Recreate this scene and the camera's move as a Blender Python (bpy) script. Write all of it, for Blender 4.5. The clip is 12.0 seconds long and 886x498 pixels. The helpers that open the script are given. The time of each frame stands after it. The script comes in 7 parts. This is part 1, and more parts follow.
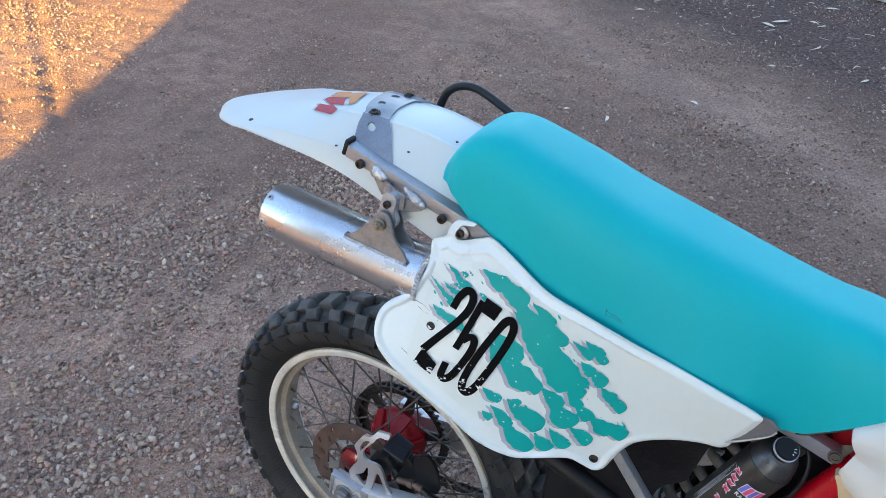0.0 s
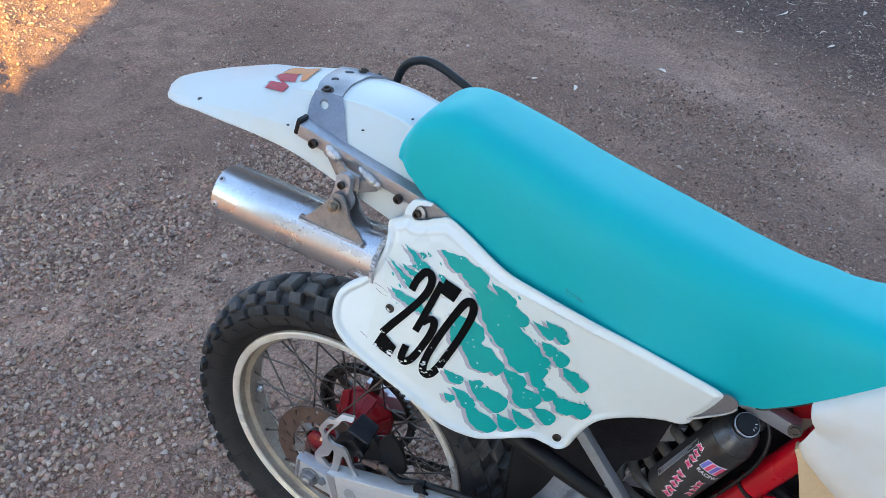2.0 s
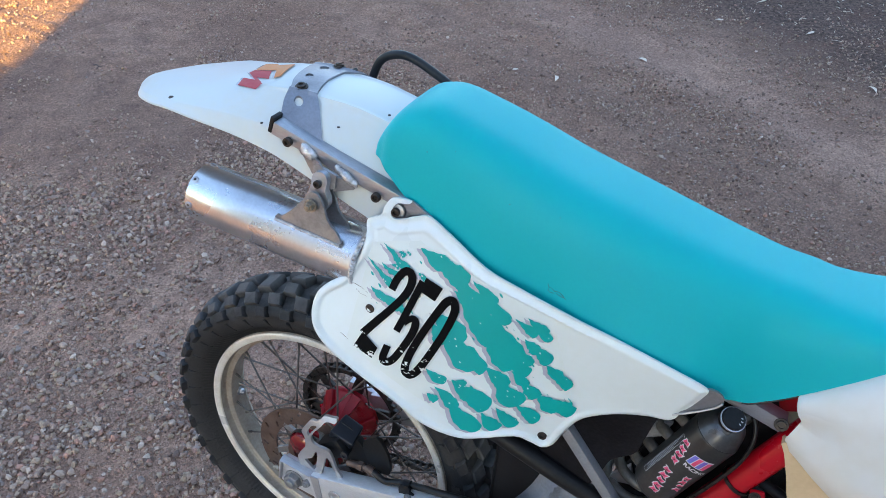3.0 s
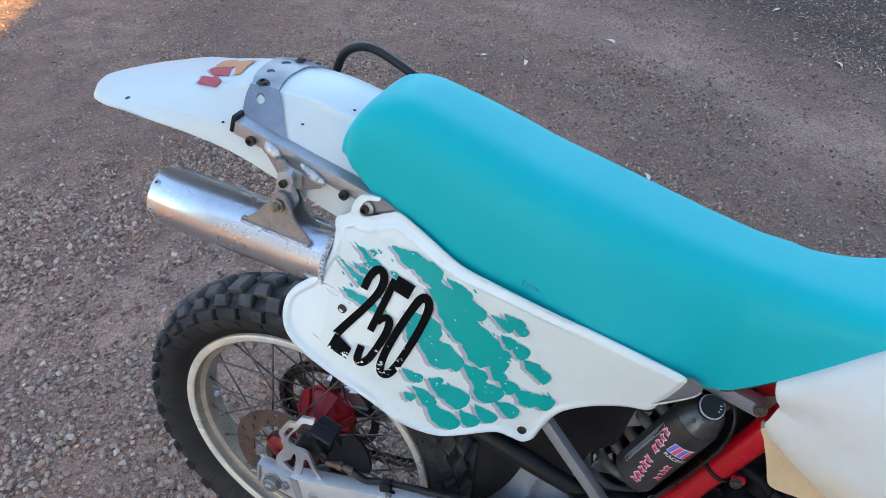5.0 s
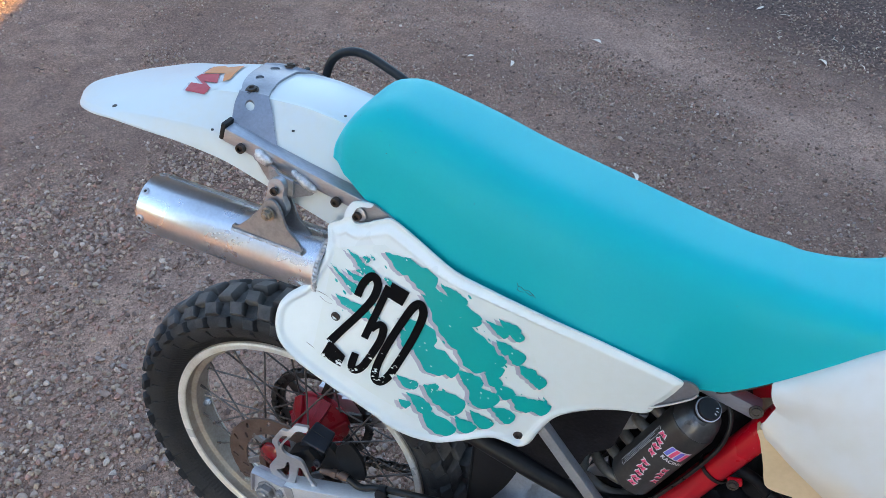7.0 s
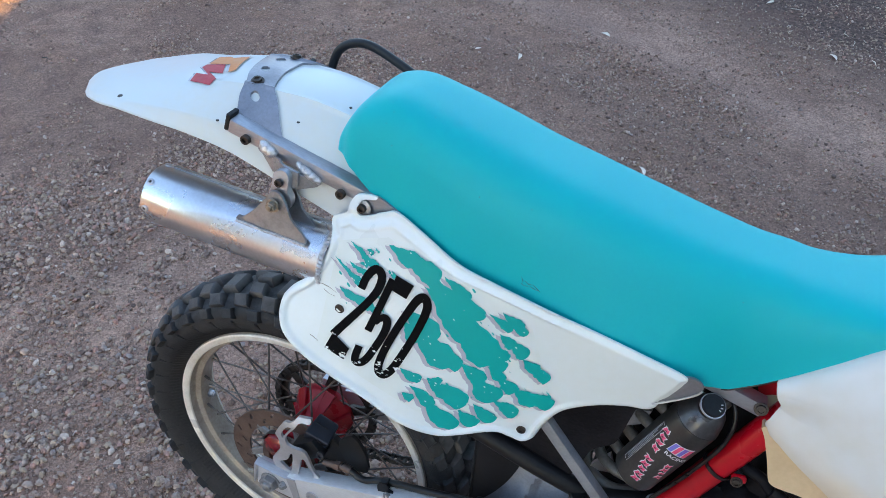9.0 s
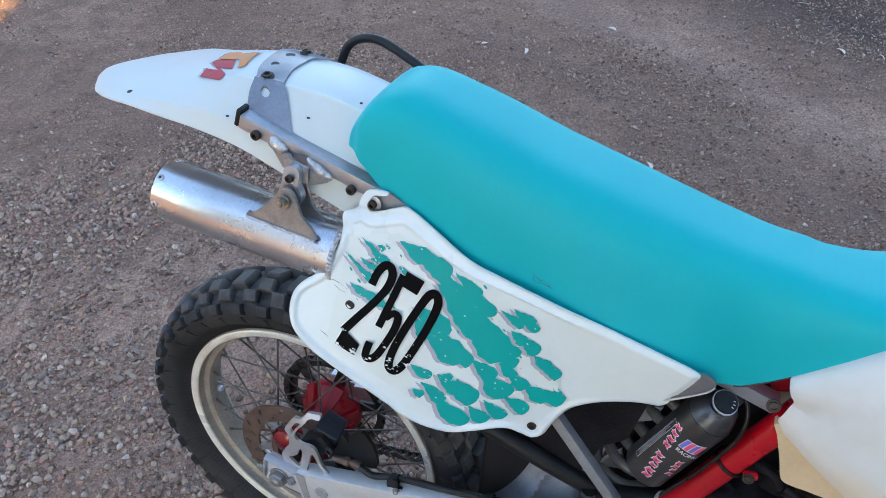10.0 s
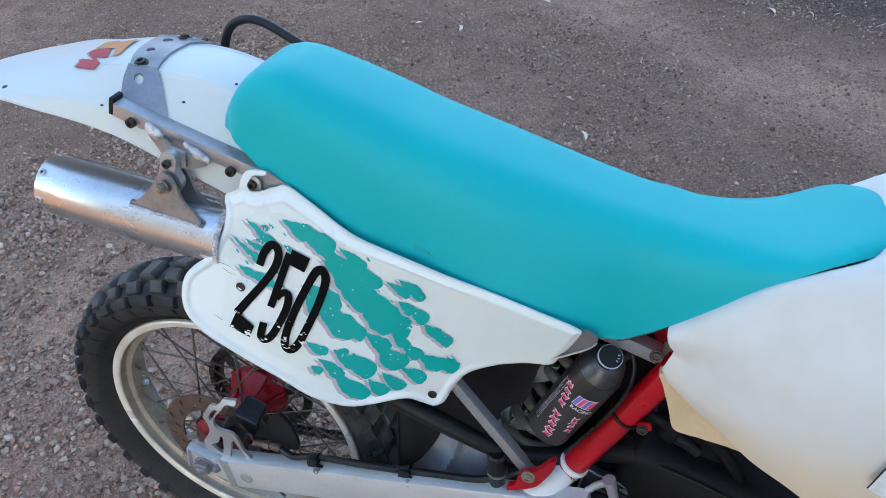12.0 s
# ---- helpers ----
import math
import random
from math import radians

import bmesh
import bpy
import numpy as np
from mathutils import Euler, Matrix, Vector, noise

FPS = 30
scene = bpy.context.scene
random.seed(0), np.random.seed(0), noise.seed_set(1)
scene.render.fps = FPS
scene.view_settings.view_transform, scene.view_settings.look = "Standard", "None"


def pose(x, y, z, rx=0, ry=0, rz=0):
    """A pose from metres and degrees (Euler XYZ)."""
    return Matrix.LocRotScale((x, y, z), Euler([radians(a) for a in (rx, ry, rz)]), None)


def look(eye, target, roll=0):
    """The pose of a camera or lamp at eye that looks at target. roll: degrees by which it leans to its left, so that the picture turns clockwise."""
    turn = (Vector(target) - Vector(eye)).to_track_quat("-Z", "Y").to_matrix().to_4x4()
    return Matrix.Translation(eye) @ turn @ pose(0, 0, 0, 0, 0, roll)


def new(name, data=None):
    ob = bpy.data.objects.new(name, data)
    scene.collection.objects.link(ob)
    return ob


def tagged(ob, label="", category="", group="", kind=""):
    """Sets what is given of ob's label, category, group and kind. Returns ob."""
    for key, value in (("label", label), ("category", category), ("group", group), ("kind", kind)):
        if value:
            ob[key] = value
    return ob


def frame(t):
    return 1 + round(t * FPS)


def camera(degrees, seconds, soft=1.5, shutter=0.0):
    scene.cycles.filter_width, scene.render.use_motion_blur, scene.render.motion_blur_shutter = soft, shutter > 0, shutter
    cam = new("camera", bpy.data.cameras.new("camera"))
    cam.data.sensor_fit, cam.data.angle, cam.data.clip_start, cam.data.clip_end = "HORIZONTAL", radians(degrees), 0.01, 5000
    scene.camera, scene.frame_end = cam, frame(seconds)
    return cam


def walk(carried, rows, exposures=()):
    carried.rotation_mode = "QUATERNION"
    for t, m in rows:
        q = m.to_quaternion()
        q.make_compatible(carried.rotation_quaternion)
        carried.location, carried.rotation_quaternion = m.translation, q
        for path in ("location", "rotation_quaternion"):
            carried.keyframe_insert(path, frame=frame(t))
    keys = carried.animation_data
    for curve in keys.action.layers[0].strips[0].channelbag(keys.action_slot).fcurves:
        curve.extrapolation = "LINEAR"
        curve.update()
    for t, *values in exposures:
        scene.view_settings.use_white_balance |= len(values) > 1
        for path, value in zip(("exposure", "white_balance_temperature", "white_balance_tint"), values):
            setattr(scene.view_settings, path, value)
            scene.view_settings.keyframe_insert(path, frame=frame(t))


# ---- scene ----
cam = camera(60.4, 12.0, soft=0.5)
# seconds, eye (m), turn (degrees)
PATH = [
    (0.0, 0.5218, -0.6827, 1.4926, 52.164, -0.816, 29.788),
    (0.5, 0.5312, -0.6699, 1.4893, 50.994, -1.249, 29.743),
    (1.0, 0.5382, -0.6615, 1.4874, 50.578, -1.253, 29.083),
    (1.5, 0.5333, -0.6581, 1.4881, 50.311, -1.142, 28.449),
    (2.0, 0.5297, -0.6491, 1.4888, 49.988, -1.031, 27.613),
    (2.5, 0.5304, -0.6354, 1.4862, 49.722, -0.889, 26.843),
    (3.0, 0.5273, -0.6293, 1.4833, 49.398, -0.890, 26.053),
    (5.0, 0.5231, -0.6068, 1.4808, 48.363, -0.494, 23.344),
    (5.5, 0.5169, -0.6012, 1.4846, 48.257, -0.408, 22.754),
    (6.0, 0.5153, -0.5995, 1.4851, 48.283, -0.358, 22.287),
    (6.5, 0.5142, -0.5972, 1.4837, 48.305, -0.416, 22.087),
    (7.0, 0.5127, -0.6018, 1.4822, 48.384, -0.537, 22.102),
    (9.0, 0.5134, -0.5981, 1.4800, 47.844, -0.609, 22.799),
    (9.5, 0.5124, -0.5989, 1.4766, 47.700, -0.498, 23.008),
    (10.0, 0.5048, -0.5986, 1.4788, 47.468, -0.398, 23.020),
    (10.5, 0.5110, -0.5898, 1.4782, 47.258, -0.271, 22.778),
    (11.0, 0.5081, -0.5785, 1.4729, 46.921, -0.055, 22.080),
    (11.5, 0.5350, -0.5653, 1.4727, 46.508, 0.497, 20.879),
    (12.0, 0.6115, -0.5724, 1.4704, 46.284, 1.125, 19.095),
]
walk(cam, [(t, pose(x, y, z, rx, ry, rz)) for t, x, y, z, rx, ry, rz in PATH])

# ---- light: low evening sun, open shade of a house ----
SUN_FROM = Vector((0.3625, -0.9320, 0.0))
SUN_UP = radians(19.0)
world = bpy.data.worlds.new("sky")
scene.world = world
world.use_nodes = True
wn, wl = world.node_tree.nodes, world.node_tree.links
sky = wn.new("ShaderNodeTexSky")
sky.sky_type, sky.sun_disc = "NISHITA", False
sky.sun_elevation = SUN_UP
sky.sun_rotation = math.atan2(SUN_FROM.x, SUN_FROM.y)
sky.air_density, sky.dust_density, sky.ozone_density = 1.0, 0.4, 0.7
wl.new(sky.outputs["Color"], wn["Background"].inputs["Color"])
wn["Background"].inputs["Strength"].default_value = 0.10
sun_data = bpy.data.lights.new("sun", "SUN")
sun_data.energy, sun_data.angle, sun_data.color = 3.0, radians(0.55), (1.0, 0.61, 0.14)
sun_ob = new("sun", sun_data)
sun_ob.matrix_world = look(SUN_FROM * 30 + Vector((0, 0, 30 * math.tan(SUN_UP))), (0, 0, 0))
scene.view_settings.exposure = 2.86
scene.view_settings.use_white_balance = True
scene.view_settings.white_balance_temperature = 6530
scene.view_settings.white_balance_tint = 10


# ---- materials ----
def mat(name, col, col2=None, rough=0.5, metal=0.0, scale=8.0, fine=180.0, mix=0.5, bump=0.0, bump_scale=300.0, rough_var=0.12,
        coat=0.0, sheen=0.0, spec=0.5, stretch=(1, 1, 1), sub=0.0):
    """A surface with stains at one scale, grain at another, uneven gloss and fine relief."""
    m = bpy.data.materials.new(name)
    m.use_nodes = True
    n, l = m.node_tree.nodes, m.node_tree.links
    b = n["Principled BSDF"]
    co = n.new("ShaderNodeTexCoord")
    mp = n.new("ShaderNodeMapping")
    mp.inputs["Scale"].default_value = stretch
    l.new(co.outputs["Object"], mp.inputs["Vector"])

    def noisy(sc, detail):
        t = n.new("ShaderNodeTexNoise")
        t.inputs["Scale"].default_value, t.inputs["Detail"].default_value = sc, detail
        l.new(mp.outputs["Vector"], t.inputs["Vector"])
        return t.outputs["Fac"]

    big, small = noisy(scale, 5.0), noisy(fine, 3.0)
    add = n.new("ShaderNodeMath")
    add.operation = "MULTIPLY_ADD"
    l.new(small, add.inputs[0])
    add.inputs[1].default_value = 0.45
    l.new(big, add.inputs[2])
    ramp = n.new("ShaderNodeMapRange")
    l.new(add.outputs[0], ramp.inputs["Value"])
    ramp.inputs["From Min"].default_value, ramp.inputs["From Max"].default_value = 0.72 - 0.3 * mix, 1.02 - 0.1 * mix
    cm = n.new("ShaderNodeMix")
    cm.data_type = "RGBA"
    cm.inputs["A"].default_value = (*col, 1)
    cm.inputs["B"].default_value = (*(col2 or [c * 0.82 for c in col]), 1)
    l.new(ramp.outputs["Result"], cm.inputs["Factor"])
    l.new(cm.outputs["Result"], b.inputs["Base Color"])
    rr = n.new("ShaderNodeMapRange")
    l.new(big, rr.inputs["Value"])
    rr.inputs["From Min"].default_value, rr.inputs["From Max"].default_value = 0.3, 0.7
    rr.inputs["To Min"].default_value, rr.inputs["To Max"].default_value = max(0.03, rough - rough_var), min(1.0, rough + rough_var)
    l.new(rr.outputs["Result"], b.inputs["Roughness"])
    b.inputs["Metallic"].default_value = metal
    b.inputs["Specular IOR Level"].default_value = spec
    b.inputs["Coat Weight"].default_value = coat
    b.inputs["Sheen Weight"].default_value = sheen
    b.inputs["Sheen Roughness"].default_value = 0.35
    b.inputs["Sheen Tint"].default_value = (0.30, 0.85, 1.0, 1)
    if sub:
        b.inputs["Subsurface Weight"].default_value = sub
        b.inputs["Subsurface Radius"].default_value = (0.01, 0.008, 0.006)
        b.inputs["Subsurface Scale"].default_value = 0.5
    if bump:
        bn = n.new("ShaderNodeBump")
        bn.inputs["Strength"].default_value, bn.inputs["Distance"].default_value = bump, 0.002
        l.new(noisy(bump_scale, 4.0), bn.inputs["Height"])
        l.new(bn.outputs["Normal"], b.inputs["Normal"])
    return m


M = {
    "white": mat("white_plastic", (0.690, 0.735, 0.725), (0.665, 0.700, 0.665), 0.36, scale=5, fine=90, bump=0.04, bump_scale=500, sub=0.05, spec=0.5),
    "fender": mat("weathered_white_fender_plastic", (0.575, 0.620, 0.625), (0.590, 0.600, 0.545), 0.42, scale=4, fine=90, bump=0.03, bump_scale=400, sub=0.05, spec=0.30),
    "cream": mat("aged_white_tank_plastic", (0.66, 0.65, 0.63), (0.62, 0.585, 0.52), 0.52, scale=3, fine=40, mix=0.3, bump=0.05, bump_scale=400, spec=0.4),
    "yellowed": mat("yellowed_tank_plastic", (0.70, 0.52, 0.32), (0.60, 0.43, 0.25), 0.45, scale=14, bump=0.04),
    "vinyl": mat("turquoise_seat_vinyl", (0.0003, 0.405, 0.425), (0.0003, 0.380, 0.402), 0.50, scale=5, fine=260, mix=0.4, bump=0.10, bump_scale=1400, rough_var=0.05, spec=0.22, sheen=0.40),
    "alu": mat("brushed_aluminium", (0.54, 0.54, 0.565), (0.40, 0.395, 0.41), 0.46, 0.75, scale=14, fine=400, bump=0.07, bump_scale=700, stretch=(0.25, 1, 1)),
    "strap": mat("dull_aluminium_strap", (0.30, 0.305, 0.335), (0.22, 0.22, 0.24), 0.44, 0.8, scale=18, fine=300, bump=0.06, bump_scale=600),
    "arm": mat("pale_aluminium_swing_arm", (0.73, 0.735, 0.75), (0.58, 0.575, 0.58), 0.44, 0.5, scale=14, fine=400, bump=0.07, bump_scale=700, stretch=(0.25, 1, 1)),
    "satin": mat("satin_silencer_aluminium", (0.62, 0.645, 0.685), (0.51, 0.52, 0.545), 0.29, 0.90, scale=16, fine=260, bump=0.04, bump_scale=500, rough_var=0.07),
    "cast": mat("dull_cast_aluminium", (0.32, 0.325, 0.34), (0.235, 0.24, 0.25), 0.56, 0.5, scale=22, fine=300, bump=0.25, bump_scale=500),
    "weld": mat("bright_weld_bead", (0.68, 0.66, 0.65), (0.40, 0.38, 0.36), 0.40, 0.75, scale=110, fine=500, bump=0.8, bump_scale=300),
    "steel": mat("dull_steel_plate", (0.33, 0.335, 0.35), (0.215, 0.213, 0.215), 0.46, 0.75, scale=40, fine=300, bump=0.1, bump_scale=500),
    "zinc": mat("zinc_plated_bolt", (0.36, 0.33, 0.27), (0.18, 0.15, 0.12), 0.42, 0.85, scale=120, fine=500),
    "bolt": mat("oxidised_black_bolt", (0.030, 0.027, 0.026), (0.075, 0.055, 0.042), 0.45, 0.5, scale=150, fine=600),
    "rust": mat("rust_browned_brake_steel", (0.155, 0.105, 0.085), (0.10, 0.065, 0.05), 0.50, 0.55, scale=30, fine=300, bump=0.1, stretch=(1, 1, 1)),
    "spoke": mat("dull_steel_spoke", (0.135, 0.115, 0.105), (0.075, 0.062, 0.055), 0.5, 0.6, scale=40, fine=300),
    "rim": mat("tan_gold_rim", (0.44, 0.39, 0.325), (0.26, 0.21, 0.165), 0.40, 0.35, scale=16, fine=200, bump=0.06, bump_scale=300),
    "lip": mat("cream_gold_rim_lip", (0.82, 0.77, 0.69), (0.62, 0.55, 0.45), 0.36, 0.25, scale=20, fine=240, bump=0.05, bump_scale=300),
    "rubber": mat("dusty_tyre_rubber", (0.017, 0.0175, 0.019), (0.056, 0.052, 0.050), 0.72, scale=24, fine=260, bump=0.4, bump_scale=350, mix=0.5, spec=0.3),
    "black": mat("black_plastic", (0.0055, 0.0055, 0.0068), (0.013, 0.0125, 0.013), 0.50, scale=18, fine=200, bump=0.08, spec=0.26),
    "gloss": mat("black_rubber_hose", (0.006, 0.006, 0.0065), (0.015, 0.015, 0.015), 0.38, scale=40, fine=300, spec=0.35),
    "red": mat("red_frame_paint", (0.44, 0.003, 0.012), (0.35, 0.003, 0.010), 0.36, scale=16, fine=200, coat=0.25, bump=0.03, spec=0.35),
    "hub": mat("red_anodised_hub", (0.40, 0.004, 0.014), (0.25, 0.004, 0.010), 0.34, 0.15, scale=30, fine=240, bump=0.08),
    "cherry": mat("glossy_cherry_red", (0.22, 0.002, 0.007), (0.15, 0.002, 0.006), 0.14, scale=30, fine=240, coat=0.7),
    "caliper": mat("blue_black_caliper", (0.008, 0.011, 0.018), (0.015, 0.018, 0.027), 0.46, 0.1, scale=30, fine=260, bump=0.15, bump_scale=400, spec=0.4),
    "rail": mat("bare_grey_aluminium", (0.40, 0.415, 0.450), (0.29, 0.295, 0.315), 0.42, 0.7, scale=18, fine=360, bump=0.08, bump_scale=600, stretch=(0.25, 1, 1)),
    "can": mat("dark_grey_reservoir_paint", (0.032, 0.031, 0.031), (0.056, 0.052, 0.048), 0.40, 0.3, scale=26, fine=240, bump=0.06, spec=0.4),
    "chain": mat("oily_chain", (0.03, 0.028, 0.027), (0.085, 0.07, 0.06), 0.48, 0.6, scale=90, fine=400),
    "spring": mat("grey_shock_spring", (0.135, 0.122, 0.105), (0.05, 0.045, 0.040), 0.45, 0.1, scale=30, fine=300),
    "guard": mat("white_frame_guard", (0.74, 0.73, 0.71), (0.64, 0.62, 0.59), 0.45, scale=14, fine=200, mix=0.3, bump=0.04),
    "sticker": mat("clear_backed_sticker", (0.680, 0.725, 0.700), (0.655, 0.690, 0.640), 0.34, scale=9, fine=120, spec=0.4),
    "teal": mat("teal_print", (0.0006, 0.345, 0.305), (0.001, 0.32, 0.285), 0.42, scale=14, fine=200, spec=0.2),
    "mauve": mat("grey_mauve_print", (0.42, 0.40, 0.455), (0.38, 0.36, 0.41), 0.4, scale=14, fine=200),
    "pink": mat("pink_print", (0.80, 0.09, 0.20), (0.70, 0.07, 0.16), 0.4, scale=60),
    "violet": mat("violet_print", (0.22, 0.10, 0.55), (0.10, 0.22, 0.55), 0.4, scale=30),
    "white_ink": mat("white_print", (0.75, 0.75, 0.75), (0.6, 0.6, 0.6), 0.45, scale=80),
    "orange": mat("faded_orange_print", (0.62, 0.22, 0.07), (0.60, 0.30, 0.16), 0.5, scale=20, spec=0.15),
    "red_ink": mat("faded_red_print", (0.40, 0.045, 0.065), (0.46, 0.10, 0.10), 0.5, scale=20, spec=0.15),
    "silver_ink": mat("silver_print", (0.48, 0.50, 0.54), (0.38, 0.40, 0.44), 0.32, 0.2, scale=30),
    "sump": mat("oily_black_engine", (0.0065, 0.0062, 0.0075), (0.017, 0.0155, 0.0175), 0.52, scale=26, fine=200, bump=0.3, bump_scale=220, spec=0.10),
    "crank": mat("grimy_blue_grey_casting", (0.040, 0.044, 0.057), (0.016, 0.017, 0.021), 0.42, 0.3, scale=30, fine=240, bump=0.25, bump_scale=300, spec=0.35),
    "fence": mat("dark_screen_boards", (0.075, 0.066, 0.060), (0.050, 0.045, 0.042), 0.8, scale=2.0, fine=30, bump=0.3, bump_scale=60),
    "bridge": mat("dull_blue_grey_casting", (0.27, 0.295, 0.345), (0.185, 0.20, 0.235), 0.50, 0.25, scale=22, fine=300, bump=0.2, bump_scale=500),
    "neck": mat("grey_reservoir_neck", (0.075, 0.075, 0.080), (0.040, 0.040, 0.042), 0.36, 0.5, scale=30, fine=260, bump=0.06),
    "leaf": mat("dry_pale_leaf", (0.78, 0.68, 0.56), (0.60, 0.49, 0.38), 0.7, scale=60, fine=400, bump=0.3),
    "timber": mat("weathered_pale_timber", (0.52, 0.50, 0.47), (0.36, 0.33, 0.30), 0.75, scale=12, fine=120, bump=0.3, stretch=(0.2, 3, 3)),
    "wall": mat("pale_rendered_wall", (0.55, 0.50, 0.44), (0.47, 0.42, 0.37), 0.85, scale=1.2, fine=30, bump=0.3, bump_scale=60),
    "roof": mat("grey_roof_sheet", (0.20, 0.20, 0.21), (0.15, 0.15, 0.155), 0.55, 0.3, scale=1.0, fine=20),
}


def worn_black():
    """Black vinyl figures, scratched through to white at their feet."""
    m = mat("scratched_black_vinyl", (0.0025, 0.0025, 0.003), (0.005, 0.005, 0.0055), 0.60, scale=20, fine=200, spec=0.05)
    n, l = m.node_tree.nodes, m.node_tree.links
    b = n["Principled BSDF"]
    co = n.new("ShaderNodeTexCoord")
    sep = n.new("ShaderNodeSeparateXYZ")
    l.new(co.outputs["Object"], sep.inputs[0])
    foot = n.new("ShaderNodeMapRange")
    l.new(sep.outputs["Z"], foot.inputs["Value"])
    foot.inputs["From Min"].default_value, foot.inputs["From Max"].default_value = 0.785, 0.715
    foot.inputs["To Min"].default_value, foot.inputs["To Max"].default_value = -0.16, 0.075
    no = n.new("ShaderNodeTexNoise")
    no.inputs["Scale"].default_value, no.inputs["Detail"].default_value = 75.0, 6.0
    no.inputs["Roughness"].default_value = 0.66
    mp = n.new("ShaderNodeMapping")
    mp.inputs["Scale"].default_value = (1.0, 0.3, 1.9)
    mp.inputs["Rotation"].default_value = (0, radians(35), 0)
    l.new(co.outputs["Object"], mp.inputs["Vector"])
    l.new(mp.outputs["Vector"], no.inputs["Vector"])
    sm = n.new("ShaderNodeMath")
    l.new(no.outputs["Fac"], sm.inputs[0])
    l.new(foot.outputs["Result"], sm.inputs[1])
    st = n.new("ShaderNodeMath")
    st.operation = "GREATER_THAN"
    l.new(sm.outputs[0], st.inputs[0])
    st.inputs[1].default_value = 0.625
    old = b.inputs["Base Color"].links[0].from_socket
    mx = n.new("ShaderNodeMix")
    mx.data_type = "RGBA"
    l.new(st.outputs[0], mx.inputs["Factor"])
    l.new(old, mx.inputs["A"])
    mx.inputs["B"].default_value = (0.74, 0.75, 0.70, 1)
    l.new(mx.outputs["Result"], b.inputs["Base Color"])
    return m


M["figures"] = worn_black()


def earth():
    """Compacted dusty gravel: grit of many colours, darker and paler patches, a dark mulched strip beyond a wandering
    border.
    """
    m = bpy.data.materials.new("gravel_ground")
    m.use_nodes = True
    n, l = m.node_tree.nodes, m.node_tree.links
    b = n["Principled BSDF"]
    co = n.new("ShaderNodeTexCoord")

    def noisy(sc, detail=5.0, rough=0.6):
        t = n.new("ShaderNodeTexNoise")
        t.inputs["Scale"].default_value, t.inputs["Detail"].default_value, t.inputs["Roughness"].default_value = sc, detail, rough
        l.new(co.outputs["Object"], t.inputs["Vector"])
        return t.outputs["Fac"]

    def ranged(v, a, z, lo=0.0, hi=1.0):
        r = n.new("ShaderNodeMapRange")
        l.new(v, r.inputs["Value"])
        r.inputs["From Min"].default_value, r.inputs["From Max"].default_value = a, z
        r.inputs["To Min"].default_value, r.inputs["To Max"].default_value = lo, hi
        return r.outputs["Result"]

    def blend(f, a, c, kind="MIX"):
        x = n.new("ShaderNodeMix")
        x.data_type, x.blend_type = "RGBA", kind
        for sock, v in ((x.inputs["Factor"], f), (x.inputs["A"], a), (x.inputs["B"], c)):
            if isinstance(v, (tuple, float, int)):
                sock.default_value = v if not isinstance(v, tuple) else (*v, 1)
            else:
                l.new(v, sock)
        return x.outputs["Result"]

    def maths(op, a, c):
        x = n.new("ShaderNodeMath")
        x.operation = op
        for sock, v in zip(x.inputs, (a, c)):
            if isinstance(v, (float, int)):
                sock.default_value = v
            else:
                l.new(v, sock)
        return x.outputs[0]

    def grit(sc):
        v = n.new("ShaderNodeTexVoronoi")
        v.inputs["Scale"].default_value = sc
        l.new(co.outputs["Object"], v.inputs["Vector"])
        return v

    dust = blend(ranged(noisy(1.1), 0.40, 0.62), (0.250, 0.152, 0.111), (0.365, 0.229, 0.166))
    dust = blend(ranged(noisy(9.0), 0.42, 0.70), dust, (0.222, 0.135, 0.101))
    g1, g2 = grit(150.0), grit(380.0)
    tone = n.new("ShaderNodeSeparateColor")
    l.new(g1.outputs["Color"], tone.inputs[0])
    tone2 = n.new("ShaderNodeSeparateColor")
    l.new(g2.outputs["Color"], tone2.inputs[0])
    dust = blend(maths("MULTIPLY", ranged(tone2.outputs["Red"], 0.45, 0.75, 0, 0.7), ranged(g2.outputs["Distance"], 0.0016, 0.0006)), dust, (0.669, 0.454, 0.336))
    dust = blend(maths("MULTIPLY", ranged(tone2.outputs["Green"], 0.6, 0.8, 0, 0.6), ranged(g2.outputs["Distance"], 0.0018, 0.0008)), dust, (0.119, 0.078, 0.066))
    where = n.new("ShaderNodeSeparateXYZ")
    l.new(co.outputs["Object"], where.inputs[0])
    # a broad band towards -x, made slightly darker by position
    dark_band = maths("ABSOLUTE", maths("ADD", maths("ADD", where.outputs["Y"], maths("MULTIPLY", where.outputs["X"], 0.30)), ranged(noisy(1.3, 3.0), 0.2, 0.8, -1.25, -0.45)), 0.0)
    dark_band = maths("MULTIPLY", ranged(dark_band, 0.75, 0.25), ranged(where.outputs["X"], 0.3, -0.7))
    dust = blend(dark_band, dust, blend(1.0, dust, (0.88, 0.89, 0.91), "MULTIPLY"))
    # every grain its own tone, with dark joints between them
    grain = blend(1.0, dust, blend(tone2.outputs["Red"], (0.58, 0.57, 0.56), (1.42, 1.42, 1.42)), "MULTIPLY")
    g3 = n.new("ShaderNodeTexVoronoi")
    g3.feature = "DISTANCE_TO_EDGE"
    g3.inputs["Scale"].default_value = 150.0
    l.new(co.outputs["Object"], g3.inputs["Vector"])
    coarse = blend(1.0, dust, blend(tone.outputs["Green"], (0.68, 0.67, 0.66), (1.54, 1.51, 1.48)), "MULTIPLY")
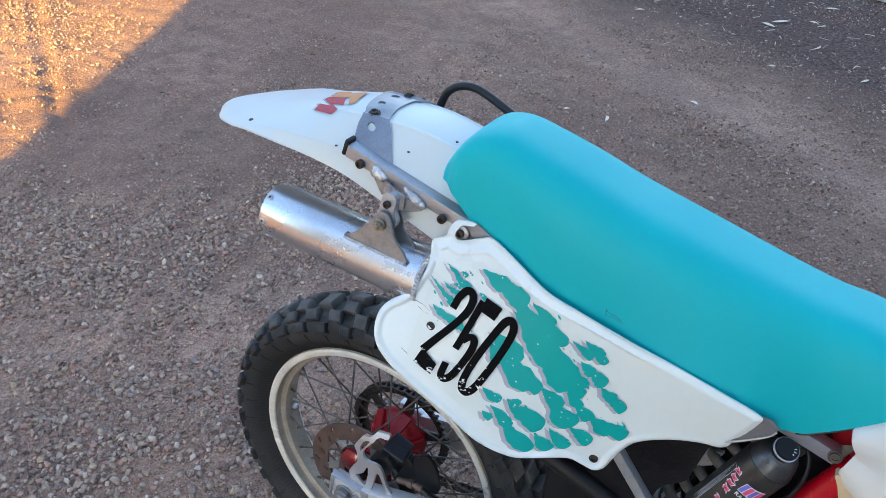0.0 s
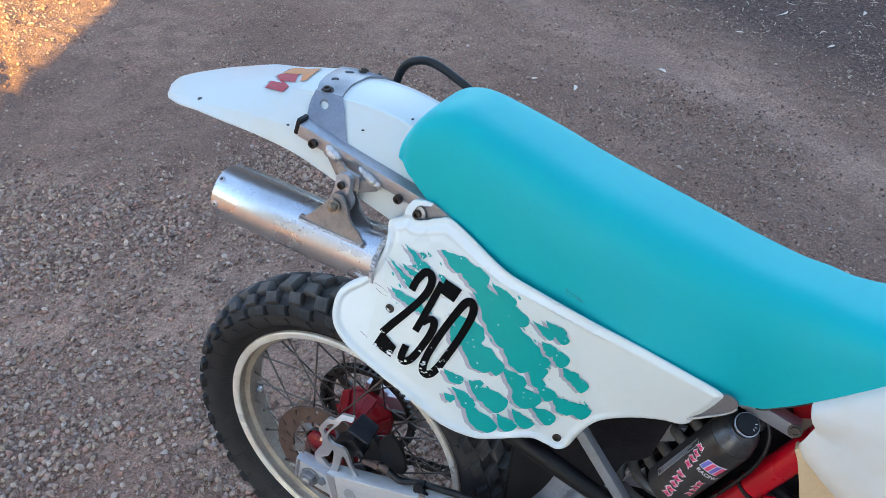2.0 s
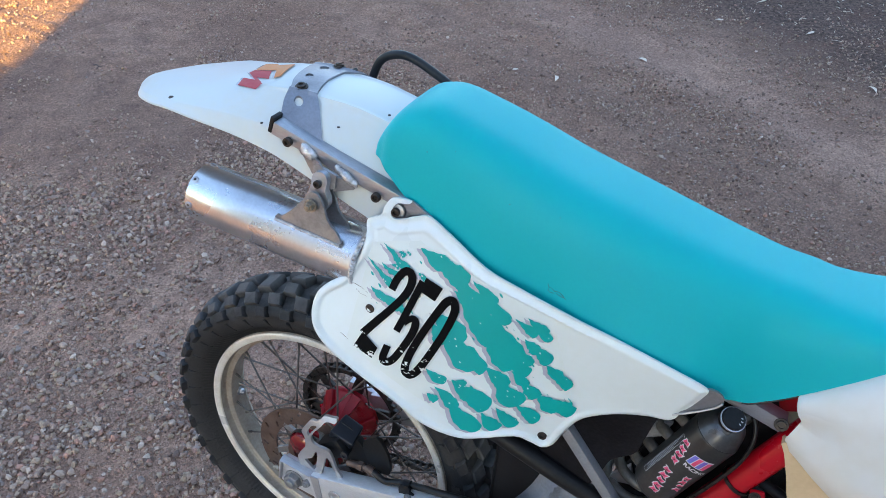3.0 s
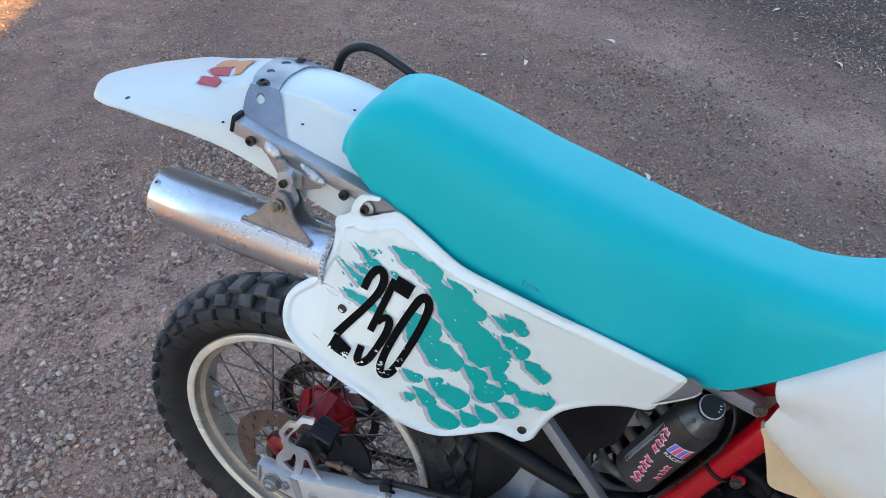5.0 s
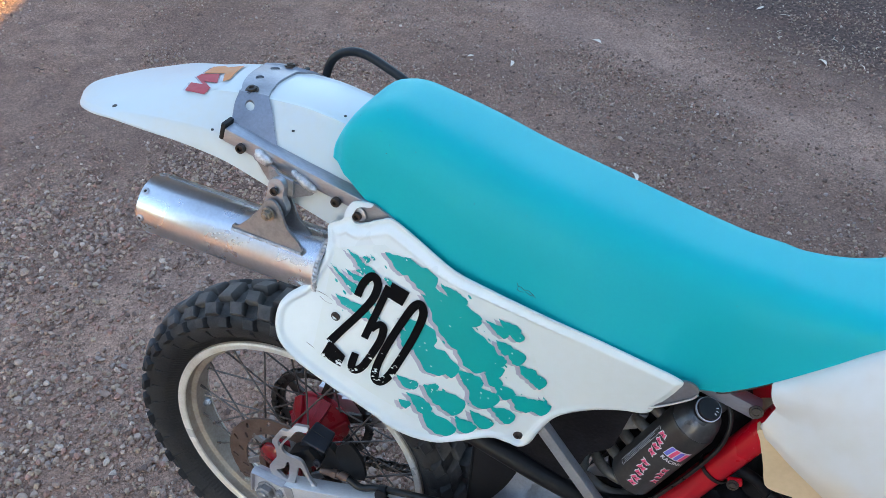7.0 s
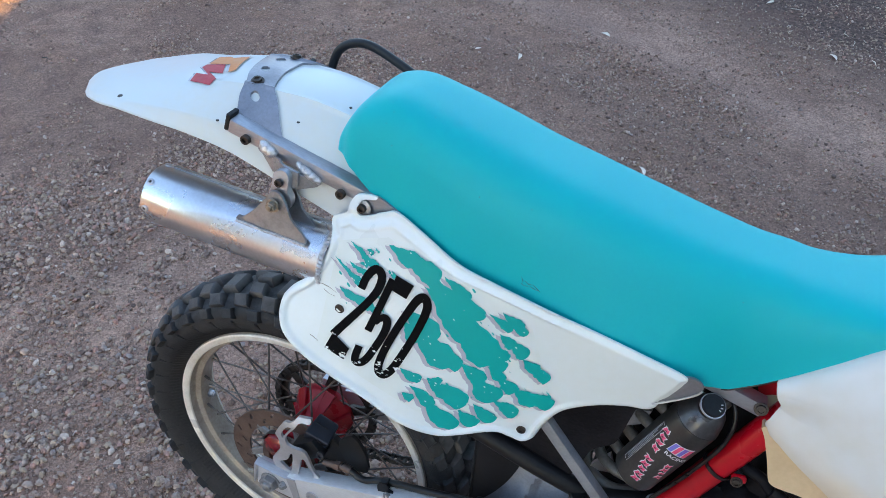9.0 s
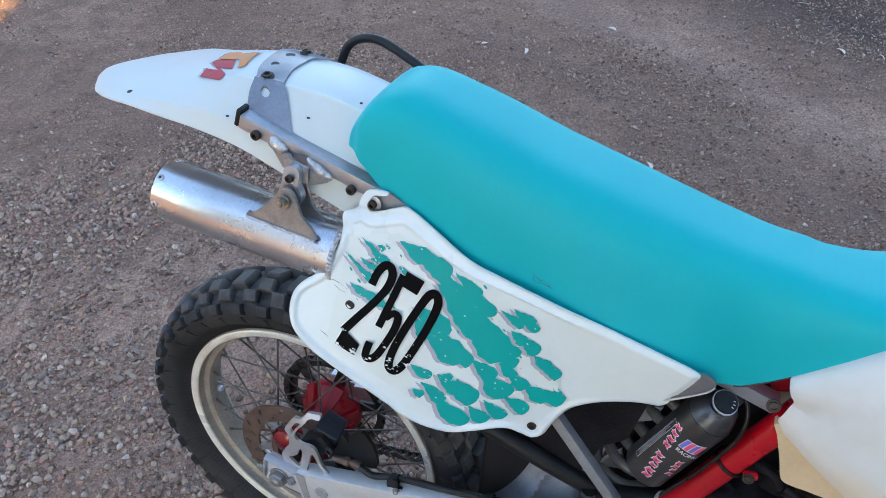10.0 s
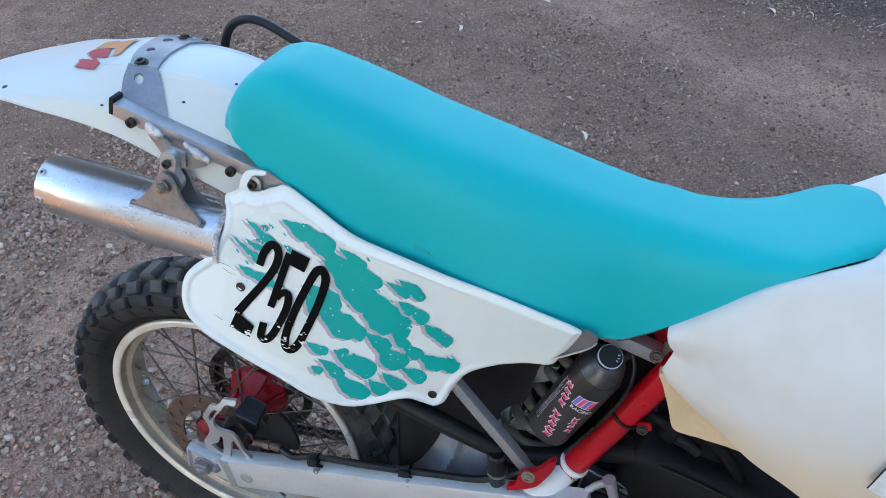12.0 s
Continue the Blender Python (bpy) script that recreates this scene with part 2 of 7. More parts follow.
    dust = blend(ranged(tone.outputs["Red"], 0.55, 0.60, 0.0, 0.9), grain, coarse)
    joint = maths("MULTIPLY", ranged(g3.outputs["Distance"], 0.0010, 0.0), ranged(noisy(14.0), 0.40, 0.60, 0.0, 0.8))
    dust = blend(joint, dust, (0.075, 0.055, 0.048))
    sep = n.new("ShaderNodeSeparateXYZ")
    l.new(co.outputs["Object"], sep.inputs[0])
    # a pale wheel track along y + 0.5 x = 2.52, and the border of the dark strip at 3.15
    side = maths("ADD", sep.outputs["Y"], maths("MULTIPLY", sep.outputs["X"], 0.5))
    side = maths("ADD", side, ranged(noisy(1.6, 6.0), 0.2, 0.8, -0.22, 0.22))
    lane = ranged(maths("ABSOLUTE", maths("ADD", side, -2.50), 0.0), 0.26, 0.06, 0.0, 0.55)
    dust = blend(lane, dust, blend(1.0, dust, (1.45, 1.48, 1.50), "MULTIPLY"))
    worn = maths("MULTIPLY", ranged(side, 1.3, 1.7), ranged(side, 2.45, 2.15))
    dust = blend(maths("MULTIPLY", worn, ranged(noisy(5.0), 0.35, 0.65)), dust, blend(1.0, dust, (0.97, 0.97, 0.97), "MULTIPLY"))
    # made paler by position as y - 0.27 x falls from 1.2 to 0.6
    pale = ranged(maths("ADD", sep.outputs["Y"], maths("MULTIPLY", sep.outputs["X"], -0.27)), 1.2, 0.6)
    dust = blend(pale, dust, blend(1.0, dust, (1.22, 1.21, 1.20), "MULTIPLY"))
    far = ranged(side, 2.85, 3.30)
    mulch = blend(ranged(noisy(55.0, 6.0, 0.75), 0.40, 0.62), (0.058, 0.038, 0.032), (0.215, 0.138, 0.106))
    mulch = blend(ranged(noisy(3.0), 0.50, 0.70, 0.0, 0.6), mulch, (0.160, 0.080, 0.060))
    mulch = blend(maths("MULTIPLY", ranged(tone.outputs["Blue"], 0.78, 0.84), ranged(g1.outputs["Distance"], 0.0032, 0.0016)), mulch, (0.40, 0.30, 0.25))
    mulch = blend(maths("MULTIPLY", ranged(tone2.outputs["Blue"], 0.75, 0.82), ranged(g2.outputs["Distance"], 0.0014, 0.0006)), mulch, (0.36, 0.28, 0.24))
    col = blend(far, dust, mulch)
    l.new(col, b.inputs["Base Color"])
    b.inputs["Roughness"].default_value = 0.92
    b.inputs["Specular IOR Level"].default_value = 0.25
    bump = n.new("ShaderNodeBump")
    bump.inputs["Strength"].default_value, bump.inputs["Distance"].default_value = 1.0, 0.009
    h = maths("ADD", maths("MULTIPLY", noisy(70.0, 6.0, 0.7), 0.9), maths("MULTIPLY", ranged(g2.outputs["Distance"], 0.0022, 0.0), 0.16))
    h = maths("ADD", h, maths("MULTIPLY", maths("MULTIPLY", ranged(g3.outputs["Distance"], 0.0, 0.0016), ranged(tone.outputs["Red"], 0.45, 0.8)), 0.6))
    l.new(h, bump.inputs["Height"])
    l.new(bump.outputs["Normal"], b.inputs["Normal"])
    return m


M["earth"] = earth()


def add_stain(m, sep_out, lo, hi, colour, rough_scale):
    """Lets a second colour take over along one measure, with an uneven border."""
    n, l = m.node_tree.nodes, m.node_tree.links
    b = n["Principled BSDF"]
    co = n.new("ShaderNodeTexCoord")
    no = n.new("ShaderNodeTexNoise")
    no.inputs["Scale"].default_value, no.inputs["Detail"].default_value = rough_scale, 4.0
    l.new(co.outputs["Object"], no.inputs["Vector"])
    v = sep_out(n, l, co)
    w = n.new("ShaderNodeMath")
    w.operation = "MULTIPLY_ADD"
    l.new(no.outputs["Fac"], w.inputs[0])
    w.inputs[1].default_value = (hi - lo) * 1.2
    l.new(v, w.inputs[2])
    r = n.new("ShaderNodeMapRange")
    r.interpolation_type = "SMOOTHSTEP"
    l.new(w.outputs[0], r.inputs["Value"])
    off = (hi - lo) * 0.6
    r.inputs["From Min"].default_value, r.inputs["From Max"].default_value = lo + off, hi + off
    old = b.inputs["Base Color"].links[0].from_socket
    x = n.new("ShaderNodeMix")
    x.data_type = "RGBA"
    l.new(r.outputs["Result"], x.inputs["Factor"])
    l.new(old, x.inputs["A"])
    x.inputs["B"].default_value = (*colour, 1)
    l.new(x.outputs["Result"], b.inputs["Base Color"])


def height_of(n, l, co):
    q = n.new("ShaderNodeSeparateXYZ")
    l.new(co.outputs["Object"], q.inputs[0])
    return q.outputs["Z"]


def from_axle(n, l, co):
    """Distance from the rear axle's line."""
    q = n.new("ShaderNodeVectorMath")
    q.operation = "MULTIPLY_ADD"
    l.new(co.outputs["Object"], q.inputs[0])
    q.inputs[1].default_value, q.inputs[2].default_value = (1, 0, 1), (0, 0, -0.3306)
    d = n.new("ShaderNodeVectorMath")
    d.operation = "LENGTH"
    l.new(q.outputs[0], d.inputs[0])
    return d.outputs["Value"]


# fuel has yellowed the low part of the tank; dust lies on the tread
add_stain(M["cream"], height_of, 0.80, 0.66, (0.70, 0.565, 0.40), 9.0)
M["tread"] = mat("worn_dusty_tread_rubber", (0.016, 0.0165, 0.018), (0.038, 0.036, 0.036), 0.72, scale=24, fine=260, bump=0.4, bump_scale=350, mix=0.5, spec=0.3)
add_stain(M["tread"], from_axle, 0.296, 0.330, (0.105, 0.100, 0.098), 45.0)


def stone_mat(name, single):
    m = mat(name, (0.2, 0.165, 0.15), None, 0.85, scale=60, fine=300, bump=0.5, bump_scale=500, spec=0.12)
    n, l = m.node_tree.nodes, m.node_tree.links
    cm = [x for x in n if x.bl_idname == "ShaderNodeMix"][0]
    src = n.new("ShaderNodeObjectInfo").outputs["Random"] if single else n.new("ShaderNodeNewGeometry").outputs["Random Per Island"]
    for sock, dark in (("A", 1.0), ("B", 0.68)):
        r = n.new("ShaderNodeValToRGB")
        r.color_ramp.interpolation = "CONSTANT"
        tones = [(0.369, 0.248, 0.193), (0.468, 0.326, 0.254), (0.270, 0.180, 0.144), (0.450, 0.261, 0.203), (0.351, 0.241, 0.189),
                 (0.522, 0.378, 0.293), (0.211, 0.142, 0.115), (0.378, 0.286, 0.243), (0.459, 0.335, 0.241), (0.648, 0.504, 0.405)]
        while len(r.color_ramp.elements) < len(tones):
            r.color_ramp.elements.new(0.5)
        for i, (e, c) in enumerate(zip(r.color_ramp.elements, tones)):
            e.position, e.color = i / len(tones) if i < 9 else 0.965, (*[v * dark for v in c], 1)
        l.new(src, r.inputs["Fac"])
        l.new(r.outputs["Color"], cm.inputs[sock])
    return m


M["stone"] = stone_mat("loose_gravel_stone", False)
M["pebble"] = stone_mat("single_gravel_stone", True)


# ---- building helpers ----
def part(name, bm, material, parent=None, label="", smooth=True, kind=""):
    """Links a bmesh as one mesh object under a thing or a part."""
    me = bpy.data.meshes.new(name)
    bm.normal_update()
    for f in bm.faces:
        f.smooth = smooth
    bm.to_mesh(me)
    bm.free()
    me.materials.append(material)
    if smooth:
        me.set_sharp_from_angle(angle=radians(38))
    ob = new(name, me)
    if parent is not None:
        ob.parent = parent
    return tagged(ob, label, kind=kind)


def hermite(xs, ys, x):
    """A smooth curve through (xs, ys)."""
    xs, ys, x = np.asarray(xs, float), np.asarray(ys, float), np.asarray(x, float)
    d = np.diff(ys) / np.diff(xs)
    m = np.r_[d[0], np.where(d[:-1] * d[1:] > 0, 2 * d[:-1] * d[1:] / np.where(d[:-1] + d[1:] == 0, 1, d[:-1] + d[1:]), 0), d[-1]]
    i = np.clip(np.searchsorted(xs, x) - 1, 0, len(xs) - 2)
    h = xs[i + 1] - xs[i]
    t = np.clip((x - xs[i]) / h, 0, 1)
    return (2 * t**3 - 3 * t**2 + 1) * ys[i] + (t**3 - 2 * t**2 + t) * h * m[i] + (3 * t**2 - 2 * t**3) * ys[i + 1] + (t**3 - t**2) * h * m[i + 1]


def rounded(points, closed=True, n=6):
    """A Catmull-Rom curve through 2D or 3D points."""
    p = [Vector(q) for q in points]
    out, k = [], len(p)
    for i in range(k if closed else k - 1):
        a, b, c, d = (p[(i + j) % k] if closed else p[min(max(i + j, 0), k - 1)] for j in (-1, 0, 1, 2))
        for s in range(n):
            t = s / n
            out.append(0.5 * ((2 * b) + (c - a) * t + (2 * a - 5 * b + 4 * c - d) * t * t + (3 * b - a - 3 * c + d) * t**3))
    if not closed:
        out.append(p[-1])
    return out


def grid_faces(bm, rows, wrap_u=False, wrap_v=False):
    """Quads between rows of points."""
    v = [[bm.verts.new(p) for p in r] for r in rows]
    nu, nv = len(v), len(v[0])
    for i in range(nu if wrap_u else nu - 1):
        for j in range(nv if wrap_v else nv - 1):
            bm.faces.new((v[i][j], v[(i + 1) % nu][j], v[(i + 1) % nu][(j + 1) % nv], v[i][(j + 1) % nv]))
    return v


def tube(bm, points, r, n=12, closed=False, cap=True, flat=None):
    """A round bar along points; r is a number or one a point; flat = (half width, half height, up) for a strip."""
    pts = [Vector(p) for p in points]
    k = len(pts)
    rs = list(r) if hasattr(r, "__len__") else [r] * k
    rows, up = [], None
    for i, p in enumerate(pts):
        a, b = (pts[i - 1], pts[(i + 1) % k]) if closed else (pts[max(i - 1, 0)], pts[min(i + 1, k - 1)])
        d = (b - a).normalized()
        if flat:
            up = Vector(flat[2])
        elif up is None:
            up = Vector((0, 0, 1)) if abs(d.z) < 0.9 else Vector((1, 0, 0))
        side = d.cross(up).normalized()
        up = side.cross(d).normalized()
        if flat:
            w, h = flat[0] * rs[i], flat[1] * rs[i]
            c = 0.25 * min(w, h)
            ring = [(w - c, -h), (w, -h + c), (w, h - c), (w - c, h), (c - w, h), (-w, h - c), (-w, c - h), (c - w, -h)]
            rows.append([p + side * x + up * y for x, y in ring])
        else:
            rows.append([p + (side * math.cos(q) + up * math.sin(q)) * rs[i] for q in (2 * math.pi * j / n for j in range(n))])
    v = grid_faces(bm, rows, closed, True)
    if cap and not closed:
        bm.faces.new(v[0])
        bm.faces.new(v[-1][::-1])


def lathe(bm, profile, origin, axis, n=32, sweep=None):
    """Turns (radius, along) round an axis."""
    o, a = Vector(origin), Vector(axis).normalized()
    x = a.orthogonal().normalized()
    y = a.cross(x)
    rows = []
    for j in range(n):
        q = 2 * math.pi * j / n
        e = x * math.cos(q) + y * math.sin(q)
        rows.append([o + e * max(r, 1e-5) + a * h for r, h in profile])
    grid_faces(bm, rows, True, False)
    bmesh.ops.remove_doubles(bm, verts=bm.verts, dist=2e-5)


def box(bm, centre, size, m=None, bevel=0.0, seg=2):
    """A box with rounded edges, turned by the matrix m."""
    r = bmesh.ops.create_cube(bm, size=1.0)
    vs = r["verts"]
    bmesh.ops.scale(bm, vec=size, verts=vs)
    if bevel:
        es = list({e for v in vs for e in v.link_edges})
        vs = list({v for f in bmesh.ops.bevel(bm, geom=es, offset=bevel, segments=seg, affect="EDGES", profile=0.6)["faces"] for v in f.verts} | {v for v in vs if v.is_valid})
    if m is not None:
        bmesh.ops.transform(bm, matrix=m, verts=vs)
    bmesh.ops.translate(bm, vec=centre, verts=vs)
    return vs


def frame_from(x_axis, up):
    """A turn whose x runs along x_axis and whose z lies near up."""
    x = Vector(x_axis).normalized()
    y = Vector(up).cross(x).normalized()
    return Matrix((x, y, x.cross(y))).transposed().to_4x4()


def filled(loops, cell=0.0):
    """A flat bmesh in x, y bounded by loops (the later ones are holes), cut into cells so that it can bend."""
    bm = bmesh.new()
    for lp in loops:
        vs = [bm.verts.new((p[0], p[1], 0)) for p in lp]
        for i in range(len(vs)):
            bm.edges.new((vs[i - 1], vs[i]))
    bmesh.ops.triangle_fill(bm, edges=bm.edges[:], use_beauty=True, normal=(0, 0, 1))
    cut_cells(bm, cell)
    return bm


def cut_cells(bm, cell):
    if not cell:
        return
    for ax in (0, 1):
        lo, hi = min(v.co[ax] for v in bm.verts), max(v.co[ax] for v in bm.verts)
        for k in range(int(lo / cell) + 1, int(hi / cell) + 1):
            c, nrm = [0, 0, 0], [0, 0, 0]
            c[ax], nrm[ax] = k * cell, 1
            bmesh.ops.bisect_plane(bm, geom=bm.verts[:] + bm.edges[:] + bm.faces[:], dist=1e-6, plane_co=c, plane_no=nrm)


def bent(bm, place, thick, out):
    """Lays a flat bmesh onto a surface by place(u, v) and gives it thickness along out."""
    for v in bm.verts:
        v.co = Vector(place(v.co.x, v.co.y))
    out = Vector(out)
    for f in bm.faces:
        f.normal_update()
    if sum((f.normal.dot(out) * f.calc_area() for f in bm.faces)) < 0:
        bmesh.ops.reverse_faces(bm, faces=bm.faces[:])
    if thick:
        top = bm.faces[:]
        d = bmesh.ops.duplicate(bm, geom=bm.verts[:] + bm.edges[:] + top)
        low = [g for g in d["geom"] if isinstance(g, bmesh.types.BMFace)]
        lv = [g for g in d["geom"] if isinstance(g, bmesh.types.BMVert)]
        pairs = [(a, d["vert_map"][a]) for e in {e for f in top for e in f.edges} if len(e.link_faces) == 1 for a in e.verts]
        rim = [e for f in top for e in f.edges if len(e.link_faces) == 1]
        for v in lv:
            v.co -= out * thick
        bmesh.ops.reverse_faces(bm, faces=low)
        vm = dict(pairs)
        for e in rim:
            a, b = e.verts
            bm.faces.new((b, a, vm[a], vm[b]))
        bmesh.ops.recalc_face_normals(bm, faces=bm.faces[:])
    return bm


def sheet(bm, rows, thick, out):
    """A grid surface with thickness along out."""
    grid_faces(bm, rows)
    flat = bm.faces[:]
    out = Vector(out)
    for f in flat:
        f.normal_update()
    if sum(f.normal.dot(out) * f.calc_area() for f in flat) < 0:
        bmesh.ops.reverse_faces(bm, faces=flat)
    rim = [e for e in bm.edges if len(e.link_faces) == 1]
    d = bmesh.ops.duplicate(bm, geom=bm.verts[:] + bm.edges[:] + flat)
    vm = d["vert_map"]
    for g in d["geom"]:
        if isinstance(g, bmesh.types.BMVert):
            g.co -= out * thick
    bmesh.ops.reverse_faces(bm, faces=[g for g in d["geom"] if isinstance(g, bmesh.types.BMFace)])
    for e in rim:
        a, b = e.verts
        bm.faces.new((a, b, vm[b], vm[a]))
    bmesh.ops.recalc_face_normals(bm, faces=bm.faces[:])


def lettering(body, squeeze, bold, cell=0.0):
    """Words in the built-in font as a flat bmesh of height about 1, squeezed and thickened."""
    cu = bpy.data.curves.new("words", "FONT")
    cu.body, cu.size, cu.resolution_u = body, 1.0, 5
    ob = new("words", cu)
    dg = bpy.context.evaluated_depsgraph_get()
    c = ob.evaluated_get(dg).to_curve(dg).copy()
    c.transform(Matrix.Diagonal((squeeze, 1, 1, 1)))
    c.dimensions, c.fill_mode, c.offset = "2D", "BOTH", bold
    ob2 = new("words", c)
    dg = bpy.context.evaluated_depsgraph_get()
    me = bpy.data.meshes.new_from_object(ob2.evaluated_get(dg))
    bm = bmesh.new()
    bm.from_mesh(me)
    for o in (ob, ob2):
        bpy.data.objects.remove(o)
    bpy.data.meshes.remove(me)
    bmesh.ops.remove_doubles(bm, verts=bm.verts, dist=1e-4)
    lo = [min(v.co[i] for v in bm.verts) for i in (0, 1)]
    hi = [max(v.co[i] for v in bm.verts) for i in (0, 1)]
    for v in bm.verts:
        v.co = ((v.co.x - lo[0]) / (hi[0] - lo[0]), (v.co.y - lo[1]) / (hi[1] - lo[1]), 0)
    cut_cells(bm, cell)
    return bm


def screw(parent, at, out, r=0.006, h=0.006, material=None, washer=0.0, name="bolt", hexed=False):
    """A socket-head or hexagon bolt with its washer."""
    bm = bmesh.new()
    o, a = Vector(at), Vector(out).normalized()
    base = 0.0
    if washer:
        lathe(bm, [(r * 0.5, 0), (washer, 0), (washer, 0.0012), (washer * 0.96, 0.0016), (r * 0.5, 0.0016)], o, a, 24)
        base = 0.0016
    if hexed:
        lathe(bm, [(r, base), (r, base + h * 0.85), (r * 0.86, base + h)], o, a, 6)
        lathe(bm, [(r * 0.86, base + h), (r * 0.60, base + h), (r * 0.56, base + h * 1.3), (r * 0.46, base + h * 1.4), (0, base + h * 1.4)], o, a, 12)
    else:
        lathe(bm, [(r, base), (r, base + h * 0.86), (r * 0.93, base + h), (r * 0.58, base + h), (r * 0.55, base + h * 0.4), (0, base + h * 0.4)], o, a, 16)
    return part(name, bm, material or M["bolt"], parent)


# ---- setting ----
def value_noise(x, y, cell, seed):
    """Smooth random heights in 0..1."""
    g = np.random.RandomState(seed).rand(64, 64)
    u, v = x / cell + 1000.0, y / cell + 1000.0
    i, j = np.floor(u).astype(int), np.floor(v).astype(int)
    a, b = u - i, v - j
    a, b = a * a * (3 - 2 * a), b * b * (3 - 2 * b)
    i0, i1, j0, j1 = i % 64, (i + 1) % 64, j % 64, (j + 1) % 64
    return (g[i0, j0] * (1 - a) + g[i1, j0] * a) * (1 - b) + (g[i0, j1] * (1 - a) + g[i1, j1] * a) * b


def ground_height(x, y):
    near = np.exp(-((x / 9.0) ** 2 + (y / 9.0) ** 2))
    h = 0.016 * (value_noise(x, y, 0.55, 3) - 0.5) + 0.010 * (value_noise(x, y, 0.16, 4) - 0.5) + 0.006 * (value_noise(x, y, 0.06, 5) - 0.5)
    # old tyre ruts, running away through the sunlit strip
    for off in (0.0, 0.30):
        s = 0.55 * (x + 2.80) + 0.835 * (y - 1.36) + off
        rut = np.where(np.abs(s) < 0.09, np.cos(s / 0.09 * math.pi * 1.5), 0.0)
        h = h - 0.008 * rut * np.clip((-1.9 - x) / 0.3, 0, 1)
    # shallow rows left by wheels along the pale track
    row = y + 0.5 * x
    h = h + 0.006 * np.sin(row * 14.0 + 2.0 * value_noise(x, y, 0.7, 9)) * np.clip((row - 1.2) / 0.5, 0, 1) * np.clip((3.0 - row) / 0.4, 0, 1)
    # churned earth there
    churn = np.clip((-1.35 - x - 0.25 * (y - 1.0)) / 0.8, 0, 1) * np.clip(y + 0.2, 0, 1)
    h = h + churn * (0.010 * (value_noise(x, y * 0.6, 0.085, 6) - 0.5) + 0.018 * (value_noise(x, y, 0.042, 7) - 0.5))
    calm = 1 - 0.85 * np.exp(-(((x - 0.05) / 0.18) ** 2 + (y / 0.14) ** 2))
    return h * near * calm


def ground_sheet():
    def axis(lo, hi, step):
        mid = np.arange(lo, hi + step / 2, step)
        out = np.array([0.2, 0.6, 1.4, 3, 6, 12, 25, 50, 100, 200, 400])
        return np.r_[lo - out[::-1], mid, hi + out]

    xs, ys = axis(-4.2, 2.4, 0.020), axis(-1.0, 5.4, 0.020)
    gx, gy = np.meshgrid(xs, ys, indexing="ij")
    co = np.stack([gx, gy, ground_height(gx, gy)], -1).reshape(-1, 3)
    nx, ny = len(xs), len(ys)
    k = (np.arange(nx - 1)[:, None] * ny + np.arange(ny - 1)[None, :]).ravel()
    quads = np.stack([k, k + ny, k + ny + 1, k + 1], -1)
    me = bpy.data.meshes.new("ground")
    me.from_pydata(co.tolist(), [], quads.tolist())
    me.polygons.foreach_set("use_smooth", np.ones(len(quads), bool))
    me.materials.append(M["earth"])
    return tagged(new("ground", me), "compacted dusty brown gravel yard with a dark mulched strip", "ground", kind="structure")


ground = ground_sheet()


def stone_shapes(count, rng):
    """Angular little stones of 20 faces."""
    bm = bmesh.new()
    bmesh.ops.create_icosphere(bm, subdivisions=1, radius=1.0)
    base = np.array([v.co[:] for v in bm.verts])
    tris = np.array([[v.index for v in f.verts] for f in bm.faces])
    bm.free()
    out = []
    for _ in range(count):
        p = base * (1 + 0.22 * rng.randn(len(base), 1).clip(-1.4, 1.4)) * np.array([1.0, 0.62 + 0.36 * rng.rand(), 0.55 + 0.33 * rng.rand()])
        out.append(p)
    return out, tris


def gravel_cover(x, y):
    """How thickly stones lie, 0 to 1."""
    c = 0.30 + 0.70 * np.clip((value_noise(x, y, 0.42, 11) - 0.30) * 2.2, 0, 1)
    c = c * (0.40 + 0.60 * np.clip((value_noise(x, y, 0.10, 12) - 0.33) * 3.2, 0, 1))
    # swept, compacted earth behind the machine
    bare = np.clip((-0.95 - x) / 0.35, 0, 1) * np.clip((y - 0.27 * x - 1.00) / 0.25, 0, 1)
    row = y + 0.5 * x
    ridge = 0.5 + 0.5 * np.sin(row * 14.0 + 2.0 * value_noise(x, y, 0.7, 9))
    lanes = np.clip((row - 1.2) / 0.4, 0, 1)
    pale = np.exp(-((row - 2.52) / 0.17) ** 2)
    dark = np.clip((row - 3.05) / 0.3, 0, 1)
    return c * (1 - bare + bare * 0.85 * np.clip((value_noise(x, y, 0.16, 31) - 0.55) * 3.5, 0.12, 1)) * (1 - lanes * 0.42 * (1 - ridge)) * (1 - 0.72 * pale) * (1 - 0.45 * dark)


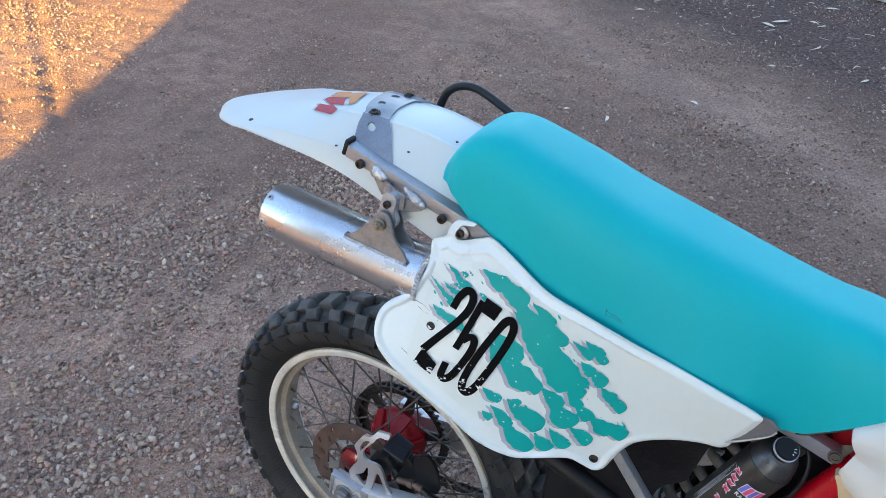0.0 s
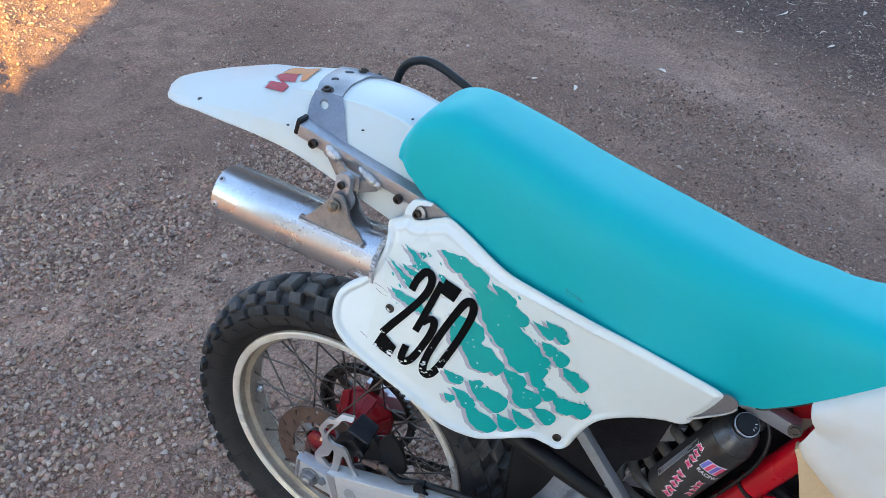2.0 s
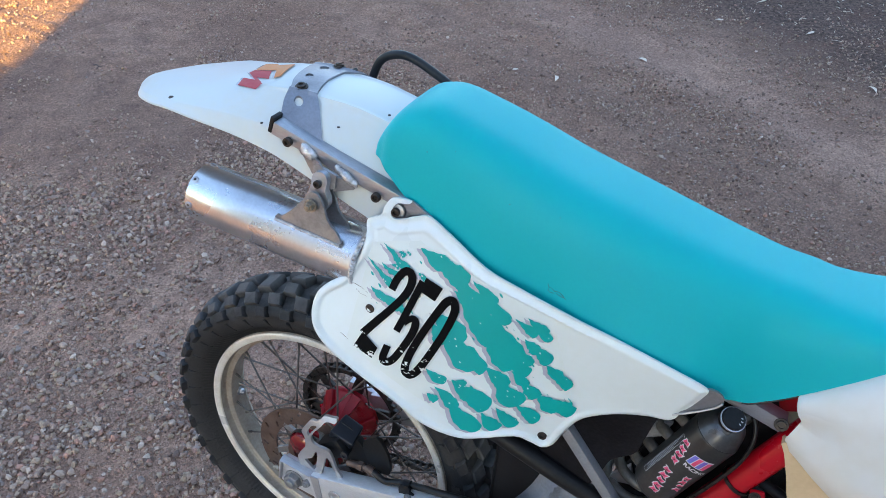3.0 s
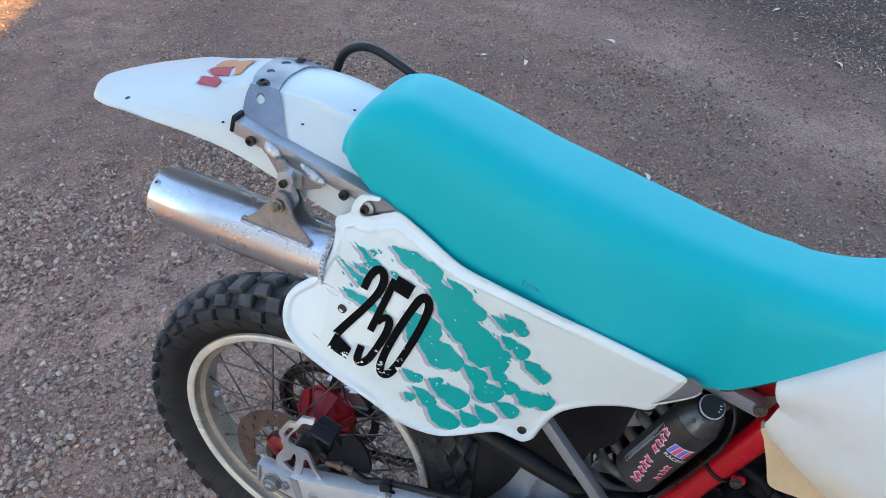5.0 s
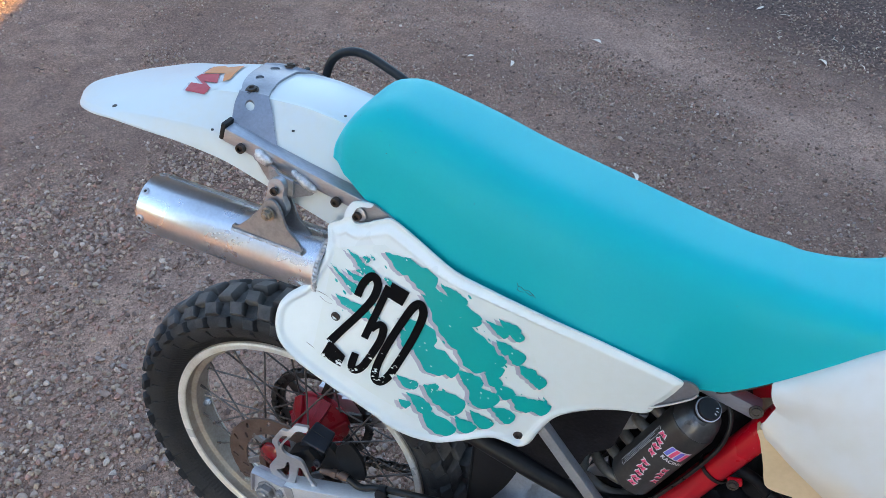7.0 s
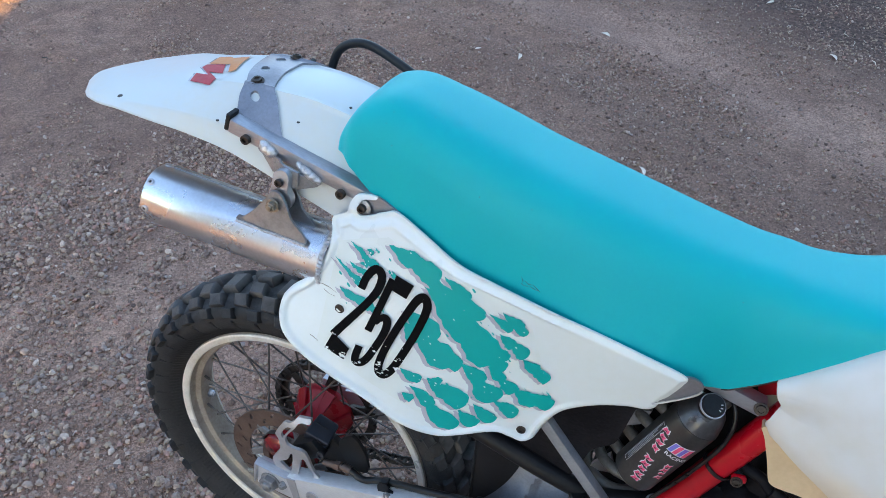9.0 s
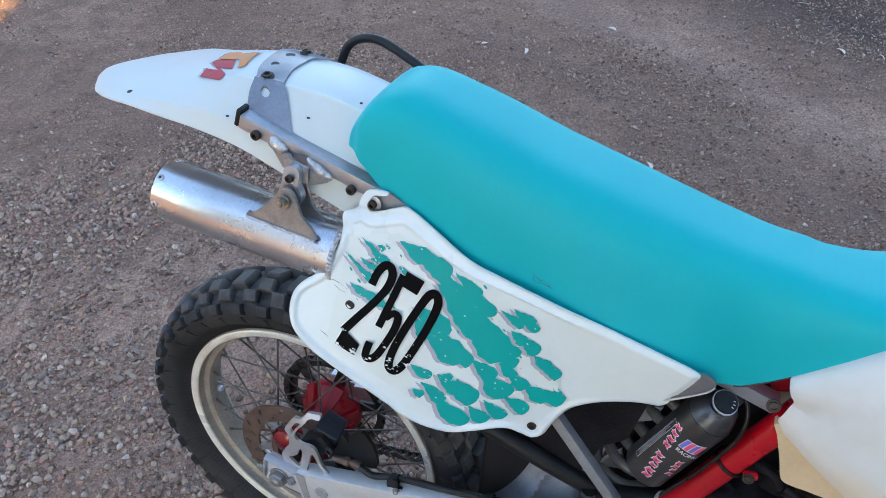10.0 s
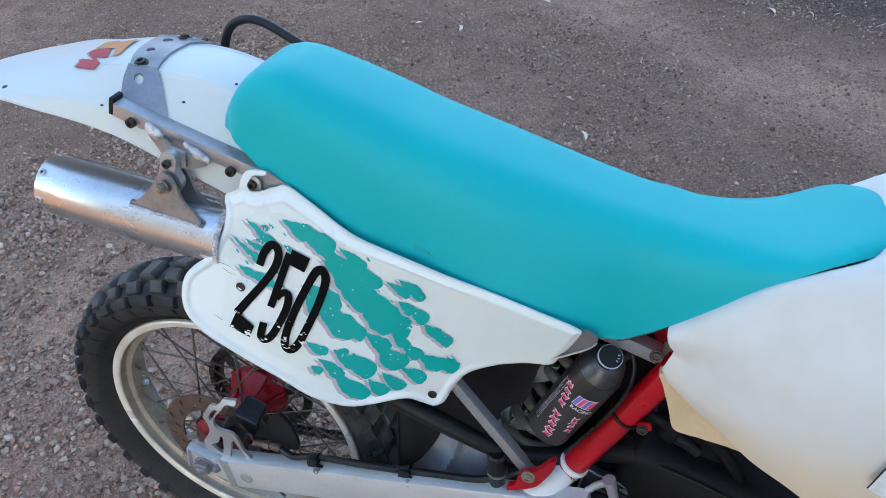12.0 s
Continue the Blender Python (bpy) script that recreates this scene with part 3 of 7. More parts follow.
def scatter(name, label, rng, shapes, tris, pos):
    """Stones at (x, y, size) as one mesh."""
    h = ground_height(pos[:, 0], pos[:, 1])
    which = rng.randint(0, len(shapes), len(pos))
    vs, fs, off = [], [], 0
    ang, tip = rng.rand(len(pos)) * 2 * math.pi, rng.randn(len(pos), 2) * 0.25
    for k, sh in enumerate(shapes):
        sel = np.where(which == k)[0]
        ca, sa = np.cos(ang[sel])[:, None], np.sin(ang[sel])[:, None]
        sc = pos[sel, 2][:, None]
        px, py = sh[None, :, 0] * ca - sh[None, :, 1] * sa, sh[None, :, 0] * sa + sh[None, :, 1] * ca
        pz = sh[None, :, 2] + px * tip[sel, :1] + py * tip[sel, 1:]
        co = np.stack([px * sc + pos[sel, :1], py * sc + pos[sel, 1:2], pz * sc + h[sel][:, None] + 0.46 * sc], -1)
        vs.append(co.reshape(-1, 3))
        fs.append((tris[None] + (off + np.arange(len(sel)) * len(sh))[:, None, None]).reshape(-1, 3))
        off += len(sel) * len(sh)
    vs, fs = np.concatenate(vs), np.concatenate(fs)
    me = bpy.data.meshes.new(name)
    me.vertices.add(len(vs))
    me.vertices.foreach_set("co", vs.ravel())
    me.loops.add(fs.size)
    me.loops.foreach_set("vertex_index", fs.ravel())
    me.polygons.add(len(fs))
    me.polygons.foreach_set("loop_start", np.arange(len(fs)) * 3)
    me.update(calc_edges=True)
    me.polygons.foreach_set("use_smooth", rng.rand(len(fs)) < 0.15)
    me.materials.append(M["stone"])
    tagged(new(name, me), label, "gravel", kind="stuff")


def strewn(rng, lo, hi, count, smin, smax, power):
    x, y = lo[0] + (hi[0] - lo[0]) * rng.rand(count), lo[1] + (hi[1] - lo[1]) * rng.rand(count)
    keep = (rng.rand(count) < gravel_cover(x, y)) & ~((np.abs(x) < 0.12) & (np.abs(y) < 0.08))
    x, y = x[keep], y[keep]
    # smaller stones on the swept earth and in the lanes
    small = 1 - 0.25 * np.clip((-0.95 - x) / 0.35, 0, 1) * np.clip((y - 0.27 * x - 1.00) / 0.25, 0, 1) - 0.22 * np.clip((y + 0.5 * x - 1.2) / 0.4, 0, 1)
    return np.stack([x, y, (smin + (smax - smin) * rng.rand(len(x)) ** power) * small], -1)


def loose_gravel():
    rng = np.random.RandomState(21)
    shapes, tris = stone_shapes(14, rng)
    pos = np.concatenate([strewn(rng, (-1.9, -0.6), (1.6, 2.4), 40000, 0.0030, 0.0105, 2.4), strewn(rng, (-4.0, -0.3), (2.2, 4.9), 84000, 0.0036, 0.0095, 2.2),
                          strewn(rng, (-1.5, -0.45), (0.2, 1.2), 19000, 0.0040, 0.0088, 1.5), strewn(rng, (-2.6, 0.2), (-0.9, 2.2), 16000, 0.0040, 0.0095, 1.6), strewn(rng, (-4.0, 0.5), (-1.6, 4.0), 9000, 0.0040, 0.0110, 1.8),
                          strewn(rng, (-1.1, 1.0), (2.2, 3.3), 52000, 0.0034, 0.0080, 2.0)])
    # churned clods in the sunlit strip
    x, y = -4.2 + 2.4 * rng.rand(34000), 0.6 + 3.0 * rng.rand(34000)
    clod = rng.rand(34000) < (0.10 + 0.50 * np.clip((value_noise(x, y, 0.22, 17) - 0.45) * 3, 0, 1)) * np.clip((-2.25 - x - 0.25 * (y - 1.0)) / 0.4, 0, 1)
    pos = np.concatenate([pos, np.stack([x[clod], y[clod], 0.0030 + 0.0055 * rng.rand(int(clod.sum())) ** 2.0], -1)])
    scatter("gravel", "loose brown, grey and pinkish gravel scattered over the yard", rng, shapes, tris, pos)
    # grit: little eight-sided grains
    base = np.array([(1, 0, 0), (-1, 0, 0), (0, 1, 0), (0, -1, 0), (0, 0, 1), (0, 0, -1)], float)
    tris8 = np.array([(0, 2, 4), (2, 1, 4), (1, 3, 4), (3, 0, 4), (2, 0, 5), (1, 2, 5), (3, 1, 5), (0, 3, 5)])
    grains = [base * (1 + 0.3 * rng.randn(6, 1).clip(-1, 1)) * np.array([1, 0.75, 0.55]) for _ in range(10)]
    pos = np.concatenate([strewn(rng, (-1.9, -0.6), (1.4, 2.2), 190000, 0.0013, 0.0042, 1.5), strewn(rng, (-4.0, -0.3), (2.2, 4.9), 90000, 0.0020, 0.0052, 1.3)])
    scatter("grit", "fine brown grit between the stones", rng, grains, tris8, pos)


loose_gravel()


def house(name, gap, side, label):
    """An unseen house block added to shade the yard; its corner stands where an edge of the shade begins. Sun falls
    between the two.
    """
    cx, cy = -2.085 + 0.3625 * 8.5 - 0.932 * gap, 0.617 - 0.9320 * 8.5 - 0.3625 * gap
    stand = pose(cx, cy, 0, 0, 0, 24)
    bm = bmesh.new()
    # height chosen to block bright sky, not known from the place
    box(bm, (6.0 * side, -2.5, 4.9), (12.0, 5.0, 9.9))
    wall = part(name, bm, M["wall"], smooth=False)
    wall.matrix_world = stand
    tagged(wall, label, "wall", kind="structure")
    bm = bmesh.new()
    x0, x1, y0, y1 = 0.0, 12.0 * side, 0.0, -5.0
    lo = [bm.verts.new(p) for p in ((x0, y0, 9.854), (x1, y0, 9.854), (x1, y1, 9.854), (x0, y1, 9.854))]
    ridge = [bm.verts.new((x0, -2.5, 11.6)), bm.verts.new((x1, -2.5, 11.6))]
    bm.faces.new(lo[::-1])
    bm.faces.new((lo[0], lo[1], ridge[1], ridge[0]))
    bm.faces.new((lo[2], lo[3], ridge[0], ridge[1]))
    bm.faces.new((lo[1], lo[2], ridge[1]))
    bm.faces.new((lo[3], lo[0], ridge[0]))
    bmesh.ops.recalc_face_normals(bm, faces=bm.faces[:])
    roof = part("roof", bm, M["roof"], smooth=False)
    roof.matrix_world = stand
    tagged(roof, "grey sheet roof of an unseen shade-casting house", "roof", kind="structure")


house("wall_south", 0.0, 1, "unseen pale house wall casting the shade over the yard")
# invented, out of view: a second block that ends the sunlit strip
house("wall_west", 6.5, -1, "unseen pale block added to bound the sunlit strip")


def sky_screen(name, x, y, turn, length, height, label):
    """A plain unseen board screen, added to close the yard on one side and block low sky."""
    bm = bmesh.new()
    box(bm, (0, 0, height / 2 - 0.05), (length, 0.12, height + 0.1))
    ob = part(name, bm, M["fence"], smooth=False)
    ob.matrix_world = pose(x, y, 0, 0, 0, turn)
    tagged(ob, label, "fence", kind="structure")


# added out of view to keep horizon glow off the machine
sky_screen("wall_north", 2.0, 8.5, -24, 26.0, 1.9, "unseen dark board screen against the low northern sky")
sky_screen("wall_far_west", -9.5, 4.0, 66, 16.0, 3.4, "unseen dark board screen beyond the sunlit strip, against low sky")
sky_screen("wall_east", 10.5, 1.0, 80, 16.0, 3.0, "unseen dark board screen at the end of the yard, against low sky")


def straw_litter():
    """Pale twigs and straw strewn over the mulched strip."""
    rng = np.random.RandomState(5)
    bm = bmesh.new()
    k = 0
    while k < 1100:
        x, y = -1.4 + 3.7 * rng.rand(), 2.2 + 2.8 * rng.rand()
        if y + 0.5 * x < 3.15 + 0.30 * rng.randn():
            continue
        h = float(ground_height(np.array(x), np.array(y))) + 0.003
        a, ln = rng.rand() * math.pi, 0.007 + 0.050 * rng.rand() ** 4
        d, e = Vector((math.cos(a), math.sin(a), 0)), Vector((-math.sin(a), math.cos(a), 0))
        c = Vector((x, y, h))
        tube(bm, [c - d * ln / 2, c + e * ln * 0.15 * rng.randn() + Vector((0, 0, 0.003)), c + d * ln / 2], 0.0009 + 0.0011 * rng.rand(), 4)
        k += 1
    tagged(part("straw_litter", bm, M["leaf"], smooth=False), "pale dry straw and twigs on the dark mulch", "litter", kind="stuff")


straw_litter()


# ---- the motorcycle: x ahead, y to its left, z up, leaning on its stand ----
AXLE = 0.3306
CY = 0.012  # the middle of seat and tail
bike = new("motorcycle")
bike.matrix_world = pose(0, 0, 0, -6.904, 0, 0)
tagged(bike, "white, turquoise and red off-road motorcycle leaning on its stand", "motorcycle")


# rear wheel
def rear_wheel():
    c = Vector((0, 0, AXLE))
    bm = bmesh.new()
    lathe(bm, [(0, -0.118), (0.009, -0.118), (0.009, 0.118), (0, 0.118)], c, (0, 1, 0), 16)
    wheel = part("rear_wheel", bm, M["zinc"], bike, "spoked rear wheel with a knobbly tyre and pale gold rim")

    # tyre: carcass, knobs and the serrated band by the rim
    bm = bmesh.new()
    prof = [(0.228, -0.020), (0.238, -0.028), (0.2435, -0.0305), (0.252, -0.040), (0.268, -0.0515), (0.284, -0.0555), (0.296, -0.053),
            (0.304, -0.044), (0.309, -0.028), (0.311, 0.0)]
    prof = prof + [(r, -y) for r, y in prof[-2::-1]]
    lathe(bm, prof, c, (0, 1, 0), 120)
    rng = random.Random(5)

    def knob(q, lat, wid, length, height, skew):
        # lat: angle over the crown from the middle, in radians
        rc, rt = 0.262, 0.049
        base = []
        for k, (tall, shrink) in enumerate(((-0.004, 1.14), (height - 0.0050, 1.02), (height - 0.0016, 0.94), (height, 0.78))):
            ring = []
            for sx, sy in ((-1, -1), (1, -1), (1, 1), (-1, 1)):
                a = lat + sy * wid / 0.055 / 2 * shrink
                rr = rt + tall
                r, y = rc + rr * math.cos(a), rr * math.sin(a) * 1.12
                qq = q + (sx * length / 2 * shrink + skew * sy * 0.004) / 0.318
                ring.append(bm.verts.new((r * math.sin(qq), y, AXLE + r * math.cos(qq))))
            base.append(ring)
        for lo, hi in zip(base, base[1:]):
            for i in range(4):
                bm.faces.new((lo[i], lo[(i + 1) % 4], hi[(i + 1) % 4], hi[i]))
        bm.faces.new(base[-1])

    pitch = 38
    for i in range(pitch):
        q = 2 * math.pi * i / pitch
        step = 2 * math.pi / pitch
        for sg in (-1, 1):
            j = lambda: 1 + rng.uniform(-0.07, 0.07)
            knob(q, sg * 0.95, 0.0150 * j(), 0.024 * j(), 0.0155, sg * 0.5)
            knob(q + step * 0.42, sg * 0.60, 0.019 * j(), 0.028 * j(), 0.0155, sg * 0.9)
            if i % 2 == 0:
                knob(q + step * 0.80, sg * 0.25, 0.020 * j(), 0.028 * j(), 0.0155, sg * 0.6)
        if i % 2:
            knob(q + step * 0.75, 0.0, 0.034, 0.028, 0.0145, 0)
    # shallow flutes run from the lugs down the sidewall
    for i in range(pitch):
        for sg in (-1, 1):
            q = 2 * math.pi * (i + 0.5 * (sg > 0)) / pitch
            pts = [Vector((r * math.sin(q + dq), sg * y, AXLE + r * math.cos(q + dq))) for r, y, dq in ((0.262, 0.0476, 0.012), (0.272, 0.0530, 0.006), (0.282, 0.0553, 0.0))]
            tube(bm, pts, [0.0006, 0.0016, 0.0030], 6)
    for i in range(200):
        q = 2 * math.pi * i / 200
        for sg in (-1, 1):
            ring = []
            for r, y, dq in ((0.2470, 0.0350, -1), (0.2470, 0.0350, 1), (0.2600, 0.0468, 1), (0.2600, 0.0468, -1)):
                qq = q + dq * 0.0065
                ring.append(Vector((r * math.sin(qq), sg * (y + 0.0010 + 0.0005 * dq), AXLE + r * math.cos(qq))))
            bm.faces.new([bm.verts.new(p) for p in ring])
    part("tyre", bm, M["tread"], wheel, "worn black knobbly off-road tyre, dusty")

    bm = bmesh.new()
    half = [(0.2415, -0.0335), (0.2425, -0.0315), (0.2405, -0.0290), (0.2330, -0.0285), (0.2330, 0.0)]
    inner = [(0.2400, -0.0352), (0.2385, -0.0362), (0.2310, -0.0352), (0.2292, -0.0338), (0.2286, -0.0300), (0.2284, -0.0215), (0.2262, -0.0188), (0.2195, -0.0176), (0.2168, -0.0160), (0.2160, -0.0130), (0.2156, 0.0)]
    outer = half + [(r, -y) for r, y in half[-2::-1]]
    inn = inner + [(r, -y) for r, y in inner[-2::-1]]
    lathe(bm, outer + inn[::-1] + [outer[0]], c, (0, 1, 0), 144)
    rim = part("rim", bm, M["rim"], wheel, "pale gold anodised rim")
    for sy in (-1, 1):
        bm = bmesh.new()
        lathe(bm, [(r, sy * y) for r, y in ((0.2408, 0.0340), (0.2412, 0.0362), (0.2392, 0.0376), (0.2310, 0.0368), (0.2282, 0.0350), (0.2276, 0.0325), (0.2290, 0.0318), (0.2408, 0.0340))], c, (0, 1, 0), 144)
        bmesh.ops.recalc_face_normals(bm, faces=bm.faces[:])
        part("rim_lip", bm, M["lip"], rim, "cream-coloured worn rim lip")

    # rim lock: stud and nut on the well of the rim
    d = Vector((math.sin(-1.60), 0, math.cos(-1.60)))
    screw(rim, c + d * 0.2160 + Vector((0, 0.006, 0)), -d, 0.0062, 0.007, M["steel"], 0.0085, "rim_lock_nut", True)
    # hub: narrow on the disc side, flared to the sprocket
    bm = bmesh.new()
    lathe(bm, [(0.012, -0.066), (0.030, -0.066), (0.034, -0.060), (0.048, -0.056), (0.050, -0.050), (0.044, -0.046), (0.030, -0.040), (0.028, -0.012),
               (0.029, 0.010), (0.035, 0.028), (0.047, 0.041), (0.055, 0.048), (0.058, 0.053), (0.058, 0.061), (0.050, 0.064), (0.012, 0.064)], c, (0, 1, 0), 40)
    part("hub", bm, M["hub"], wheel, "red anodised hub")

    for i in range(6):
        q = 2 * math.pi * (i + 0.3) / 6
        d, e = Vector((math.sin(q), 0, math.cos(q))), Vector((math.cos(q), 0, -math.sin(q)))
        bm = bmesh.new()
        tube(bm, [c + d * 0.027 + Vector((0, -0.008, 0)), c + d * 0.034 + Vector((0, 0.020, 0)), c + d * 0.046 + Vector((0, 0.038, 0)), c + d * 0.058 + Vector((0, 0.051, 0))], [0.7, 0.9, 1.1, 1.2], flat=(0.0085, 0.0045, d))
        part("hub_web", bm, M["hub"], wheel)
    for i in range(36):
        sg = -1 if i % 2 == 0 else 1
        lean = 1 if (i // 2) % 2 == 0 else -1
        q = 2 * math.pi * (i + 0.35) / 36
        rh, yh = (0.049, -0.053) if sg < 0 else (0.057, 0.052)
        a = q + lean * (0.95 if sg < 0 else 0.62)
        p0 = c + Vector((rh * math.sin(a), yh, rh * math.cos(a)))
        p1 = c + Vector((0.217 * math.sin(q), sg * -0.006 * -1, 0.217 * math.cos(q)))
        bm = bmesh.new()
        tube(bm, [p0, p1], 0.0017, 6)
        d = (p0 - p1).normalized()
        tube(bm, [p1, p1 + d * 0.013], 0.0027, 6)
        part("spoke", bm, M["spoke"], wheel)

    # brake disc with slanting slots, on a spider
    ringed = lambda r, k: [(r * math.sin(2 * math.pi * i / k), AXLE + r * math.cos(2 * math.pi * i / k)) for i in range(k)]
    loops = [ringed(0.110, 96), ringed(0.0765, 72)]
    for i in range(26):
        q = 2 * math.pi * i / 26
        rc = (0.0865, 0.1000)[i % 2]
        mid = Vector((rc * math.sin(q), AXLE + rc * math.cos(q)))
        rad, tan = Vector((math.sin(q), math.cos(q))), Vector((math.cos(q), -math.sin(q)))
        along = (rad * 0.75 + tan * 0.66).normalized()
        wide = Vector((-along.y, along.x))
        loops.append([mid + along * (0.0062 * sx) + wide * (0.0022 * sy) for sx, sy in ((-1, -0.5), (-0.85, -1), (0.85, -1), (1, -0.5), (1, 0.5), (0.85, 1), (-0.85, 1), (-1, 0.5))])
    bm = filled(loops)
    bent(bm, lambda u, v: (u, -0.0690, v), 0.0038, (0, -1, 0))
    part("brake_disc", bm, M["rust"], wheel, "brown rust-stained slotted brake disc", smooth=False)
    bm = bmesh.new()
    lathe(bm, [(0.037, -0.0715), (0.049, -0.0715), (0.051, -0.069), (0.051, -0.062), (0.037, -0.062), (0.037, -0.0715)], c, (0, 1, 0), 40)
    carrier = part("disc_carrier", bm, M["rust"], wheel, "brown stained disc carrier")
    for i in range(6):
        q = 2 * math.pi * i / 6 + 0.4
        d = Vector((math.sin(q), 0, math.cos(q)))
        e = Vector((math.cos(q), 0, -math.sin(q)))
        bm = bmesh.new()
        tube(bm, [c + d * 0.046 + e * 0.006 + Vector((0, -0.0665, 0)), c + d * 0.080 - e * 0.012 + Vector((0, -0.0665, 0))], 1, flat=(0.0065, 0.0025, (0, 1, 0)))
        part("carrier_arm", bm, M["steel"], wheel)
    bm = bmesh.new()
    lathe(bm, [(0.0270, 0.0), (0.0270, -0.007), (0.0250, -0.0125), (0.018, -0.0165), (0.008, -0.0185), (0.0, -0.0187)], (-0.0145, -0.0660, 0.3625), (0, 1, 0), 32)
    cap = part("hub_cap", bm, M["cherry"], wheel, "glossy cherry-red hub end beside the disc")
    bm = bmesh.new()
    lathe(bm, [(0.0274, 0.0), (0.0295, 0.0), (0.0295, -0.005), (0.0285, -0.008), (0.0274, -0.005)], (-0.0145, -0.0660, 0.3625), (0, 1, 0), 32)
    part("cap_ring", bm, M["bolt"], cap, "dark ring round the hub end")

    # sprocket with teeth, on the far side
    bm = bmesh.new()
    teeth = 48
    outl = []
    for i in range(teeth * 4):
        r = 0.1005 if i % 4 in (0, 1) else 0.0935
        outl.append((r * math.sin(2 * math.pi * i / teeth / 4), r * math.cos(2 * math.pi * i / teeth / 4)))
    loops = [outl]
    loops.append([(0.0845 * math.sin(2 * math.pi * i / 60), 0.0845 * math.cos(2 * math.pi * i / 60)) for i in range(60)])
    fb = filled(loops)
    bent(fb, lambda u, v: (u, 0.066, AXLE + v), 0.006, (0, -1, 0))
    bm.free()
    sprocket = part("sprocket", fb, M["chain"], wheel, "open dark rear sprocket", smooth=False)
    for k in range(6):
        q = 2 * math.pi * k / 6 + 0.2
        d = Vector((math.sin(q), 0, math.cos(q)))
        bm = bmesh.new()
        tube(bm, [c + d * 0.058 + Vector((0, 0.063, 0)), c + d * 0.088 + Vector((0, 0.063, 0))], [1.3, 0.9], flat=(0.0090, 0.0030, (0, 1, 0)))
        part("sprocket_arm", bm, M["chain"], sprocket)
    return wheel


rear_wheel()


def chain():
    """Side plates in pairs along the sprocket and both runs."""
    bm = bmesh.new()
    r, y = 0.1005, 0.063
    path = []
    n = 0
    fx, fz, fr = 0.66, 0.395, 0.030
    arc = [(r * math.sin(a), AXLE + r * math.cos(a)) for a in np.linspace(0.15, -math.pi - 0.10, 26)]
    top = [(fx, fz + fr)] + arc + [(fx, fz - fr)]
    run = []
    for (x0, z0), (x1, z1) in zip(top, top[1:]):
        k = max(1, round(math.hypot(x1 - x0, z1 - z0) / 0.0127))
        run += [(x0 + (x1 - x0) * j / k, z0 + (z1 - z0) * j / k) for j in range(k)]
    for i, ((x0, z0), (x1, z1)) in enumerate(zip(run, run[1:])):
        a, b = Vector((x0, 0, z0)), Vector((x1, 0, z1))
        d = (b - a).normalized() * 0.003
        off = 0.0055 if i % 2 else 0.0075
        for sy in (-1, 1):
            o = Vector((0, y + sy * off, 0))
            tube(bm, [a - d + o, b + d + o], 1, flat=(0.0010, 0.0050, (0, 0, 1) if abs((b - a).normalized().z) < 0.8 else (1, 0, 0)))
        tube(bm, [a + Vector((0, y - 0.009, 0)), a + Vector((0, y + 0.009, 0))], 0.0038, 8)
    part("drive_chain", bm, M["chain"], bike, "oily dark drive chain")


chain()


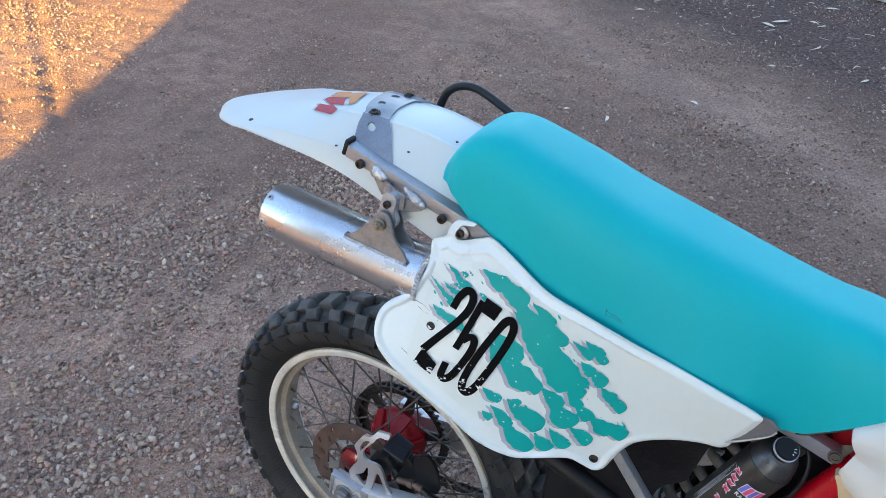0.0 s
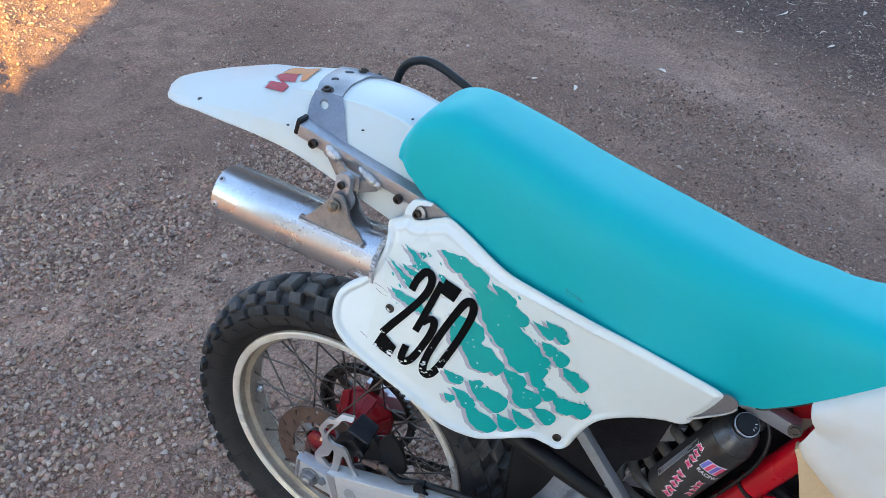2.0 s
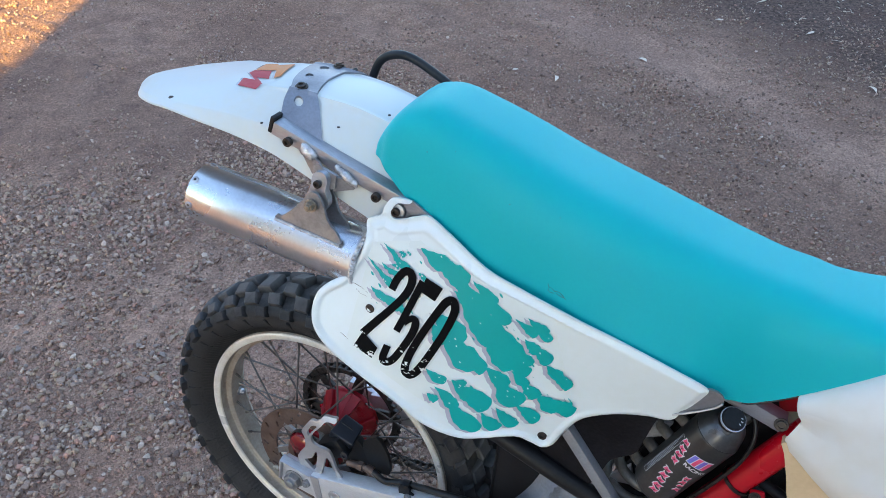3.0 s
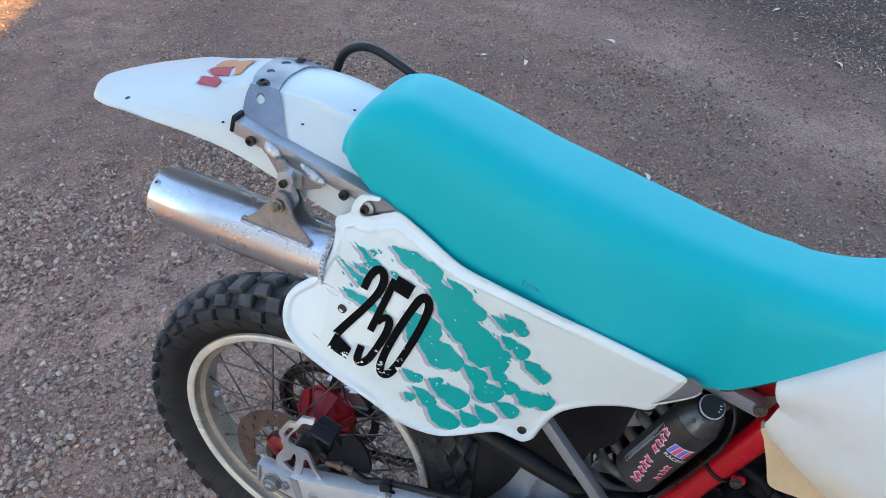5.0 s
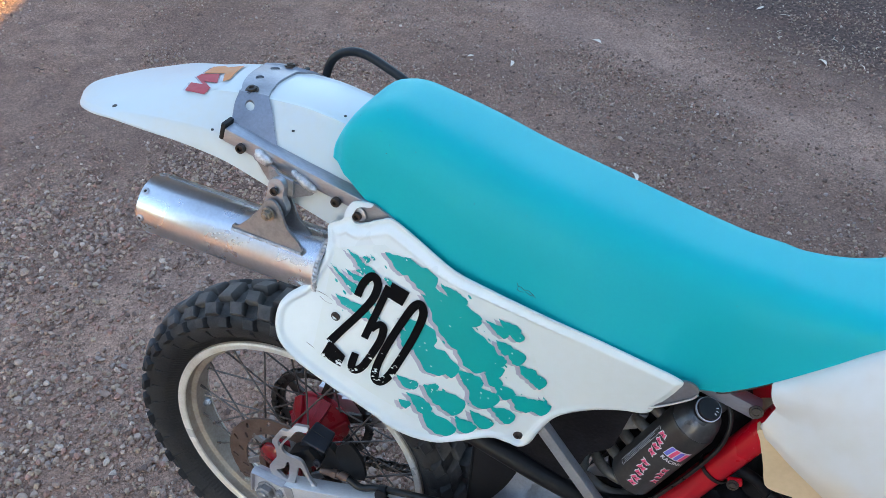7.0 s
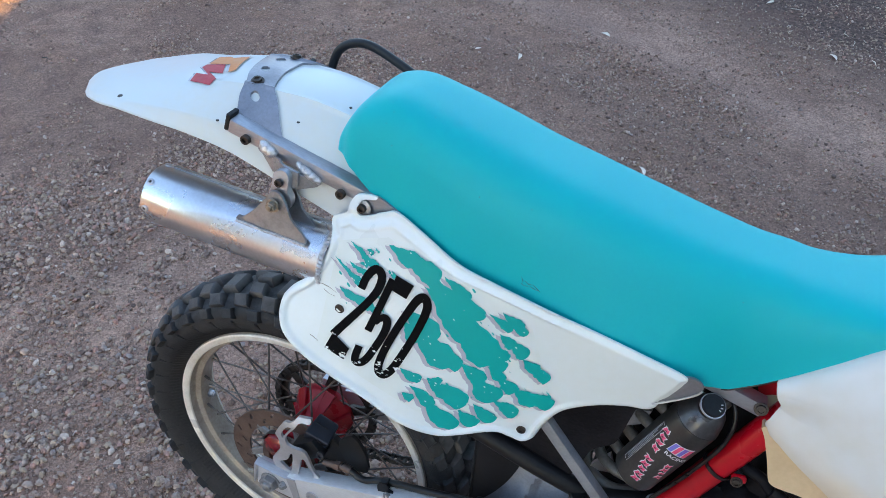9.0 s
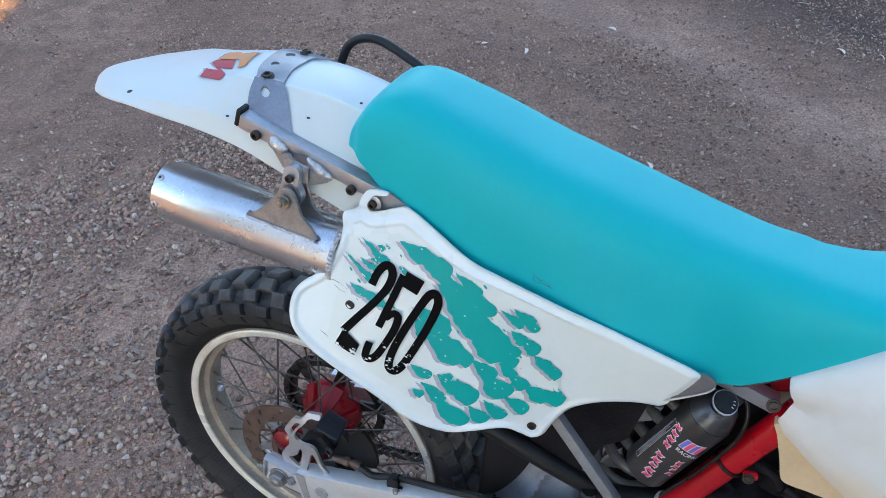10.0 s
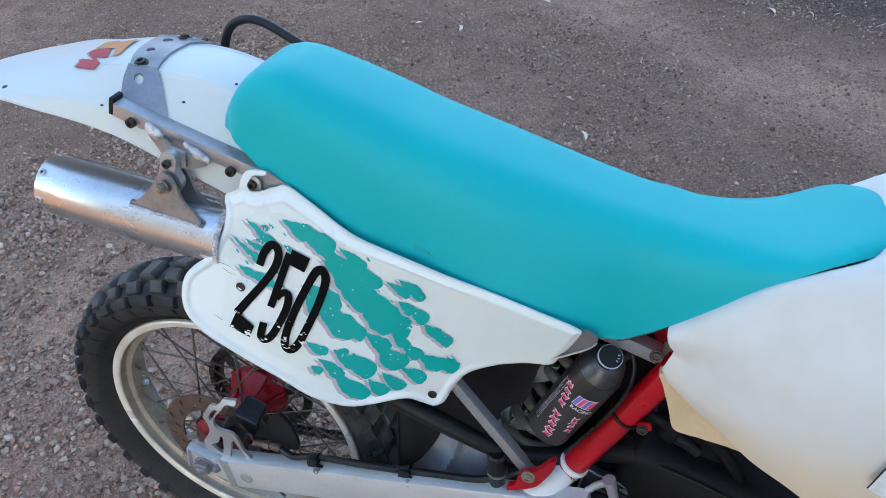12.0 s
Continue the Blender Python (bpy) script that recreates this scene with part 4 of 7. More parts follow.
def swing_arm():
    bm = bmesh.new()
    a, b = Vector((0.030, 0, 0.3235)), Vector((0.62, 0, 0.4945))
    d = (b - a).normalized()
    for sy in (-1, 1):
        m = frame_from(d, (0, 0, 1))
        box(bm, (a + b) / 2 + Vector((0, sy * 0.106, 0.001)), ((b - a).length, 0.028, 0.064), m, 0.004)
    arm = part("swing_arm", bm, M["arm"], bike, "silver box-section aluminium swing arm")
    # cast bridge between the two arms
    bm = bmesh.new()
    rows = []
    for x in np.linspace(0.322, 0.482, 40):
        row = []
        for v in np.linspace(0, 1, 14):
            z = 0.385 + 0.150 * v
            rib = 0.008 * math.exp(-(((x - 0.404 - 0.25 * (z - 0.4455)) / 0.0055) ** 2))
            row.append((x, -0.058 + 0.024 * v * v - rib - 0.010 * math.sin((x - 0.33) * 14) + 0.018 * max(0.0, (x - 0.455) / 0.027) ** 2, z))
        rows.append(row)
    sheet(bm, rows, 0.012, (0, -1, 0))
    part("arm_bridge", bm, M["bridge"], arm, "grey cast bridge of the swing arm")
    # axle ends, adjusters and nut
    m = frame_from((1, 0, -0.10), (0, 0, 1))
    for sy, tag in ((-1, "polished axle end plate"), (1, "far axle end plate")):
        bm = bmesh.new()
        box(bm, Vector((0.006, sy * 0.107, 0.3305)), (0.074, 0.018, 0.056), m, 0.004)
        part("axle_plate", bm, M["arm"], arm, tag)
    bm = bmesh.new()
    box(bm, Vector((0.000, -0.1150, 0.3610)), (0.060, 0.014, 0.003), frame_from((1, 0, -0.14), (0, -0.25, 1)), 0.0012)
    box(bm, Vector((-0.030, -0.1150, 0.340)), (0.004, 0.016, 0.044), frame_from((1, 0, -0.10), (0, 0, 1)), 0.0012)
    part("chain_adjuster", bm, M["alu"], arm, "folded bright chain adjuster plate")
    # slanting end face, adjuster bolt and a black piece standing for the dark slot below
    fb = filled([[(0.030, 0.3590), (0.046, 0.3600), (0.0560, 0.3000), (0.0460, 0.2960)]], 0.02)
    bent(fb, lambda u, v: (u, -0.1215, v), 0.003, (0, -1, 0))
    part("end_web", fb, M["alu"], arm, "raised edge of the axle end", smooth=False)
    bm = bmesh.new()
    tube(bm, [(-0.050, -0.112, 0.3270), (0.034, -0.112, 0.3330)], 0.0034, 10)
    part("adjuster_bolt", bm, M["zinc"], arm, "zinc-plated adjuster bolt")
    screw(arm, (0.022, -0.1175, 0.3340), (0, -1, 0.1), 0.0075, 0.007, M["steel"], 0, "lock_nut", True)
    fb = filled([rounded([(0.046, 0.3080), (0.085, 0.3140), (0.128, 0.3210), (0.118, 0.3110), (0.092, 0.3020), (0.060, 0.2990)], True, 4)], 0.02)
    bent(fb, lambda u, v: (u, -0.0950, v), 0.020, (0, -1, 0))
    part("rub_pad", fb, M["black"], arm, "black piece standing for the dark slot under the arm")
    screw(arm, (-0.004, -0.1175, 0.3290), (0, -1, 0), 0.0155, 0.011, M["steel"], 0.018, "axle_nut", True)
    screw(arm, (0.078, -0.1202, 0.3360), (0, -1, 0), 0.0115, 0.0025, M["alu"], 0, "plug")


swing_arm()


def brake():
    # a squared block that straddles the disc, its upper face sloping inwards
    m = Matrix.Rotation(radians(-38), 4, "Y")
    face = [Vector(q) for q in ((0.0570, -0.0500, 0.4557), (0.0917, -0.0500, 0.4431), (0.0920, -0.0880, 0.4336), (0.0497, -0.0880, 0.4458))]
    nrm = (face[1] - face[0]).cross(face[3] - face[0]).normalized()
    if nrm.z < 0:
        nrm = -nrm
    bm = bmesh.new()
    up4, low4 = [bm.verts.new(p) for p in face], [bm.verts.new(p - nrm * 0.036) for p in face]
    bm.faces.new(up4)
    bm.faces.new(low4[::-1])
    for i in range(4):
        bm.faces.new((up4[i], low4[i], low4[(i + 1) % 4], up4[(i + 1) % 4]))
    bmesh.ops.bevel(bm, geom=bm.edges[:], offset=0.0035, segments=3, affect="EDGES", profile=0.6)
    bmesh.ops.recalc_face_normals(bm, faces=bm.faces[:])
    cal = part("brake_caliper", bm, M["caliper"], bike, "blue-black rear brake caliper")
    # parting groove across the block, the body below it and a slide pin
    bm = bmesh.new()
    mid0, mid1 = face[0].lerp(face[3], 0.42), face[1].lerp(face[2], 0.42)
    tube(bm, [mid0.lerp(mid1, 0.12) + nrm * 0.0002, mid0.lerp(mid1, 0.70) + nrm * 0.0002], 0.0010, 6)
    part("groove", bm, M["black"], cal, "parting groove")
    bm = bmesh.new()
    box(bm, (0.056, -0.0800, 0.4080), (0.052, 0.030, 0.036), m, 0.006)
    box(bm, (0.090, -0.0700, 0.3950), (0.062, 0.014, 0.064), m, 0.004)
    part("caliper_body", bm, M["black"], cal, "black lower half of the caliper")
    screw(cal, (0.0830, -0.0960, 0.4160), (0, -1, 0.3), 0.0068, 0.0040, M["caliper"], 0, "slide_pin")
    fb = filled([rounded([(0.108, 0.4440), (0.1300, 0.4660), (0.1490, 0.4450), (0.1570, 0.4180), (0.1560, 0.3930), (0.1300, 0.3900), (0.112, 0.4150)], True, 4)], 0.02)
    bent(fb, lambda u, v: (u, -0.0800, v), 0.006, (0, -1, 0))
    part("pad_shield", fb, M["black"], cal, "thin black rounded pad shield")
    # cut-out guard plate
    outer = rounded([(0.080, 0.511), (0.070, 0.510), (0.058, 0.508), (0.053, 0.500), (0.046, 0.494), (0.037, 0.493), (0.027, 0.476), (0.019, 0.457), (0.024, 0.444), (0.025, 0.420),
                     (0.014, 0.398), (0.009, 0.383), (0.013, 0.366), (0.028, 0.347), (0.040, 0.339), (0.060, 0.346), (0.081, 0.354), (0.094, 0.372), (0.093, 0.381), (0.083, 0.397), (0.078, 0.415),
                     (0.071, 0.432), (0.060, 0.435), (0.050, 0.434), (0.040, 0.438), (0.036, 0.450), (0.043, 0.467), (0.056, 0.488), (0.061, 0.498), (0.068, 0.502), (0.079, 0.503)], True, 3)
    h1 = rounded([(0.043, 0.415), (0.048, 0.414), (0.046, 0.390), (0.043, 0.370), (0.036, 0.369), (0.023, 0.383), (0.027, 0.388), (0.038, 0.398)], True, 3)
    h2 = rounded([(0.064, 0.411), (0.070, 0.412), (0.077, 0.394), (0.085, 0.379), (0.080, 0.371), (0.056, 0.362), (0.059, 0.385)], True, 3)
    h3 = rounded([(0.049, 0.484), (0.037, 0.463), (0.032, 0.452), (0.030, 0.462), (0.040, 0.482)], True, 3)
    bm = filled([outer, h1, h2, h3], 0.012)

    def place(u, v):
        return (u - 0.009, -0.110 + 0.010 * max(0, (v - 0.48) / 0.03) ** 2, 0.345 + 0.905 * (v - 0.345))

    bent(bm, place, 0.005, (0, -1, 0))
    part("caliper_guard", bm, M["alu"], bike, "cut-out silver caliper guard plate", smooth=True)
    # hose along the swing arm, with clips
    hose = rounded([(0.122, -0.099, 0.4140), (0.1400, -0.100, 0.4105), (0.1620, -0.1010, 0.4035), (0.20, -0.098, 0.416), (0.30, -0.100, 0.441), (0.40, -0.100, 0.467), (0.47, -0.100, 0.490), (0.53, -0.09, 0.53)], False, 8)
    bm = bmesh.new()
    tube(bm, hose, 0.0056, 12)
    line = part("brake_hose", bm, M["gloss"], bike, "black brake hose clipped to the swing arm")
    bm = bmesh.new()
    tube(bm, [(0.090, -0.098, 0.4040), (0.110, -0.0995, 0.4095), (0.128, -0.1000, 0.4145)], [0.0056, 0.0060, 0.0054], 14)
    tube(bm, [(0.112, -0.0995, 0.4100), (0.121, -0.1000, 0.4125)], 0.0080, 6)
    tube(bm, [(0.126, -0.1000, 0.4140), (0.138, -0.1000, 0.4120)], 0.0070, 12)
    part("banjo", bm, M["rust"], line, "dull metal hose end")
    for x, z in ((0.200, 0.4165), (0.352, 0.4560)):
        bm = bmesh.new()
        lathe(bm, [(0.0056, -0.006), (0.0078, -0.006), (0.0082, 0.0), (0.0078, 0.006), (0.0056, 0.006)], (x, -0.100, z), (1, 0, 0.27), 18)
        fb = filled([rounded([(x - 0.009, z + 0.006), (x + 0.006, z + 0.010), (x + 0.009, z), (x + 0.016, z - 0.004), (x + 0.016, z - 0.014), (x - 0.006, z - 0.017)], True, 4)], 0.01)
        bent(fb, lambda u, v: (u, -0.1110, v), 0.0035, (0, -1, 0))
        clip = part("hose_clip", bm, M["black"], line, "black hose clip bolted to the arm")
        part("clip_plate", fb, M["black"], clip)
        screw(clip, (x + 0.0085, -0.1150, z - 0.0075), (0, -1, 0.2), 0.0045, 0.003, M["steel"], 0.0062)


brake()


# tail: fender, rails, strap, loop
FX = [-0.3305, -0.3275, -0.320, -0.302, -0.28, -0.26, -0.23, -0.20, -0.12, -0.04, 0.04, 0.10, 0.20, 0.34]
F_TOP = [0.9253, 0.9300, 0.9350, 0.9415, 0.9462, 0.9502, 0.9566, 0.9640, 0.9850, 0.9970, 0.9970, 0.989, 0.955, 0.90]
F_EDGE = [0.9221, 0.9225, 0.9232, 0.9285, 0.9350, 0.9385, 0.9445, 0.9490, 0.9470, 0.9370, 0.9070, 0.8820, 0.84, 0.80]
F_HALF = [0.001, 0.0197, 0.0310, 0.0540, 0.0740, 0.0850, 0.0985, 0.1060, 0.1120, 0.1110, 0.1060, 0.102, 0.094, 0.085]


def fender_point(x, u, lift=0.0):
    """u runs from -1 at the near edge to 1 at the far edge."""
    top, edge, half = (float(hermite(FX, t, x)) for t in (F_TOP, F_EDGE, F_HALF))
    a = abs(u)
    if u > 0:
        far = min(1.0, max(0.0, (x + 0.16) / 0.10))
        half, edge = half * (1 + 0.15 * far), edge + 0.012 * far
    knee, low = 0.40, 0.86
    drop = 0.05 * (a / knee) ** 2 if a < knee else 0.05 + 0.55 * ((a - knee) / (low - knee)) ** 1.15 if a < low else 0.60 + 0.40 * ((a - low) / (1 - low)) ** 0.9
    # towards the tail the crown is round, with no ridge
    front = min(1.0, max(0.0, (x + 0.13) / 0.12))
    drop = drop * front + (0.60 * (a / low) ** 2 if a < low else drop) * (1 - front)
    wide = half * (a if a < low else low + (a - low) * 0.72)
    crease = 0.0026 * math.exp(-(((a - knee) / 0.022) ** 2)) * front
    return Vector((x, CY + math.copysign(wide, u), top + (edge - top) * drop + lift + crease))


def fender_u(x, y):
    return (y - CY) / float(hermite(FX, F_HALF, x))


def tail():
    bm = bmesh.new()
    xs = np.r_[np.r_[-0.3305 + 0.017 * np.linspace(0, 1, 14) ** 2, np.linspace(-0.311, -0.28, 9)], np.linspace(-0.27, 0.34, 50)]
    us = np.unique(np.r_[np.linspace(-1, 1, 37), [q * k for q in (0.37, 0.385, 0.395, 0.40, 0.405, 0.415, 0.43, 0.845, 0.86) for k in (-1, 1)]])
    sheet(bm, [[fender_point(x, u) for u in us] for x in xs], 0.0028, (0, 0, 1))
    fender = part("rear_fender", bm, M["fender"], bike, "white plastic rear fender, slightly yellowed")
    # sticker on the crown: bars of red and orange edged in silver

    def lay(points, lift, material, name):
        fb = filled([[Vector(p) for p in points]], 0.008)
        bent(fb, lambda u, v: fender_point(u, fender_u(u, v), lift), 0, (0, 0, 1))
        return part(name, fb, material, fender, smooth=True)

    lay([(-0.1280, -0.0380), (-0.1325, -0.0100), (-0.1370, 0.0300), (-0.1300, 0.0500), (-0.1000, 0.0540), (-0.0860, 0.0500), (-0.0690, -0.0080), (-0.0825, -0.0450)], 0.0004, M["fender"], "clear_sticker")
    red = [(-0.1206, -0.0356), (-0.1259, -0.0153), (-0.1037, -0.0197), (-0.1301, 0.0022), (-0.1290, 0.0124), (-0.0995, 0.0131), (-0.0836, -0.0159), (-0.1069, -0.0121), (-0.0836, -0.0296), (-0.0857, -0.0419)]
    gold = [(-0.1269, 0.0135), (-0.1301, 0.0299), (-0.1360, 0.0470), (-0.1180, 0.0480), (-0.1080, 0.0400), (-0.0860, 0.0470), (-0.0709, -0.0056), (-0.0773, -0.0125), (-0.0921, 0.0135)]
    for outl, ink, up in ((red, "red_ink", 0.0), (gold, "orange", 0.0003)):
        lay([(a - 0.005, b + 0.0015) for a, b in outl], 0.0010 + up, M["silver_ink"], "sticker_shadow")
        lay(outl, 0.0018 + up, M[ink], "sticker_bar")
    # holes and marks
    for x, y in ((-0.2072, -0.0719), (0.0717, 0.0855), (0.0495, -0.0523), (0.1013, -0.0143), (-0.0086, -0.0864), (-0.0477, -0.0819)):
        p = fender_point(x, fender_u(x, y), 0.0006)
        bm = bmesh.new()
        r = 0.0032 if x < -0.2 else 0.0018
        lathe(bm, [(0.0, 0), (r, 0), (r * 1.2, -0.0008)], p, (0, -0.2 if y < 0 else 0.2, 1), 14)
        part("rivet", bm, M["bolt"], fender)

    # strap
    SV = [-0.95, -0.72, -0.52, -0.36, -0.20, 0.04, 0.33, 0.43, 0.60, 1.0]
    S_REAR = [-0.020, -0.028, -0.036, -0.039, -0.047, -0.054, -0.060, -0.061, -0.063, -0.066]
    S_FORE = [0.054, 0.032, 0.016, 0.002, -0.003, -0.007, -0.006, 0.026, 0.070, 0.082]

    def strap_at(u, v):
        a, b = float(hermite(SV, S_REAR, v)), float(hermite(SV, S_FORE, v))
        return fender_point((a + b) / 2 + u * (b - a) / 2, v, 0.0034)

    def strap_uv(x, y):
        v = (y - CY) / 0.104
        a, b = float(hermite(SV, S_REAR, v)), float(hermite(SV, S_FORE, v))
        return (x - (a + b) / 2) / ((b - a) / 2), v

    holes = []
    for x, y in ((-0.035, 0.0096), (-0.0149, -0.0426), (-0.036, 0.041), (0.012, -0.079)):
        u, v = strap_uv(x, y)
        holes.append([(u + (0.25 if y > -0.07 else 0.13) * math.cos(a), v + (0.056 if y > -0.07 else 0.040) * math.sin(a)) for a in (2 * math.pi * j / 18 for j in range(18))])
    outl = [(-1, v) for v in np.linspace(-0.86, 0.98, 60)] + [(1, v) for v in np.linspace(0.98, -0.86, 60)]
    fb = filled([outl] + holes, 0.035)
    bent(fb, strap_at, 0.0030, (0, 0, 1))
    strap = part("fender_strap", fb, M["strap"], bike, "drilled aluminium strap over the rear fender")
    for x, y in ((-0.0244, -0.0224), (-0.0230, 0.0560)):
        u, v = strap_uv(x, y)
        screw(strap, strap_at(u, v), (0, -0.25 if v < 0 else 0.25, 1), 0.0060, 0.0030, M["bolt"], 0.0088)

    # rails
    a, b = Vector((-0.0255, -0.080, 0.9650)), Vector((0.655, -0.062, 0.7640))
    d = (b - a).normalized()
    m = frame_from(d, (0, 0, 1))
    rails = []
    for sy in (1, -1):
        bm = bmesh.new()
        mid = (a + b) / 2
        if sy < 0:
            mid = Vector((mid.x, 2 * CY - mid.y, mid.z))
        dd = Vector((d.x, d.y * sy, d.z))
        box(bm, mid, ((b - a).length, 0.0200, 0.0182), frame_from(dd, (0, 0, 1)), 0.0015)
        rails.append(part("subframe_rail", bm, M["rail"], bike, "bare aluminium box-section subframe rail"))
        bm = bmesh.new()
        e = a.copy() if sy > 0 else Vector((a.x, 2 * CY - a.y, a.z))
        box(bm, e - dd * 0.0030 + Vector((0, 0.0010, 0.0022)), (0.006, 0.0205, 0.0235), frame_from(dd, (0, 0, 1)), 0.0020)
        part("end_cap", bm, M["black"], rails[-1], "black plastic end cap")
    near = rails[0]
    side = Vector((0, -1, 0))
    screw(near, (-0.0010, -0.0895, 0.9530), side, 0.0062, 0.006)
    screw(near, (0.1265, -0.0868, 0.9110), side, 0.0062, 0.006)
    # weld beads on the rail's lower edge: overlapping ripples
    for x0, z0, x1, z1, fat in ((0.0195, 0.9535, 0.0400, 0.9400, 0.0068), (0.0690, 0.9370, 0.1000, 0.9190, 0.0058)):
        bm = bmesh.new()
        n = 56
        pts, rad = [], []
        for i in range(n):
            f = i / (n - 1)
            pts.append(Vector((x0 + (x1 - x0) * f, -0.0895 - 0.0016 * math.sin(math.pi * f), z0 + (z1 - z0) * f + 0.0006 * math.sin(f * 31))))
            rad.append(max(0.0012, fat * (math.sin(math.pi * (0.06 + 0.90 * f)) ** 0.45 - 0.07 * math.sin(f * 13 + x0 * 70) - 0.05 * math.sin(f * 7 + x0 * 90))))
        tube(bm, pts, rad, 14)
        part("weld", bm, M["weld"], near, "rough bright weld")
    # hanger for the silencer: a folded channel with two welded wings
    bm = bmesh.new()
    shapes = (([(0.0195, 0.9440), (0.0490, 0.9400), (0.0500, 0.9330), (0.0405, 0.9300), (0.0350, 0.9180)], lambda u, v: (u, -0.0925 - 0.30 * max(0.0, u - 0.036), v)),
              ([(0.0455, 0.9385), (0.0530, 0.9430), (0.0575, 0.9385), (0.0780, 0.9340), (0.0775, 0.9160), (0.0670, 0.9110), (0.0590, 0.9230), (0.0455, 0.9250)], lambda u, v: (u, -0.1045 - 0.10 * (0.935 - v), v)),
              ([(0.0720, 0.9310), (0.1000, 0.9220), (0.0965, 0.9140), (0.0720, 0.9080)], lambda u, v: (u, -0.1020 + 0.38 * max(0.0, u - 0.072), v)))
    for outl, place in shapes:
        fb = filled([outl], 0.006)
        bent(fb, place, 0.004, (0, -1, 0))
        me = bpy.data.meshes.new("piece")
        fb.to_mesh(me)
        fb.free()
        bm.from_mesh(me)
        bpy.data.meshes.remove(me)
    part("hanger", bm, M["steel"], bike, "welded steel silencer hanger", smooth=False)
    outl = rounded([(0.050, 0.931), (0.058, 0.9365), (0.066, 0.936), (0.071, 0.928), (0.0695, 0.914), (0.0735, 0.903), (0.072, 0.892), (0.062, 0.880), (0.050, 0.880), (0.042, 0.890), (0.0435, 0.904), (0.048, 0.916)], True, 4)
    eye = [(0.057 + 0.0115 * math.cos(a), 0.8935 + 0.0115 * math.sin(a)) for a in (2 * math.pi * q / 20 for q in range(20))]
    fb = filled([outl, eye], 0.012)
    bent(fb, lambda u, v: (u, -0.1165 + 0.2 * max(0, v - 0.915), v), 0.010, (0, -1, 0))
    link = part("hanger_link", fb, M["rail"], bike, "grey cast hanger link with a black rubber bush")
    bm = bmesh.new()
    lathe(bm, [(0.006, -0.010), (0.0108, -0.010), (0.0113, -0.008), (0.0113, 0.008), (0.0108, 0.010), (0.006, 0.010)], (0.057, -0.112, 0.8935), (0, 1, 0), 28)
    part("bush", bm, M["gloss"], link, "black rubber bush")
    screw(link, (0.0595, -0.1165, 0.9225), side, 0.0052, 0.004)
    # loop on the far side
    bm = bmesh.new()
    loop = rounded([(-0.002, 0.108, 0.943), (0.002, 0.116, 0.972), (0.011, 0.120, 0.996), (0.031, 0.121, 1.010), (0.059, 0.120, 1.013), (0.098, 0.118, 1.000), (0.143, 0.112, 0.981), (0.19, 0.10, 0.955)], False, 8)
    tube(bm, loop, 0.0062, 14)
    part("grab_loop", bm, M["gloss"], bike, "black tubular grab loop")
    return fender


tail()


